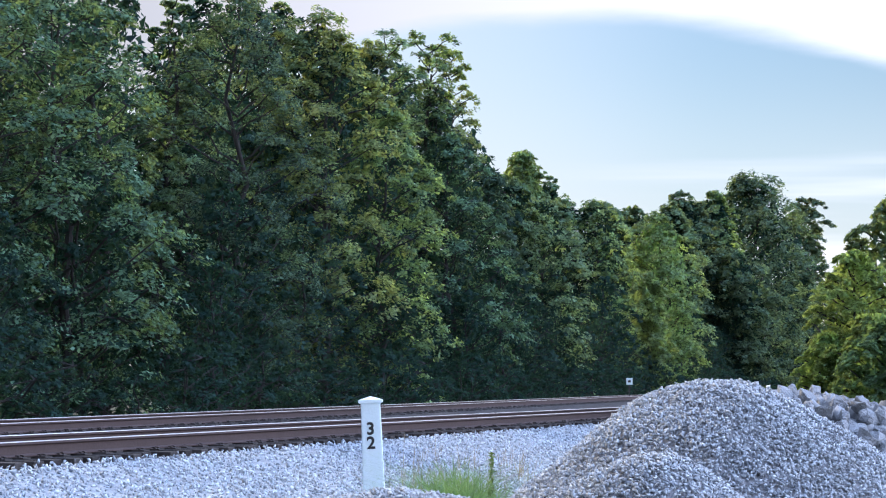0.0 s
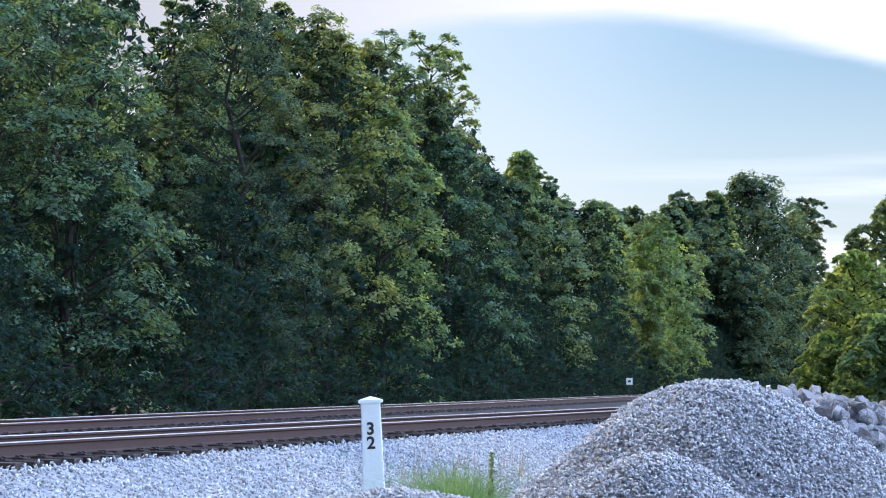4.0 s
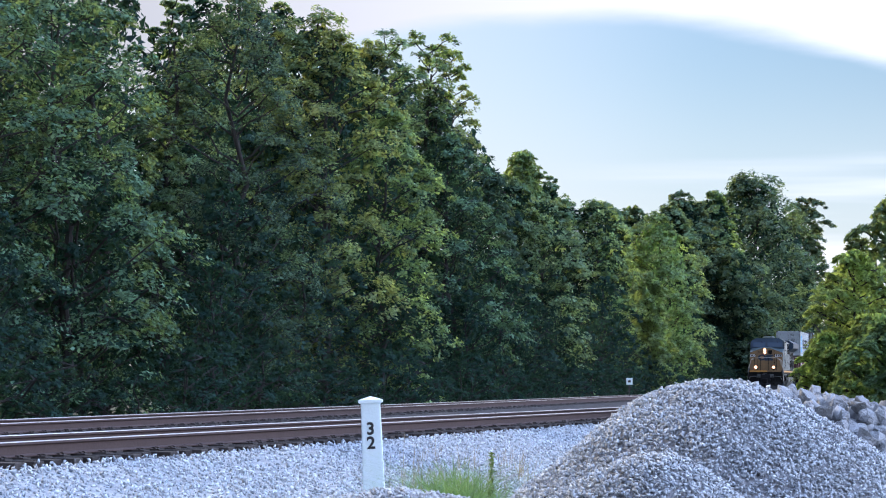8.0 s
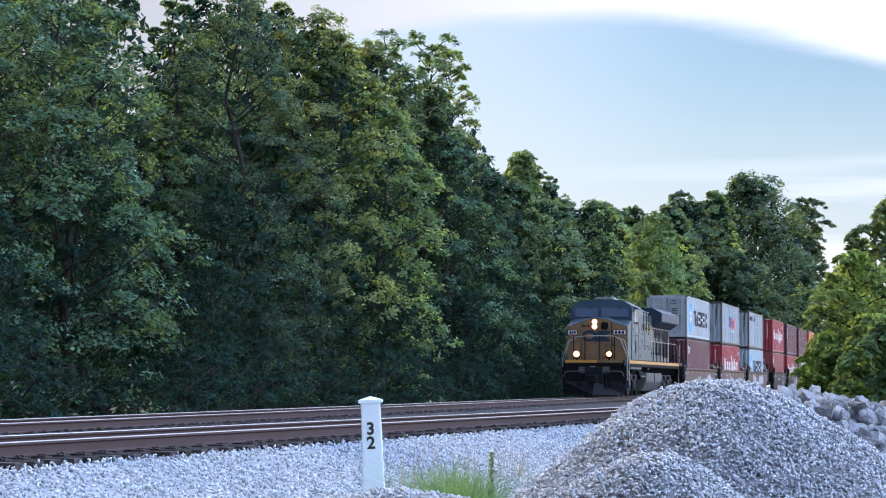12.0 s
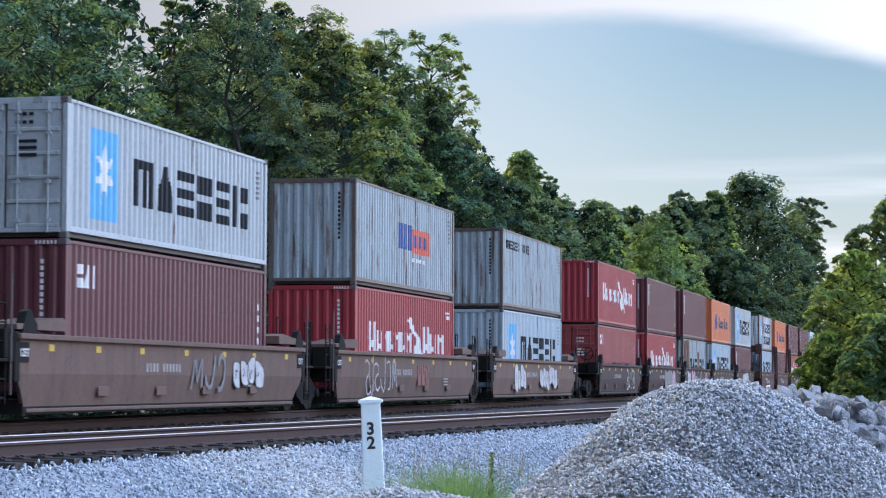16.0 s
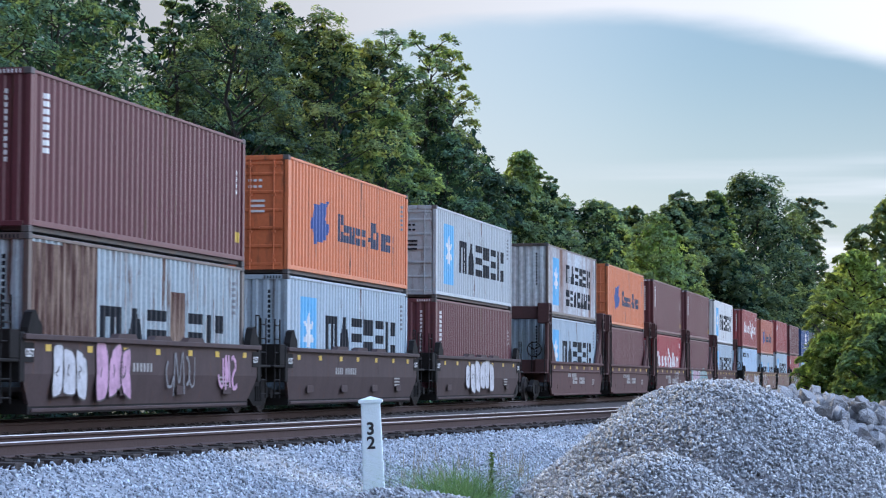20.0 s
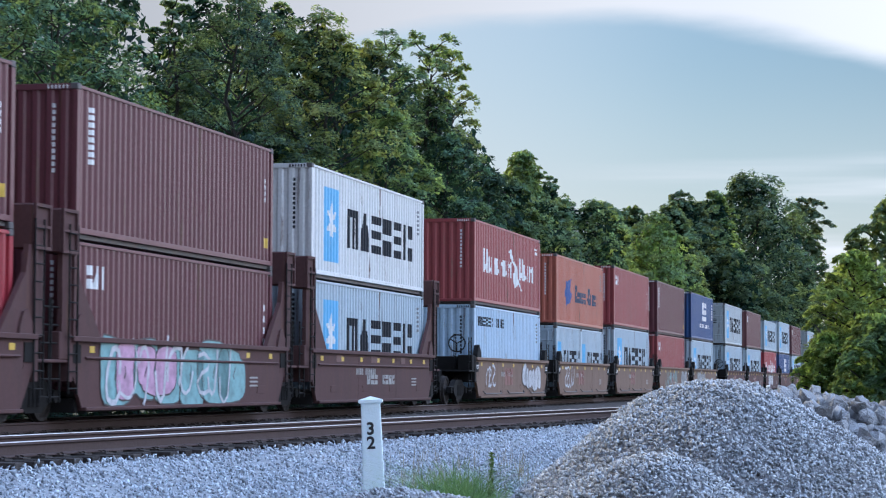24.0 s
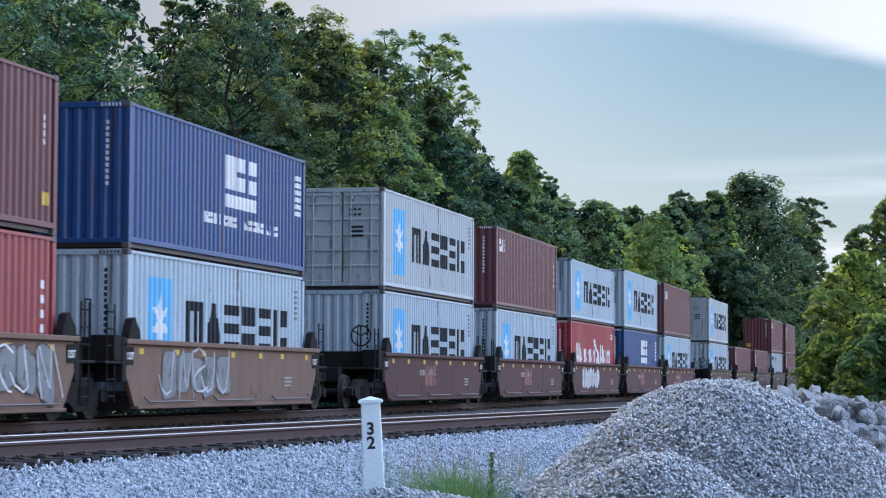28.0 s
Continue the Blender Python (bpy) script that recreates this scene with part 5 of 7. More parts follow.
        child("corner_bracket", shared(("corner_bracket",), _bracket_bm), CAR_BLACK if kind != "bulk" else material, u, pose(sx * (L / 2 - 0.45), 0, 0))
        part("weight_plate", boxes((sx * (L / 2 - 0.28) - 0.2, sx * (L / 2 - 0.28) + 0.2, 1.385, 1.40, 1.06, 1.40)), CAR_BLACK, u)
        if kind != "bulk":
            child("weight_mark", weight_mark(), P_WHITE, u, pose(sx * (L / 2 - 0.28), 1.403, 1.16, 90, 0, 180), "white stencilled weight mark")
        if long_well:
            bm = bmesh.new()
            extrude_outline(bm, [(-1.7, 1.62), (0.5, 1.62), (0.5, 1.70), (-1.5, 1.86), (-1.7, 1.80)], 0.5, 1.42)
            part("end_cover", bm, material, u).matrix_basis = pose(sx * (L / 2 - 0.4), 0, 0) @ Matrix.Diagonal((sx, 1, 1, 1))
            part("grab_post", pipe_run([(0, 1.4, 0.5), (0, 1.4, 2.55)], 0.02), C_FRAME, u).matrix_basis = pose(sx * (L / 2 + 0.3), 0, 0)
        if kind == "bulk":
            t = child("bulkhead", shared(("bulkhead",), lambda: _bulkhead_bm()), material, u, pose(sx * (L / 2 - 0.05), 0, 0, 0, 0, 0 if sx > 0 else 180))
            child("bulkhead_ladder", shared(("bulkhead_ladder",), lambda: _tall_ladder_bm()), CAR_BLACK, u, pose(sx * (L / 2 + 0.02), 0, 0, 0, 0, 0))
    if kind == "bulk":
        part("side_pipe", pipe_run([(-L / 2 + 0.7, 1.40, 1.16), (L / 2 - 0.7, 1.40, 1.16)], 0.028), material, u)
        for blk in (block_shapes(1.2, 0.0, 0.66, 0.92, "qss", 0.3) + block_shapes(-0.5, -1.9, 0.66, 0.92, "ksqk", 0.3)):
            for x0, x1, z0, z1 in blk:
                part("painted_mark", boxes((min(x0, x1), max(x0, x1), 1.383, 1.389, z0, z1)), P_STENCIL, u, "worn white painted block")
        for k in range(3):
            x = -3.5 + 3.4 * k + rng.uniform(-0.4, 0.4)
            part("faded_patch", boxes((x, x + rng.uniform(0.5, 0.9), 1.383, 1.387, 1.24, 1.42)), P_PATCH, u, "faded pinkish paint patch")
    elif kind == "plain" and not long_well:
        for k in range(3):
            x = -2.2 + 2.0 * k
            bm = bmesh.new()
            extrude_outline(bm, [(x - 0.55, 1.55), (x + 0.55, 1.55), (x + 0.42, 1.64), (x - 0.42, 1.64)], 1.28, 1.44)
            part("sill_cover", bm, material, u)
    # tie-down hooks along the sill, reflectors, stencilled marks
    for i in range(3):
        x = -4.2 + i * 4.2
        if kind == "hook":
            child("side_step", shared(("side_step",), lambda: pipe_run([(-1.5, 1.44, 0.42), (-1.4, 1.5, 0.33), (1.4, 1.5, 0.33), (1.5, 1.44, 0.42)], 0.022)), C_FRAME, u, pose(x, 0, 0))
    if kind == "hook" or seed == 41:
        x = 0.9 if kind == "hook" else -1.2
        for blk in block_shapes(x + 0.75, x - 0.75, 0.62, 1.22, "qqk", 0.3):
            for x0, x1, z0, z1 in blk:
                part("painted_mark", boxes((min(x0, x1), max(x0, x1), 1.383, 1.389, z0, z1)), P_MAROON, u, "maroon painted block")
    for i in range(7):
        x = (-5.6 + i * 1.87) * L / 13.4 + rng.uniform(-0.15, 0.15)
        part("reflector", boxes((x - 0.12, x + 0.12, 1.382, 1.388, 1.26, 1.38)), P_YELLOW, u)
    marks = {"number": (P_STENCIL, [(2.2 - 0.19 * j, 2.31 - 0.19 * j, 0.92, 1.09) for j in range(11) if j != 4]), "notice": (P_STENCIL, [(-4.5, -3.9, 0.62 + 0.09 * j, 0.66 + 0.09 * j) for j in range(3)])}
    for nm, (m_, rs) in marks.items():
        mk = part("stencilled_" + nm, boxes(*[(x0, x1, 1.382, 1.387, z0, z1) for x0, x1, z0, z1 in rs]), m_, u, "stencilled white marking blocks")
        tagged(mk, kind="stuff")
    for j, (mm, cx, w, h, st, wd) in enumerate(art):
        y = 1.394 + 0.006 * (j % 3)
        if wd > 0.115:
            # bubble letters: filled shapes with a dark outline and a small dark counter
            for k in range(st):
                x = cx + w * ((k + 0.5) / st - 0.5)
                pts = blob(rng, x, 0.9 + rng.uniform(-0.05, 0.05), w / st * rng.uniform(0.5, 0.68), h * rng.uniform(0.55, 0.74))
                bm = bmesh.new()
                bm.faces.new([bm.verts.new((px, y, pz)) for px, pz in pts])
                part("graffiti_letter", bm, mm, u, "sprayed bubble letter")
                bm = bmesh.new()
                ribbon(bm, pts + pts[:1], 0.035, y + 0.003)
                ribbon(bm, [(x + 0.07 * rng.uniform(-1, 1) + 0.03 * q, 0.9 + h * (0.15 - 0.1 * q) + rng.uniform(-0.04, 0.04)) for q in range(4)], 0.045, y + 0.003)
                part("graffiti_outline", bm, P_LINE, u, "dark sprayed outline")
            continue
        for pts in swirl(cx, 0.90, w, h * 1.3, seed * 7 + j, st):
            bm = bmesh.new()
            ribbon(bm, pts, wd * rng.uniform(0.7, 1.2), y)
            part("graffiti_stroke", bm, mm, u, "sprayed graffiti stroke")
    for i in range(4):
        x = -4.6 + i * 3.1 + rng.uniform(-0.2, 0.2)
        part("jacking_pad", boxes((x - 0.28, x + 0.28, 1.378, 1.388, 0.46, 0.64), bevel=0.004), material, u)
    return ride(u, a)


def _bracket_bm():
    """Dark wedge-shaped guide that stands on the sill beside the box."""
    bm = bmesh.new()
    extrude_outline(bm, [(-0.32, 1.55), (0.32, 1.55), (0.30, 1.66), (0.14, 1.93), (-0.02, 1.97), (-0.18, 1.80), (-0.30, 1.72)], 1.27, 1.43)
    return bm


def _ladder_bm():
    bm = bmesh.new()
    for x in (-0.2, 0.2):
        tube(bm, (x, 0, 0.35), (x, 0, 2.2), 0.02, n=5)
    for i in range(6):
        tube(bm, (-0.2, 0, 0.45 + i * 0.32), (0.2, 0, 0.45 + i * 0.32), 0.016, n=5)
    return bm


def _tall_ladder_bm():
    bm = bmesh.new()
    for x in (-0.2, 0.2):
        tube(bm, (x, 1.44, 0.5), (x, 1.44, 3.55), 0.02, n=5)
    for i in range(10):
        tube(bm, (-0.2, 1.44, 0.6 + i * 0.31), (0.2, 1.44, 0.6 + i * 0.31), 0.015, n=5)
    return bm


def _bulkhead_bm():
    """Gusset plates that rise from the sill, with box-shaped heads joined by beams."""
    bm = bmesh.new()
    for sy in (1, -1):
        extrude_outline(bm, [(0.45, 1.5), (0.45, 3.1), (-0.25, 3.1), (-0.38, 2.6), (-1.5, 1.5)], sy * 1.33 - 0.05, sy * 1.33 + 0.05)
        extrude_outline(bm, [(0.02, 1.5), (0.02, 3.0), (-0.06, 3.0), (-0.06, 1.5)], min(sy * 1.38, sy * 1.43), max(sy * 1.38, sy * 1.43))
        y0, y1 = sorted((sy * 1.0, sy * 1.40))
        box(bm, -0.12, 0.58, y0, y1, 3.02, 3.82, 0.03)
        y0, y1 = sorted((sy * 1.40, sy * 1.45))
        for x0, x1, z0, z1 in ((-0.12, -0.06, 3.02, 3.82), (0.52, 0.58, 3.02, 3.82), (-0.06, 0.52, 3.02, 3.08), (-0.06, 0.52, 3.76, 3.82), (-0.06, 0.52, 3.40, 3.45)):
            box(bm, x0, x1, y0, y1, z0, z1)
    box(bm, 0.12, 0.4, -1.3, 1.3, 3.2, 3.7, 0.03)
    box(bm, 0.15, 0.32, -1.3, 1.3, 1.1, 1.6, 0.02)
    return bm


def ring_bm(cx, cy, cz, r, w, n=18):
    """A hand wheel: a hoop with three spokes in the y, z plane."""
    bm = bmesh.new()
    hoops = [[bm.verts.new((cx + w * math.cos(p), cy + (r + w * math.sin(p)) * math.cos(q), cz + (r + w * math.sin(p)) * math.sin(q))) for p in [k * math.pi / 2 for k in range(4)]] for q in [2 * math.pi * k / n for k in range(n)]]
    for k in range(n):
        for j in range(4):
            bm.faces.new((hoops[k][j], hoops[k][(j + 1) % 4], hoops[(k + 1) % n][(j + 1) % 4], hoops[(k + 1) % n][j]))
    for q in (0.5, 2.6, 4.7):
        tube(bm, (cx, cy, cz), (cx, cy + r * math.cos(q), cz + r * math.sin(q)), w * 0.8, n=4)
    return bm


def lathe_y(bm, profile, n=24):
    """Turn a profile of (y, radius) round the y axis."""
    rings = [[bm.verts.new((r * math.cos(2 * math.pi * i / n), y, r * math.sin(2 * math.pi * i / n))) for i in range(n)] for y, r in profile]
    for k in range(len(rings) - 1):
        for i in range(n):
            bm.faces.new((rings[k][i], rings[k][(i + 1) % n], rings[k + 1][(i + 1) % n], rings[k + 1][i]))
    bm.faces.new(rings[0])
    bm.faces.new(rings[-1][::-1])
    bmesh.ops.recalc_face_normals(bm, faces=bm.faces)


def wheel_bm(r=0.455):
    bm = bmesh.new()
    lathe_y(bm, [(-0.07, 0.2), (-0.07, r + 0.025), (-0.04, r + 0.025), (-0.035, r), (0.06, r - 0.005), (0.062, r - 0.06), (0.03, r - 0.09), (0.015, 0.17), (0.05, 0.12)])
    return bm


WHEEL_STEEL = mat("wheel_steel", (0.035, 0.03, 0.028), 0.7, spec=0.2, vary=0.3, scale=6)


def make_truck(parent, x):
    tr = new("truck")
    tr.parent = parent
    tr.matrix_basis = pose(x, 0, 0)
    for dx in (0.9, -0.9):
        for sy in (1, -1):
            child("wheel", shared(("wheel",), wheel_bm), WHEEL_STEEL, tr, pose(dx, sy * 0.75, 0.455, 0, 0, 0 if sy > 0 else 180))
        child("axle", shared(("axle",), lambda: pipe_run([(0, -0.98, 0), (0, 0.98, 0)], 0.085, 8)), CAR_BLACK, tr, pose(dx, 0, 0.455))
    for sy in (1, -1):
        def frame_bm():
            bm = bmesh.new()
            extrude_outline(bm, [(-1.15, 0.36), (-0.72, 0.36), (-0.36, 0.17), (0.36, 0.17), (0.72, 0.36), (1.15, 0.36), (1.15, 0.56), (0.75, 0.60), (0.45, 0.80), (-0.45, 0.80), (-0.75, 0.60), (-1.15, 0.56)], sy * 0.95 - 0.08, sy * 0.95 + 0.08)
            for bx in (-0.18, 0.0, 0.18):
                tube(bm, (bx, sy * 1.0, 0.28), (bx, sy * 1.0, 0.62), 0.075, n=8)
            for bx in (-0.9, 0.9):
                tube(bm, (bx, sy * 0.95, 0.455), (bx, sy * 1.08, 0.455), 0.12, n=10)
            return bm
        child("side_frame", shared(("side_frame", sy), frame_bm), CAR_BLACK, tr)
    child("bolster", shared(("bolster",), lambda: boxes((-0.25, 0.25, -0.95, 0.95, 0.45, 0.75), bevel=0.02)), CAR_BLACK, tr)
    return tr


L_FADE = "weathered light grey corrugated shipping container with rust streaks"
LOOKS = {
    "G": (C_GREY, "light grey shipping container with a blue panel and star", "star", True), "GI": (C_FADED, "rust-streaked grey shipping container with a coral and blue block", "italia", False),
    "GL": (C_FADED, L_FADE, "line", False), "W": (C_ICE, "pale blue-grey shipping container with a blue panel and star", "star", False), "WX": (C_WHITE, "white shipping container with a blue panel and star", "star", False),
    "WR": (C_FADED, "badly rusted pale grey shipping container", "rusty", False), "W2": (C_RUST, "rust-stained grey shipping container with two rows of lettering", "star2", False), "WL": (C_PALEBLUE, "clean pale blue shipping container", "line", False),
    "M": (C_MAROON, "dark maroon corrugated shipping container", "maroon", False), "MP": (C_MAROON, "plain dark maroon corrugated shipping container", "cai", False), "R": (C_RED, "red shipping container with white lettering and emblem", "hamburg", False),
    "RF": (C_PINKRED, "faded brownish red shipping container with white lettering and emblem", "hamburg", False),
    "RP": (C_PINKRED, "faded red corrugated shipping container", "cai", False), "O": (C_ORANGE, "bright orange shipping container with blue lettering", "hapag", True), "D": (C_DULLOR, "faded dull orange shipping container with blue lettering", "hapag", False),
    "RD": (C_PINKRED, "faded red shipping container with closed doors", "cai", True), "N": (C_NAVY, "dark blue corrugated shipping container with white lettering", "navy", False)}
# front end of the boxes, top box, lower box, car kind, first of its car, graffiti
UNITS = [
    (-82.8, "G", "MP", "plain", 1, [(P_SILVER, -4.2, 2.2, 0.5, 4, 0.12), (P_GREY, -1.5, 2.0, 0.5, 3, 0.1)]), (-62.6, "GI", "R", "plain", 0, [(P_SILVER, 4.0, 3.6, 0.75, 6, 0.05)]),
    (-42.4, "GL", "W", "plain", 0, [(P_SILVER, 3.6, 2.2, 0.7, 4, 0.13), (P_SILVER, -2.2, 3.6, 0.6, 6, 0.13)]),
    (-20.5, "R", "RD", "dark", 1, [(P_WHITE, -3.0, 2.8, 0.75, 4, 0.05)]), (-4.1, "M", "R", "dark", 0, [(P_GREY, -1.5, 3.2, 0.8, 3, 0.2), (P_PINK, -3.6, 1.4, 0.8, 2, 0.14)]),
    (11.6, "M", "WR", "dark", 0, [(P_SILVER, 4.6, 1.6, 0.7, 3, 0.2), (P_PINK, 2.4, 1.8, 0.8, 3, 0.22), (P_GREY, -1.4, 2.0, 0.6, 4, 0.06), (P_PINK, -4.4, 1.2, 0.6, 3, 0.1)]),
    (27.2, "O", "W", "dark", 0, []), (43.1, "G", "M", "dark", 0, [(P_SILVER, 0.2, 4.6, 0.72, 6, 0.17)]),
    (62.8, "W2", "W", "bulk", 1, []), (78.5, "O", "M", "bulk", 0, []), (94.5, "M", "R", "bulk", 0, [(P_SILVER, -2.5, 2.0, 0.6, 4, 0.1)]),
    (109.5, "M", "MP", "bulk", 0, [(P_TEAL, 0.8, 8.6, 0.95, 6, 0.3), (P_PINK, 2.8, 3.4, 0.8, 3, 0.2), (P_SILVER, 1.2, 7.6, 0.9, 9, 0.1)]), (125.0, "WX", "W", "bulk", 0, []),
    (144.6, "RF", "WL", "hook", 1, [(P_SILVER, 4.2, 1.6, 0.5, 3, 0.1), (P_SILVER, -3.4, 3.6, 0.7, 6, 0.12)]), (160.5, "D", "WW", "hook", 0, [(P_SILVER, 3.9, 2.4, 0.6, 4, 0.08)]), (176.1, "RP", "W", "hook", 0, []),
    (191.8, "M", "RP", "hook", 0, [(P_TEAL, 1.4, 5.0, 0.6, 6, 0.1), (P_GREY, -4.4, 2.6, 0.82, 3, 0.34), (P_WHITE, -4.4, 2.6, 0.82, 3, 0.04)]), (207.6, "N", "W", "hook", 0, [(P_GREY, 2.4, 4.2, 0.7, 5, 0.3), (P_SILVER, 2.4, 4.2, 0.74, 5, 0.05)]),
    (227.7, "G", "W", "rail", 1, []), (243.7, "MP", "W", "rail", 0, []), (259.4, "W", "R", "rail", 0, [(P_SILVER, 2.0, 4.6, 0.7, 7, 0.14)]), (274.9, "W", "N", "rail", 0, []), (290.2, "MP", "W", "rail", 0, []),
    (312.8, "G", "W", "dark", 1, []), (330.0, "", "M", "dark", 0, []), (346.0, "", "M", "dark", 0, []), (362.0, "MP", "GL", "dark", 0, []), (378.0, "M", "M", "dark", 0, [])]
CARS = {"plain": (CAR_BROWN, "tan-brown stack car platform with graffiti"), "hook": (CAR_TAN, "tan-brown stack car platform with side rails"), "dark": (CAR_DARK, "dark grey-brown stack car platform with stencilled marks"),
        "bulk": (CAR_MAROON, "dark maroon stack car platform with tall bulkheads"), "rail": (CAR_MAROON, "dark maroon stack car platform")}


LOW_BOXES = {(0, 1), (20, 1)}       # boxes of the lower standard height


def make_train():
    for i, (a, top, low, car, first, art) in enumerate(UNITS):
        mid = a + 6.096
        m_, lab = CARS[car]
        u = well_unit(m_, lab, mid, {"plain": "plain", "hook": "hook", "dark": "plain", "bulk": "bulk", "rail": "hook"}[car], art, 40 + i, car == "plain")
        e = 2.0 if car == "plain" else 0.0
        if first:
            make_truck(u, 7.6 + e)
            part("coupler", boxes((7.2 + e, 9.2 + e, -0.12, 0.12, 0.72, 0.98), (9.1 + e, 9.5 + e, -0.2, 0.2, 0.66, 1.02), bevel=0.03), CAR_BLACK, u)
            part("brake_wheel", ring_bm(7.35 + e, 0.9, 2.0, 0.28, 0.022), CAR_BLACK, u)
        last = i + 1 == len(UNITS) or UNITS[i + 1][4]
        make_truck(u, -7.6 - e if last else -((UNITS[i + 1][0] - a) / 2))
        if last:
            part("coupler", boxes((-9.2 - e, -7.2 - e, -0.12, 0.12, 0.72, 0.98), (-9.5 - e, -9.1 - e, -0.2, 0.2, 0.66, 1.02), bevel=0.03), CAR_BLACK, u)
        z = 0.43
        for k, code in enumerate((low, top)):
            if not code:
                continue
            if code == "WW":
                for dx in (3.06, -3.06):
                    c = make_container(C_ICE, "short pale blue-grey shipping container with lettering", "star_small", H=2.591, L=6.058, doors=dx > 0)
                    ride(c, mid - dx, z)
                z -= 0.305
            else:
                m_, lab, kind, doors = LOOKS[code]
                H = 2.591 if (i, k) in LOW_BOXES else 2.896
                ride(make_container(m_, lab, kind, H=H, doors=doors), mid, z)
                z -= 2.896 - H
            z += 2.9


make_train()

# ---------------------------------------------------------------- the locomotive
LOCO_BLUE = mat("loco_blue", (0.012, 0.030, 0.058), 0.5, vary=0.3, scale=1.2, second=(0.05, 0.07, 0.09), streak=(1.5, 1.5, 0.3))
LOCO_GREY = mat("loco_grey", (0.034, 0.064, 0.077), 0.42, vary=0.55, scale=1.1, second=(0.060, 0.086, 0.092), streak=(1.5, 1.5, 0.3), rust=0.3)
LOCO_GOLD = mat("loco_gold", (0.25, 0.155, 0.07), 0.55, vary=0.6, scale=1.3, second=(0.12, 0.083, 0.05), streak=(1.5, 1.5, 0.4))
LOCO_STRIPE = mat("loco_stripe", (0.60, 0.30, 0.06), 0.5, vary=0.2, scale=2)
TRUCK_GREY = mat("truck_grime", (0.030, 0.029, 0.030), 0.75, vary=0.5, scale=4, second=(0.06, 0.053, 0.048), spec=0.2)
PALE_GREEN = mat("roof_unit_paint", (0.30, 0.34, 0.33), 0.6, vary=0.25, scale=3)
TANK_BLACK = mat("plough_black", (0.011, 0.012, 0.015), 0.6, vary=0.35, scale=3, spec=0.25)
LOCO_BLACK = mat("loco_black", (0.011, 0.011, 0.012), 0.75, vary=0.3, scale=3, spec=0.12)
TANK_GREY = mat("tank_grey", (0.10, 0.105, 0.105), 0.5, vary=0.25, scale=1.5)
# blue in the base colour stands in for sky reflected by the panes
GLASS = mat("cab_glass", (0.05, 0.08, 0.13), 0.04, spec=1.0)
PANE = mat("raised_shade_pane", (0.42, 0.45, 0.46), 0.25, vary=0.2, scale=2)
LAMP = mat("headlight_glow", (1, 0.9, 0.7), 0.3, emit=((1.0, 0.55, 0.30), 3.2))
# glowing disc behind each lamp, added to imitate its orange halo
LAMP_HALO = mat("headlight_halo", (0.9, 0.6, 0.3), 0.4, emit=((1.0, 0.42, 0.17), 2.2))
RAIL_PAINT = mat("handrail_paint", (0.34, 0.33, 0.30), 0.5)


def prism_yz(bm, outline, x0, x1):
    a = [bm.verts.new((x0, y, z)) for y, z in outline]
    b = [bm.verts.new((x1, y, z)) for y, z in outline]
    n = len(outline)
    for i in range(n):
        bm.faces.new((a[i], a[(i + 1) % n], b[(i + 1) % n], b[i]))
    bm.faces.new(a[::-1])
    bm.faces.new(b)
    bmesh.ops.recalc_face_normals(bm, faces=bm.faces)


def bevel_all(bm, w):
    bmesh.ops.bevel(bm, geom=bm.edges[:], offset=w, segments=2, affect="EDGES")
    return bm


def disc_x(bm, x, y, z, r, depth, n=20):
    tube(bm, (x, y, z), (x + depth, y, z), r, n=n)


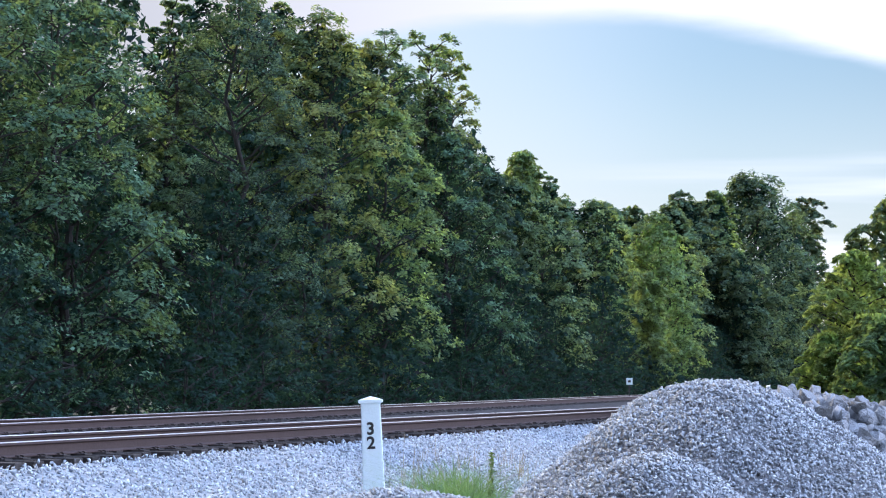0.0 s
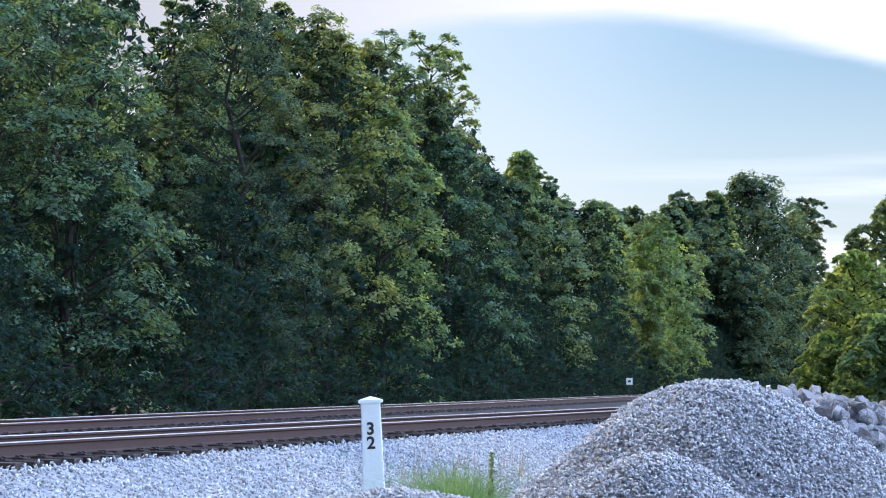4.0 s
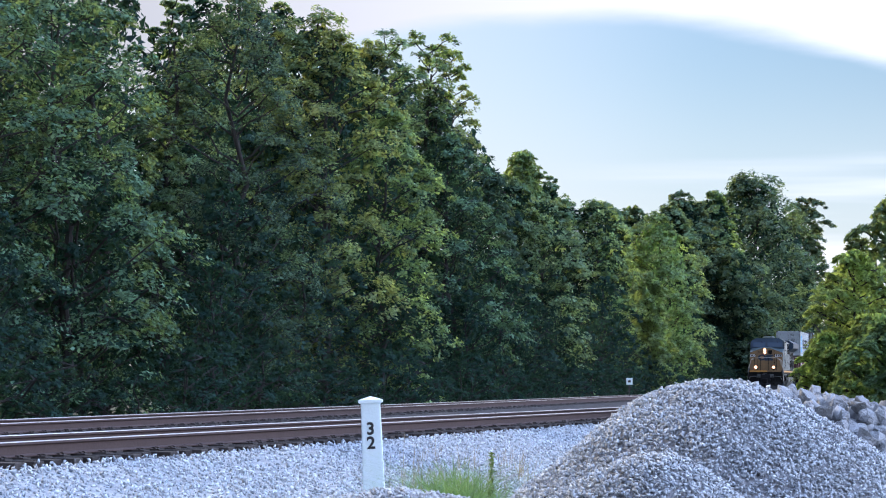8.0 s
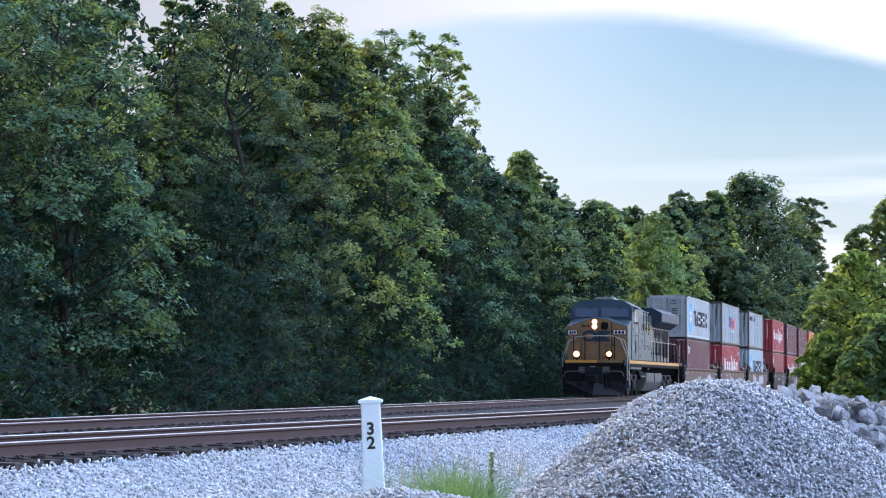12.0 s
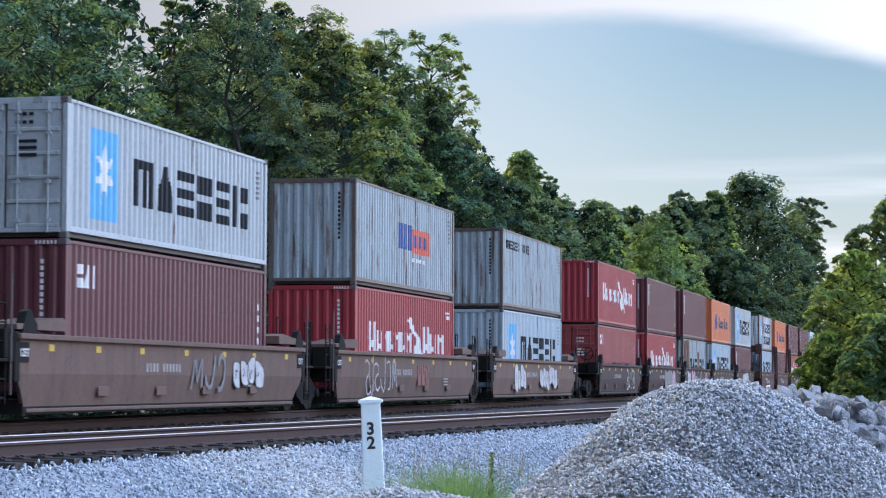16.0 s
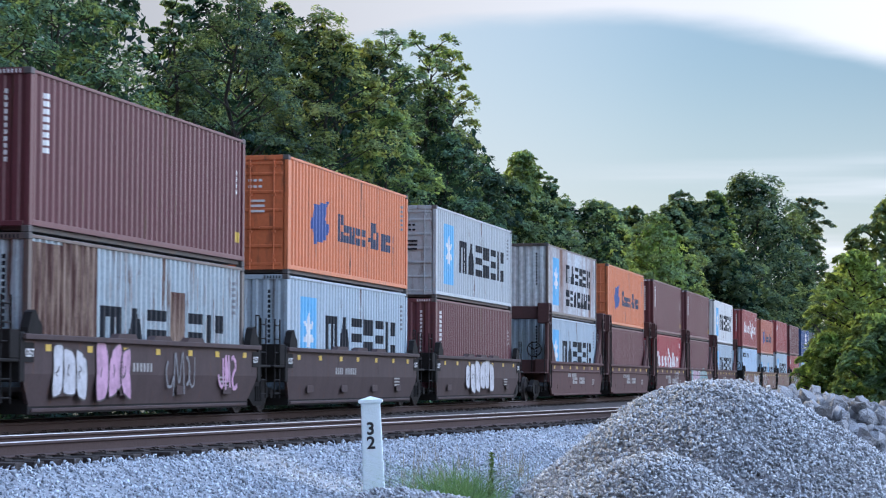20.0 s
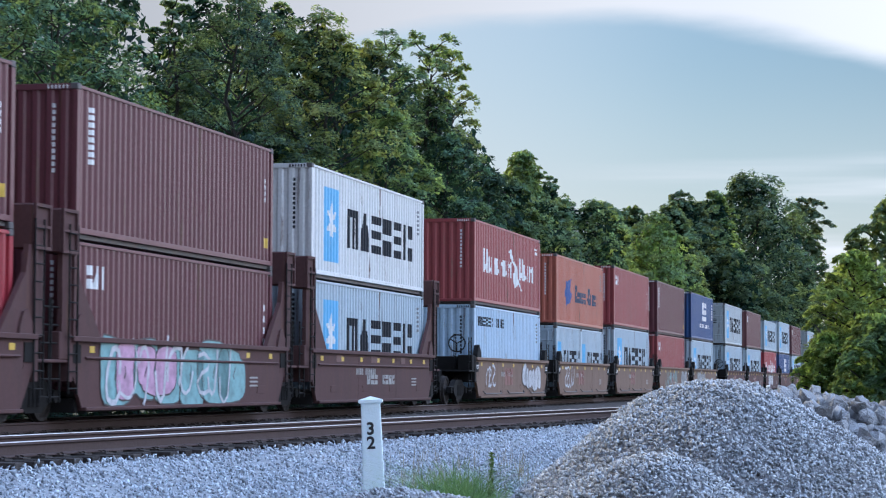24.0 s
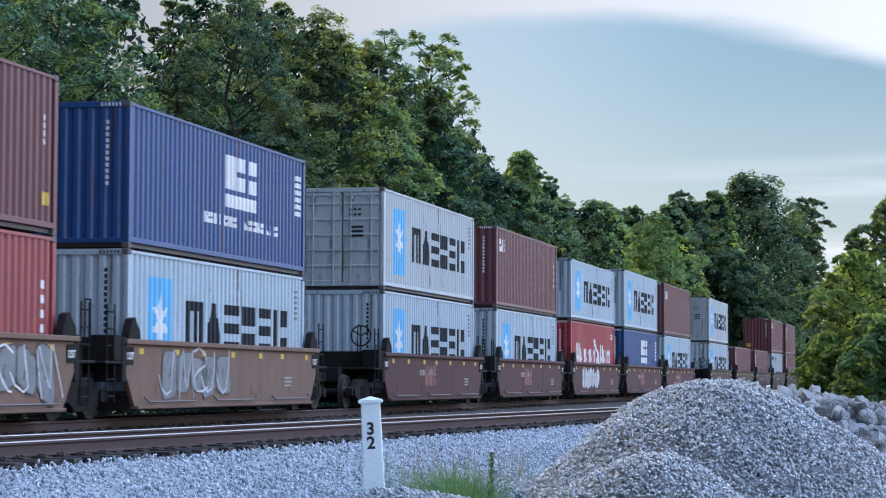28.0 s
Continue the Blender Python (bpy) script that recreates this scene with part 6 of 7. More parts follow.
def make_loco():
    lo = tagged(new("locomotive"), "weathered blue and gold diesel freight locomotive with lit headlights", "locomotive")
    P = lambda name, bm, m, label="", up=lo: part(name, bm, m, up, label)
    # underframe
    P("underframe", boxes((-10.6, 10.0, -1.5, 1.5, 1.28, 1.58), bevel=0.03), LOCO_BLACK)
    P("side_stripe", boxes((-10.6, 10.1, 1.5, 1.512, 1.44, 1.58), (-10.6, 10.1, -1.512, -1.5, 1.44, 1.58)), LOCO_STRIPE, "orange-gold reflective stripe")
    P("walkway", boxes((-10.6, 1.72, -1.5, 1.5, 1.58, 1.62)), LOCO_BLACK)
    # porch, pilot and plough
    P("porch", boxes((9.9, 11.25, -1.42, 1.42, 1.30, 1.58), bevel=0.02), LOCO_BLACK)
    P("porch_stripe", boxes((11.25, 11.262, -1.35, 0.15, 1.46, 1.58)), LOCO_STRIPE, "yellow painted edge")
    P("porch_edge", boxes((11.25, 11.262, 0.15, 1.35, 1.46, 1.58)), LOCO_GOLD)
    bm = bmesh.new()
    prism_yz(bm, [(-1.5, 0.55), (1.5, 0.55), (1.5, 1.3), (-1.5, 1.3)], 11.0, 11.2)
    P("pilot", bevel_all(bm, 0.03), LOCO_BLACK)
    bm = bmesh.new()
    v = [bm.verts.new(p) for p in ((11.2, -1.5, 0.75), (11.2, 1.5, 0.75), (11.2, 1.5, 0.1), (11.2, -1.5, 0.1), (11.35, 0.0, 0.8), (11.75, 0.0, 0.12))]
    for q in ((0, 4, 5, 3), (4, 1, 2, 5), (0, 1, 4), (3, 5, 2), (0, 3, 2, 1)):
        bm.faces.new([v[i] for i in q])
    bmesh.ops.recalc_face_normals(bm, faces=bm.faces)
    P("plough", bm, TANK_BLACK, "dull black snow plough")
    P("coupler", boxes((11.2, 11.7, -0.14, 0.14, 0.74, 1.0), (11.6, 11.95, -0.22, 0.22, 0.68, 1.06), bevel=0.04), LOCO_BLACK)
    P("coupler_pocket", boxes((11.18, 11.32, -0.42, 0.42, 0.62, 1.28), bevel=0.03), TANK_BLACK)
    P("pilot_placard", boxes((11.2, 11.21, -0.2, 0.06, 1.28, 1.38)), P_WHITE, "small white placard")
    for y in (-0.75, -0.6, 0.6, 0.75, 0.9):
        P("air_hose", pipe_run([(11.2, y, 1.15), (11.42, y, 1.0), (11.5, y * 0.96, 0.6), (11.42, y * 0.9, 0.42)], 0.028), LOCO_BLACK)
    for sy in (1, -1):
        for z in (0.38, 0.72, 1.06):
            P("front_step", boxes((10.35, 10.95, sy * 1.46 - 0.14, sy * 1.46 + 0.06, z, z + 0.035), bevel=0.006), TANK_GREY)
        P("step_well", boxes((10.2, 10.98, sy * 1.2 - 0.02, sy * 1.2 + 0.02, 0.36, 1.5), (10.28, 10.32, min(sy * 1.2, sy * 1.5), max(sy * 1.2, sy * 1.5), 0.36, 1.5)), LOCO_BLUE)
        P("corner_panel", boxes((10.16, 10.55, sy * 1.44 - 0.02, sy * 1.44 + 0.02, 1.3, 1.72)), LOCO_BLUE)
        P("uncoupling_lever", pipe_run([(11.3, sy * 0.3, 1.12), (11.34, sy * 1.3, 1.08), (11.34, sy * 1.42, 0.85)], 0.02), TANK_GREY)
        P("corner_handrail", pipe_run([(11.2, sy * 0.95, 2.70), (11.0, sy * 1.2, 2.55), (10.95, sy * 1.5, 1.75), (10.95, sy * 1.52, 0.75), (10.98, sy * 1.3, 0.7)], 0.024), RAIL_PAINT, "pale bent handrail")
        P("grab_rail", pipe_run([(10.2, sy * 1.0, 2.62), (10.32, sy * 1.3, 2.5), (10.3, sy * 1.5, 1.7), (10.3, sy * 1.52, 0.55)], 0.022), RAIL_PAINT)
        P("mu_box", boxes((11.05, 11.24, sy * 0.55 - 0.16, sy * 0.55 + 0.16, 1.0, 1.28), bevel=0.02), TANK_GREY)
    P("porch_rail", pipe_run([(11.2, -0.98, 2.66), (11.2, -0.45, 2.70), (11.2, 0.28, 2.72), (11.2, 0.95, 2.70)], 0.024), RAIL_PAINT, "pale handrail across the porch")
    for y in (-0.95, -0.43, 0.26, 0.95):
        P("rail_post", pipe_run([(11.2, y, 1.55), (11.2, y, 2.70)], 0.026), LOCO_BLACK)
    # nose: gold front, gable top that climbs to the windscreens, grey sides
    front = [(-1.42, 1.58), (1.42, 1.58), (1.42, 3.16), (0.34, 3.56), (-0.34, 3.56), (-1.42, 3.16)]
    bm = bmesh.new()
    a = [bm.verts.new((10.13, y, z)) for y, z in front]
    c = [bm.verts.new((8.6, y * 1.06, z + (0.0 if z < 2 else 0.42 if z < 3.3 else 0.12))) for y, z in front]
    for i in range(6):
        bm.faces.new((a[i], a[(i + 1) % 6], c[(i + 1) % 6], c[i]))
    bm.faces.new(a[::-1])
    bm.faces.new(c)
    bmesh.ops.recalc_face_normals(bm, faces=bm.faces)
    P("nose", bevel_all(bm, 0.03), LOCO_GREY, "grey-blue nose")
    bm = bmesh.new()
    prism_yz(bm, [(y * 0.992, z - (0.015 if z > 2 else -0.01)) for y, z in front], 10.12, 10.15)
    P("nose_front", bm, LOCO_GOLD, "weathered gold painted nose front")
    P("nose_door", boxes((10.15, 10.17, 0.05, 0.62, 1.72, 2.9), bevel=0.008), LOCO_GOLD)
    P("nose_panel", boxes((10.15, 10.162, -0.72, -0.05, 1.72, 2.42), bevel=0.005), LOCO_GOLD)
    for y, z in ((0.7, 2.95), (0.7, 2.45), (0.7, 1.95), (-0.62, 3.22), (-0.4, 3.22), (0.74, 2.3)):
        P("nose_fitting", boxes((10.15, 10.20, y - 0.03, y + 0.03, z - 0.05, z + 0.05), bevel=0.006), LOCO_BLACK)
    P("nose_grab", pipe_run([(10.17, -0.72, 3.2), (10.22, -0.70, 3.2), (10.22, -0.42, 3.2), (10.17, -0.40, 3.2)], 0.014), LOCO_BLACK)
    P("nose_seam", boxes((10.15, 10.156, 0.66, 0.69, 1.65, 3.38), (10.15, 10.156, -0.75, -0.735, 1.65, 2.6)), LOCO_BLACK)
    # emblem: a broad ring and two slanted blocks
    ring = [(-0.36 + 0.35 * math.cos(q) * 1.02, 2.73 + 0.27 * math.sin(q)) for q in [2 * math.pi * k / 16 for k in range(17)]]
    bm = bmesh.new()
    ins = [(-0.36 + 0.20 * math.cos(q), 2.73 + 0.14 * math.sin(q)) for q in [2 * math.pi * k / 16 for k in range(17)]]
    vo, vi = [bm.verts.new((10.176, y, z)) for y, z in ring], [bm.verts.new((10.176, y, z)) for y, z in ins]
    for k in range(16):
        bm.faces.new((vo[k], vi[k], vi[k + 1], vo[k + 1]))
    P("nose_emblem_ring", bm, LOCO_BLUE, "dark blue painted ring")
    for pts in (((-0.12, 2.46), (0.12, 2.46), (0.30, 2.98), (0.02, 2.98)), ((0.10, 2.46), (0.60, 2.46), (0.60, 2.60), (0.34, 2.72), (0.60, 2.86), (0.60, 2.98), (0.28, 2.98))):
        bm = bmesh.new()
        bm.faces.new([bm.verts.new((10.178, y, z)) for y, z in pts])
        P("nose_emblem_block", bm, LOCO_BLUE, "dark blue painted block")
    # number boards, headlights, ditch lights
    for y0, y1 in ((-1.40, -0.92), (0.74, 1.36)):
        P("number_board", boxes((10.15, 10.19, y0, y1, 2.77, 3.02), bevel=0.01), LOCO_BLACK)
        P("number_plate", boxes((10.19, 10.196, y0 + 0.03, y1 - 0.03, 2.80, 2.99)), P_WHITE, "pale lit number board")
        w = (y1 - y0 - 0.14) / 3
        for j in range(3):
            P("number_bar", boxes((10.196, 10.20, y0 + 0.09 + w * j, y0 + 0.09 + w * (j + 0.7), 2.83, 2.96)), LOCO_BLACK)
    P("headlight_box", boxes((10.10, 10.20, -0.26, 0.02, 3.02, 3.54), bevel=0.02), LOCO_BLACK)
    for z in (3.40, 3.17):
        bm = bmesh.new()
        disc_x(bm, 10.21, -0.12, z, 0.095, 0.02)
        P("headlight", bm, LAMP, "glowing headlight")
        # halo disc: no lamp itself, its glow imitates bloom round the headlight
        bm = bmesh.new()
        disc_x(bm, 10.20, -0.12, z, 0.13, 0.01)
        P("reflector_rim", bm, LAMP_HALO)
    for y, big in ((-0.82, 0.10), (0.70, 0.085)):
        P("ditch_light_box", boxes((11.08, 11.24, y - 0.16, y + 0.16, 1.68, 2.02), (11.12, 11.2, y - 0.05, y + 0.05, 1.56, 1.7), bevel=0.02), LOCO_BLACK)
        bm = bmesh.new()
        disc_x(bm, 11.25, y, 1.86, big, 0.02)
        P("ditch_light", bm, LAMP, "glowing ditch light")
        bm = bmesh.new()
        disc_x(bm, 11.24, y, 1.86, big * 1.5, 0.01)
        P("reflector_rim", bm, LAMP_HALO)
    bm = bmesh.new()
    extrude_outline(bm, [(0.34 + 0.17 * math.copysign(abs(math.cos(q)) ** 0.5, math.cos(q)), 3.2 + 0.18 * math.copysign(abs(math.sin(q)) ** 0.5, math.sin(q))) for q in [k * math.pi / 12 for k in range(24)]], 0, 0.02)
    ob = P("nose_window", bm, LOCO_BLACK, "rounded black nose window")
    ob.matrix_basis = Matrix(((0, 1, 0, 10.15), (1, 0, 0, 0), (0, 0, 1, 0), (0, 0, 0, 1)))
    # cab
    cab_o = [(-1.53, 1.6), (1.53, 1.6), (1.53, 3.95), (1.47, 4.25), (1.0, 4.62), (-1.0, 4.62), (-1.47, 4.25), (-1.53, 3.95)]
    bm = bmesh.new()
    prism_yz(bm, cab_o, 5.0, 8.95)
    for v in bm.verts:
        if v.co.x > 8 and v.co.z > 3.5:
            v.co.x -= (v.co.z - 3.5) * 0.32
    P("cab", bevel_all(bm, 0.04), LOCO_GREY, "grey-blue cab")
    bm = bmesh.new()
    out = [(-1.50, 3.42), (1.50, 3.42), (1.50, 3.95), (1.44, 4.24), (0.98, 4.60), (-0.98, 4.60), (-1.44, 4.24), (-1.50, 3.95)]
    prism_yz(bm, out, 8.94, 8.975)
    for v in bm.verts:
        v.co.x -= max(0.0, v.co.z - 3.5) * 0.32
    P("cab_front", bm, LOCO_BLUE, "dark blue band round the windscreens")
    bm = bmesh.new()
    prism_yz(bm, [(-1.5, 4.22), (1.5, 4.22), (1.5, 4.27), (1.02, 4.68), (-1.02, 4.68), (-1.5, 4.27)], 4.9, 8.62)
    P("cab_roof", bevel_all(bm, 0.03), LOCO_GREY, "dark blue cab roof")
    bm = bmesh.new()
    prism_yz(bm, [(-0.55, 4.72), (0.55, 4.72), (0.42, 4.88), (-0.42, 4.88)], 6.2, 7.9)
    P("air_conditioner", bevel_all(bm, 0.06), PALE_GREEN, "pale rounded roof unit")
    for y0, y1 in ((-1.30, -0.16), (0.02, 1.36)):
        bm = bmesh.new()
        xs = lambda z: 8.975 - (z - 3.5) * 0.32 + 0.03
        v = [bm.verts.new((xs(z), y, z)) for y, z in ((y0, 3.66), (y1, 3.66), (y1 * 0.97, 4.13), (y0 * 0.97, 4.13))]
        w = [bm.verts.new((q.co.x - 0.06, q.co.y, q.co.z)) for q in v]
        bm.faces.new(v)
        for i in range(4):
            bm.faces.new((v[i], w[i], w[(i + 1) % 4], v[(i + 1) % 4]))
        bmesh.ops.recalc_face_normals(bm, faces=bm.faces)
        P("windscreen", bm, GLASS, "dark glass windscreen")
        P("wiper", pipe_run([(8.80, (y0 + y1) / 2 + 0.1, 4.30), (8.86, (y0 + y1) / 2 + 0.3, 4.05)], 0.014), LOCO_BLACK)
    for sy in (1, -1):
        ys = lambda a, b: (min(sy * a, sy * b), max(sy * a, sy * b))
        P("window_frame", boxes((6.55, 8.2, *ys(1.525, 1.545), 3.36, 4.16), bevel=0.005), LOCO_BLACK)
        P("side_window", boxes((7.55, 8.1, *ys(1.545, 1.555), 3.44, 4.08)), PANE, "pale sliding side window")
        P("rear_window", boxes((6.65, 7.42, *ys(1.545, 1.553), 3.44, 4.08)), GLASS)
        bm = bmesh.new()
        prism_yz(bm, [(sy * 1.54, 4.24), (sy * 1.56, 4.26), (sy * 1.86, 4.02), (sy * 1.84, 4.0)], 6.7, 8.1)
        P("sunshade", bm, TANK_GREY, "tilted grey sunshade")
        P("door_seam", boxes((6.42, 6.44, *ys(1.53, 1.538), 1.7, 4.1), (6.42, 8.6, *ys(1.53, 1.538), 2.79, 2.81), (5.2, 6.42, *ys(1.53, 1.538), 2.2, 2.22)), LOCO_BLACK)
        P("side_skirt", boxes((5.0, 9.2, *ys(1.47, 1.505), 1.2, 1.43), bevel=0.01), LOCO_GREY)
        for j, (x, z) in enumerate(((8.3, 2.1), (6.0, 3.0), (5.4, 2.6), (8.35, 3.05), (5.6, 1.8))):
            P("cab_fitting", boxes((x, x + 0.09, *ys(1.53, 1.55), z, z + (0.2 if j == 0 else 0.06))), (P_WHITE if j == 0 else LOCO_BLACK))
        P("cab_door", boxes((7.3, 7.75, min(sy * 1.53, sy * 1.545), max(sy * 1.53, sy * 1.545), 1.75, 2.75), bevel=0.004), LOCO_GREY)
        P("door_louvre", boxes((7.4, 7.65, min(sy * 1.545, sy * 1.555), max(sy * 1.545, sy * 1.555), 1.95, 2.55)), LOCO_BLACK)
    for j in range(3):
        P("cab_number_bar", boxes((7.35 - 0.27 * j, 7.52 - 0.27 * j, 1.532, 1.54, 2.93, 3.22)), RAIL_PAINT)
    # hood with its doors
    bm = bmesh.new()
    prism_yz(bm, [(-0.98, 1.62), (0.98, 1.62), (0.98, 4.2), (0.7, 4.42), (-0.7, 4.42), (-0.98, 4.2)], -10.2, 5.0)
    P("engine_hood", bevel_all(bm, 0.03), LOCO_GREY, "grey-blue engine hood")
    bm = bmesh.new()
    prism_yz(bm, [(-1.5, 1.62), (1.5, 1.62), (1.5, 3.24), (-1.5, 3.24)], 1.7, 5.02)
    P("inverter_cabin", bevel_all(bm, 0.02), LOCO_GREY, "flush grey-blue equipment cabin")
    bm = bmesh.new()
    prism_yz(bm, [(-1.08, 3.2), (1.08, 3.2), (1.08, 4.25), (0.8, 4.5), (-0.8, 4.5), (-1.08, 4.25)], 1.75, 5.02)
    P("upper_cabin", bevel_all(bm, 0.02), LOCO_GREY)
    for x0, x1, z0, z1 in ((4.1, 4.7, 3.35, 4.2), (3.2, 3.75, 3.45, 4.25), (2.15, 2.5, 3.35, 3.95), (1.85, 2.0, 3.35, 4.2)):
        P("cabin_grille", boxes((x0, x1, 1.08, 1.10, z0, z1), bevel=0.005), LOCO_BLACK)
        for k in range(4):
            P("grille_slat", boxes((x0 + 0.02, x1 - 0.02, 1.10, 1.115, z0 + (z1 - z0) * (k + 0.4) / 4.4, z0 + (z1 - z0) * (k + 0.55) / 4.4)), TANK_GREY)
    for x in (2.85, 2.65):
        P("cabin_pipe", pipe_run([(x, 1.2, 3.25), (x, 1.2, 3.8), (x + 0.3, 1.15, 3.95)], 0.035, 6), LOCO_BLACK)
    P("cabin_rail", pipe_run([(5.0, 1.47, 4.28), (1.95, 1.47, 4.28), (1.72, 1.40, 4.12), (1.62, 1.05, 3.0), (1.1, 1.05, 2.85), (1.1, 1.05, 2.3)], 0.024, 6), RAIL_PAINT, "pale rail along the cabin roof")
    P("cabin_rail", pipe_run([(5.0, 1.47, 3.72), (1.9, 1.47, 3.72)], 0.020), RAIL_PAINT)
    for x in (4.9, 3.85, 2.9, 1.95):
        P("cabin_post", pipe_run([(x, 1.47, 3.22), (x, 1.47, 4.28)], 0.026), LOCO_BLACK)
    P("cabin_seam", boxes((1.75, 4.95, 1.5, 1.512, 2.36, 2.385), (4.93, 4.96, 1.5, 1.512, 1.7, 3.2), (3.9, 3.92, 1.5, 1.512, 2.4, 3.2)), LOCO_BLACK)
    for x, z in ((4.7, 3.0), (4.7, 2.55), (3.75, 2.2), (2.2, 2.2), (2.4, 3.05)):
        P("cabin_latch", boxes((x, x + 0.07, 1.5, 1.525, z, z + 0.1)), LOCO_BLACK)
    for j in range(12):
        x = 2.3 - j * 0.8
        if -8 < x < 1.7:
            P("hood_door", boxes((x - 0.74, x - 0.03, 0.975, 1.0, 1.9, 3.7), bevel=0.004), LOCO_GREY)
            P("door_latch", boxes((x - 0.66, x - 0.6, 0.995, 1.015, 2.3, 2.4)), LOCO_BLACK)
    for x0, x1 in ((0.8, 1.5), (0.05, 0.55), (-0.6, -0.1), (-1.25, -0.75), (-1.95, -1.4), (-2.7, -2.15)):
        P("hood_lettering_bar", boxes((x0, x1, 1.001, 1.006, 2.35, 3.7)), P_FADED, "faded gold lettering bar")
    # hinges, lifting lugs, pipes and boxes along the hood
    for j in range(11):
        x = 1.45 - j * 0.8
        for z in (2.05, 3.45):
            P("door_hinge", boxes((x - 0.05, x + 0.02, 0.99, 1.03, z, z + 0.08)), LOCO_BLACK)
    for x in (1.0, -1.8):
        P("lifting_lug", boxes((x - 0.12, x + 0.12, 0.6, 0.72, 4.4, 4.52), bevel=0.01), LOCO_BLACK)
    P("walkway_box", boxes((1.0, 1.35, 1.02, 1.4, 1.62, 2.1), bevel=0.02), LOCO_BLACK)
    P("horn", pipe_run([(0.6, 0.2, 4.4), (0.6, 0.2, 4.6), (1.05, 0.2, 4.62)], 0.05, 8), PALE_GREEN)
    P("fan_ring", pipe_run([(-0.9 + 0.5 * math.cos(q), 0.5 * math.sin(q), 4.47) for q in [k * math.pi / 8 for k in range(17)]], 0.05), LOCO_GREY)
    for j in range(6):
        P("rear_louvre_slit", boxes((-7.2 + 0.55 * j, -6.95 + 0.55 * j, 0.998, 1.008, 2.0, 3.4)), LOCO_BLACK)
    # pipes and reservoirs under the walkway
    P("air_reservoir", pipe_run([(4.2, 1.2, 1.0), (3.1, 1.2, 1.0)], 0.17, 12), LOCO_BLACK)
    P("brake_pipe", pipe_run([(9.6, 1.35, 1.2), (5.2, 1.35, 1.22), (4.6, 1.42, 0.95), (3.0, 1.42, 0.95)], 0.03, 6), TANK_GREY)
    # radiator wings at the rear
    bm = bmesh.new()
    prism_yz(bm, [(-0.9, 3.55), (0.9, 3.55), (1.52, 3.95), (1.52, 4.42), (1.0, 4.7), (-1.0, 4.7), (-1.52, 4.42), (-1.52, 3.95)], -10.4, -2.9)
    P("radiator_wing", bevel_all(bm, 0.03), LOCO_BLUE, "dark blue overhanging radiator housing")
    P("radiator_grille", boxes((-9.8, -3.5, 0.985, 1.0, 3.0, 3.55)), LOCO_BLACK)
    for j in range(5):
        P("louvre_door", boxes((-9.6 + 0.62 * j, -9.1 + 0.62 * j, 0.98, 0.997, 1.9, 3.2), bevel=0.004), LOCO_BLACK)
    P("exhaust_stack", boxes((-1.2, -0.2, -0.3, 0.3, 4.4, 4.66), bevel=0.03), LOCO_BLACK)
    P("dynamic_brake_hatch", boxes((0.4, 2.3, -0.75, 0.75, 4.4, 4.52), bevel=0.02), LOCO_BLUE)
    # handrails along the walkway
    for sy in (1, -1):
        P("handrail", pipe_run([(1.65, sy * 1.46, 2.68), (-9.6, sy * 1.46, 2.68), (-10.3, sy * 1.46, 2.35), (-10.65, sy * 1.46, 1.2), (-10.65, sy * 1.46, 0.5)], 0.02), RAIL_PAINT, "pale painted handrail")
        for j in range(9):
            P("stanchion", pipe_run([(1.6 - j * 1.4, sy * 1.46, 1.5), (1.6 - j * 1.4, sy * 1.46, 2.68)], 0.024), LOCO_BLACK)
        P("rear_steps", boxes(*[(-10.7, -10.15, min(sy * 1.2, sy * 1.52), max(sy * 1.2, sy * 1.52), z, z + 0.03) for z in (0.45, 0.8, 1.15)], (-10.72, -10.68, min(sy * 1.2, sy * 1.52), max(sy * 1.2, sy * 1.52), 0.4, 1.58)), LOCO_BLACK)
    # fuel tank
    bm = bmesh.new()
    prism_yz(bm, [(-1.45, 0.75), (-1.2, 0.28), (1.2, 0.28), (1.45, 0.75), (1.48, 1.2), (-1.48, 1.2)], -3.1, 2.9)
    P("fuel_tank", bevel_all(bm, 0.04), TANK_GREY, "dull grey fuel tank")
    P("tank_seam", boxes((-0.15, -0.12, 1.46, 1.49, 0.75, 1.2)), LOCO_BLACK)
    P("filler", pipe_run([(1.8, 1.4, 1.2), (1.8, 1.46, 1.34)], 0.05, 8), RAIL_PAINT)
    # the body sits high over its trucks: lift deck, nose and windows, keep the roofs
    for ob in lo.children:
        if ob.type != "MESH" or ob.name.split(".")[0] in ("fuel_tank", "tank_seam", "coupler", "plough"):
            continue
        if ob.name.startswith("nose_window"):
            ob.data.transform(ob.matrix_basis)
            ob.matrix_basis = Matrix()
        for v in ob.data.vertices:
            x, y, z = v.co
            if x > 5.03:
                z = float(np.interp(z, (0.5, 1.28, 1.58, 3.56, 4.13, 4.66, 4.9), (0.55, 1.46, 1.78, 3.80, 4.36, 4.72, 4.94))) if z > 0.5 else z
                y = y * 1.04 if x > 9.2 else y
                x = 5.03 + (x - 5.03) * 0.905
            elif z > 0.9:
                z = float(np.interp(z, (0.9, 1.28, 1.58, 2.68, 3.6, 5.0), (0.95, 1.46, 1.78, 2.84, 3.64, 5.0)))
            v.co = x, y, z
    for ob in lo.children:
        if ob.name.split(".")[0] in ("coupler", "plough"):
            ob.data.transform(pose(-0.6, 0, 0))
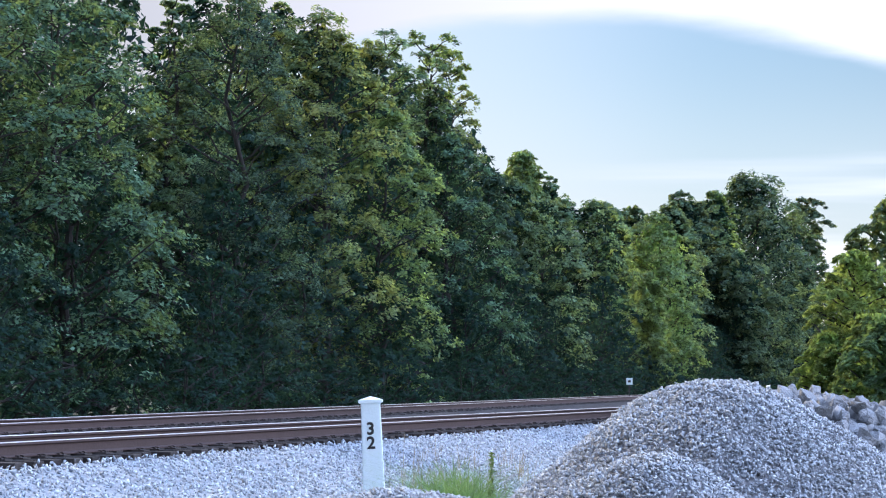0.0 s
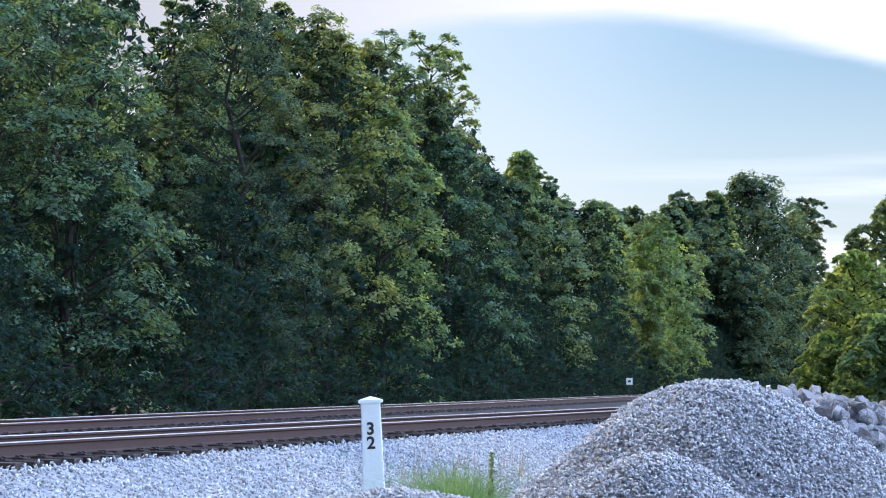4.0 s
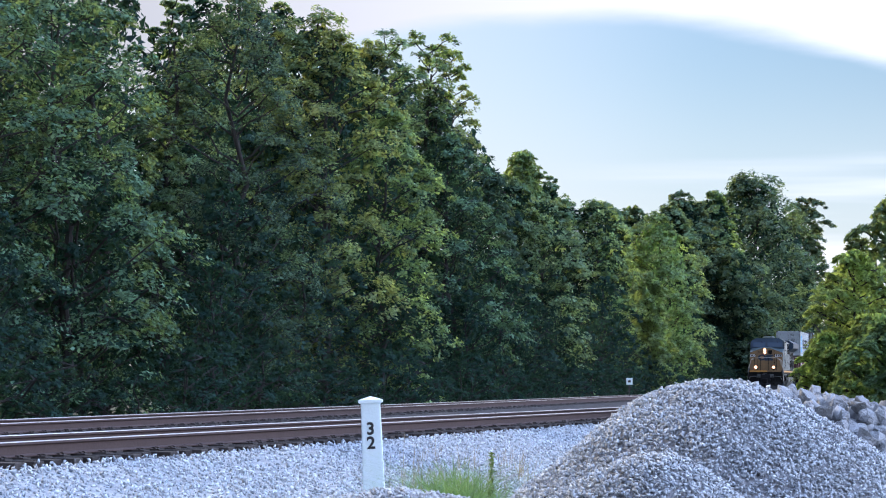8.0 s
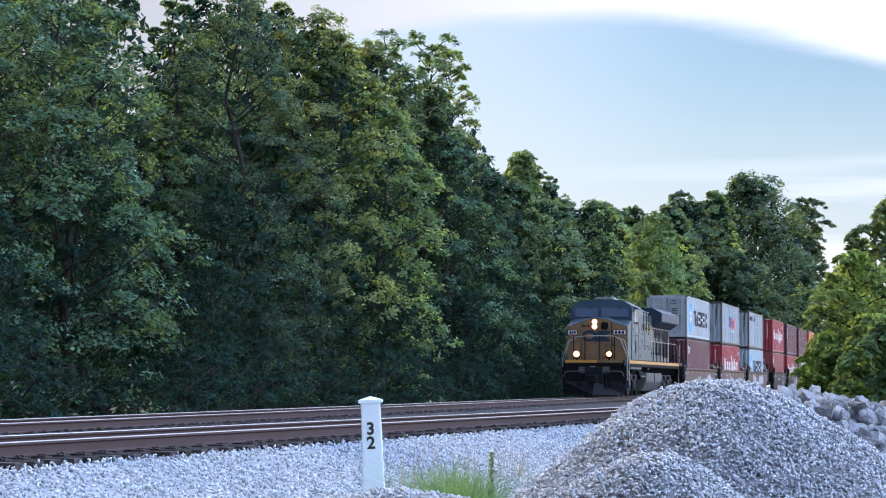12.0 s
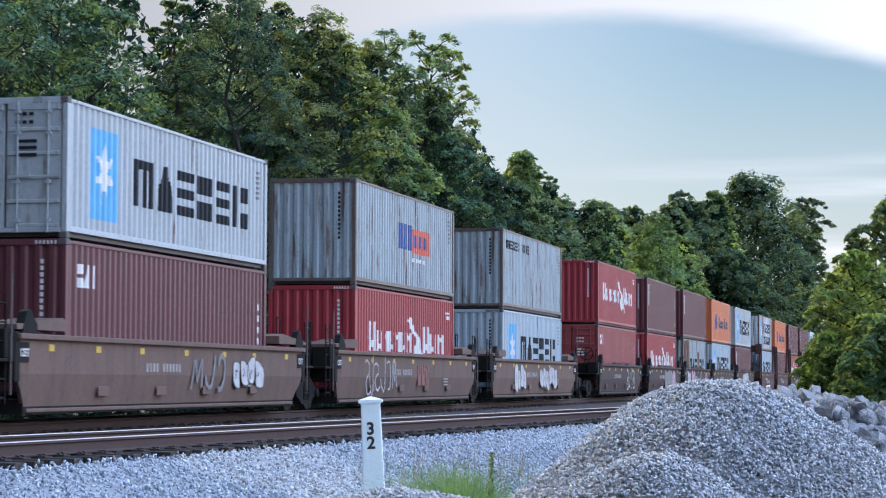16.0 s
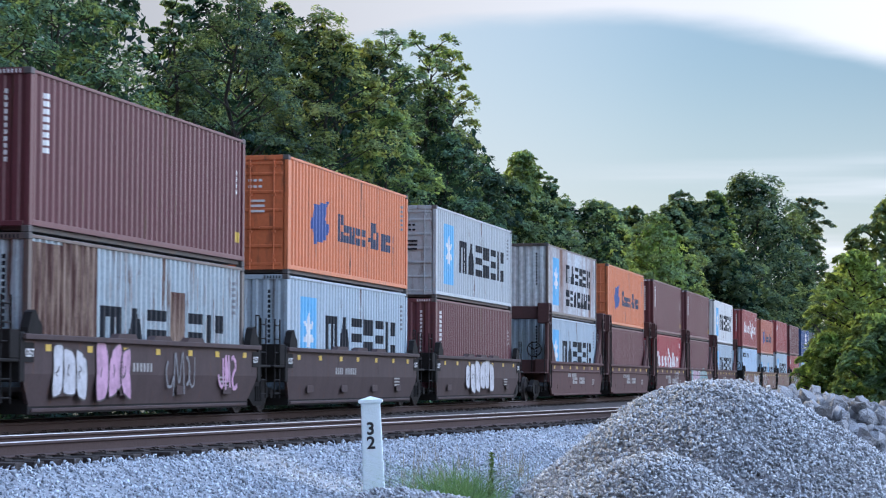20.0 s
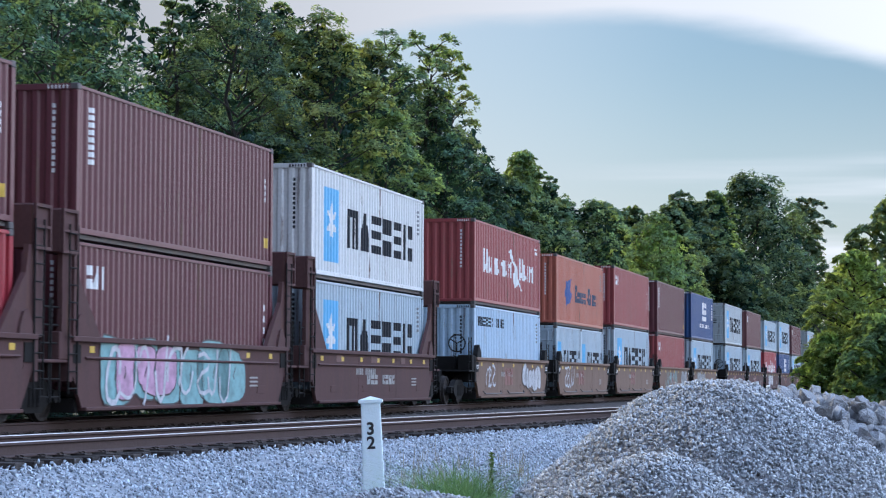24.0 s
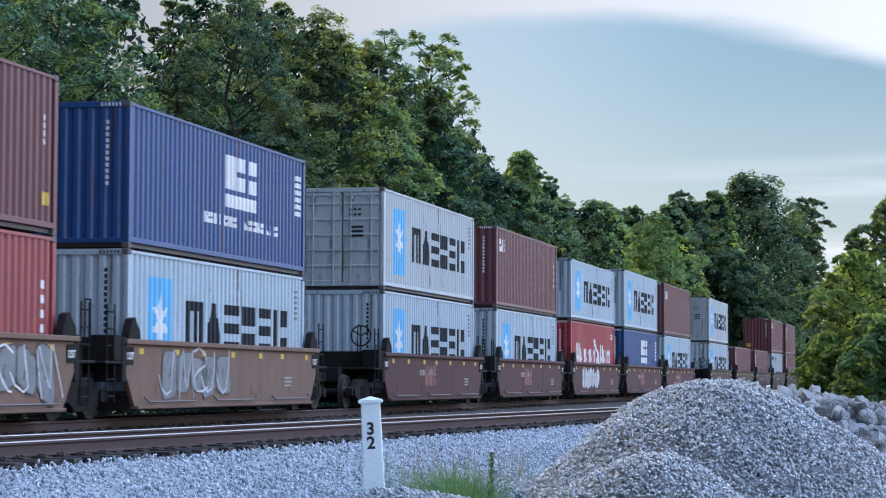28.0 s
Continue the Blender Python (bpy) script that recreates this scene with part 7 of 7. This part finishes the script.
    # trucks, three axles each
    for cx in (6.6, -6.9):
        tr = new("truck")
        tr.parent = lo
        tr.matrix_basis = pose(cx, 0, 0)
        for dx in (1.75, 0.0, -1.75):
            for sy in (1, -1):
                child("wheel", shared(("loco_wheel",), lambda: wheel_bm(0.53)), WHEEL_STEEL, tr, pose(dx, sy * 0.75, 0.53, 0, 0, 0 if sy > 0 else 180))
            part("axle", pipe_run([(dx, -1.0, 0.53), (dx, 1.0, 0.53)], 0.1, 8), TRUCK_GREY, tr)
            for sy in (1, -1):
                part("axle_box", boxes((dx - 0.2, dx + 0.2, sy * 1.06 - 0.1, sy * 1.06 + 0.1, 0.38, 0.7), (dx - 0.45, dx - 0.25, sy * 1.06 - 0.08, sy * 1.06 + 0.08, 0.5, 0.85), (dx + 0.25, dx + 0.45, sy * 1.06 - 0.08, sy * 1.06 + 0.08, 0.5, 0.85), bevel=0.03), TRUCK_GREY, tr)
                part("brake_cylinder", pipe_run([(dx + 0.55, sy * 1.2, 1.0), (dx + 0.95, sy * 1.2, 0.95)], 0.11, 10), TRUCK_GREY, tr)
                part("brake_hanger", pipe_run([(dx + 0.6, sy * 1.14, 1.1), (dx + 0.72, sy * 1.14, 0.4)], 0.05, 6), TRUCK_GREY, tr)
        for sy in (1, -1):
            bm = bmesh.new()
            extrude_outline(bm, [(-2.6, 0.7), (-2.1, 0.85), (-1.2, 0.62), (-0.5, 0.85), (0.5, 0.85), (1.2, 0.62), (2.1, 0.85), (2.6, 0.7), (2.6, 1.0), (2.2, 1.12), (-2.2, 1.12), (-2.6, 1.0)], sy * 1.08 - 0.09, sy * 1.08 + 0.09)
            part("side_frame", bm, TRUCK_GREY, tr)
        part("sand_pipe", pipe_run([(2.5, 1.0, 1.2), (2.45, 0.85, 0.3)], 0.025), TRUCK_GREY, tr)
    return ride(lo, -110.05 + 10.2)


make_loco()


# ---------------------------------------------------------------- the motion of the train
def motions():
    times = [i * 1.0 for i in range(29)]
    for ob, a, z in MOVERS:
        walk(ob, [(t, train_pose(a - travelled(t), z)) for t in times])


motions()
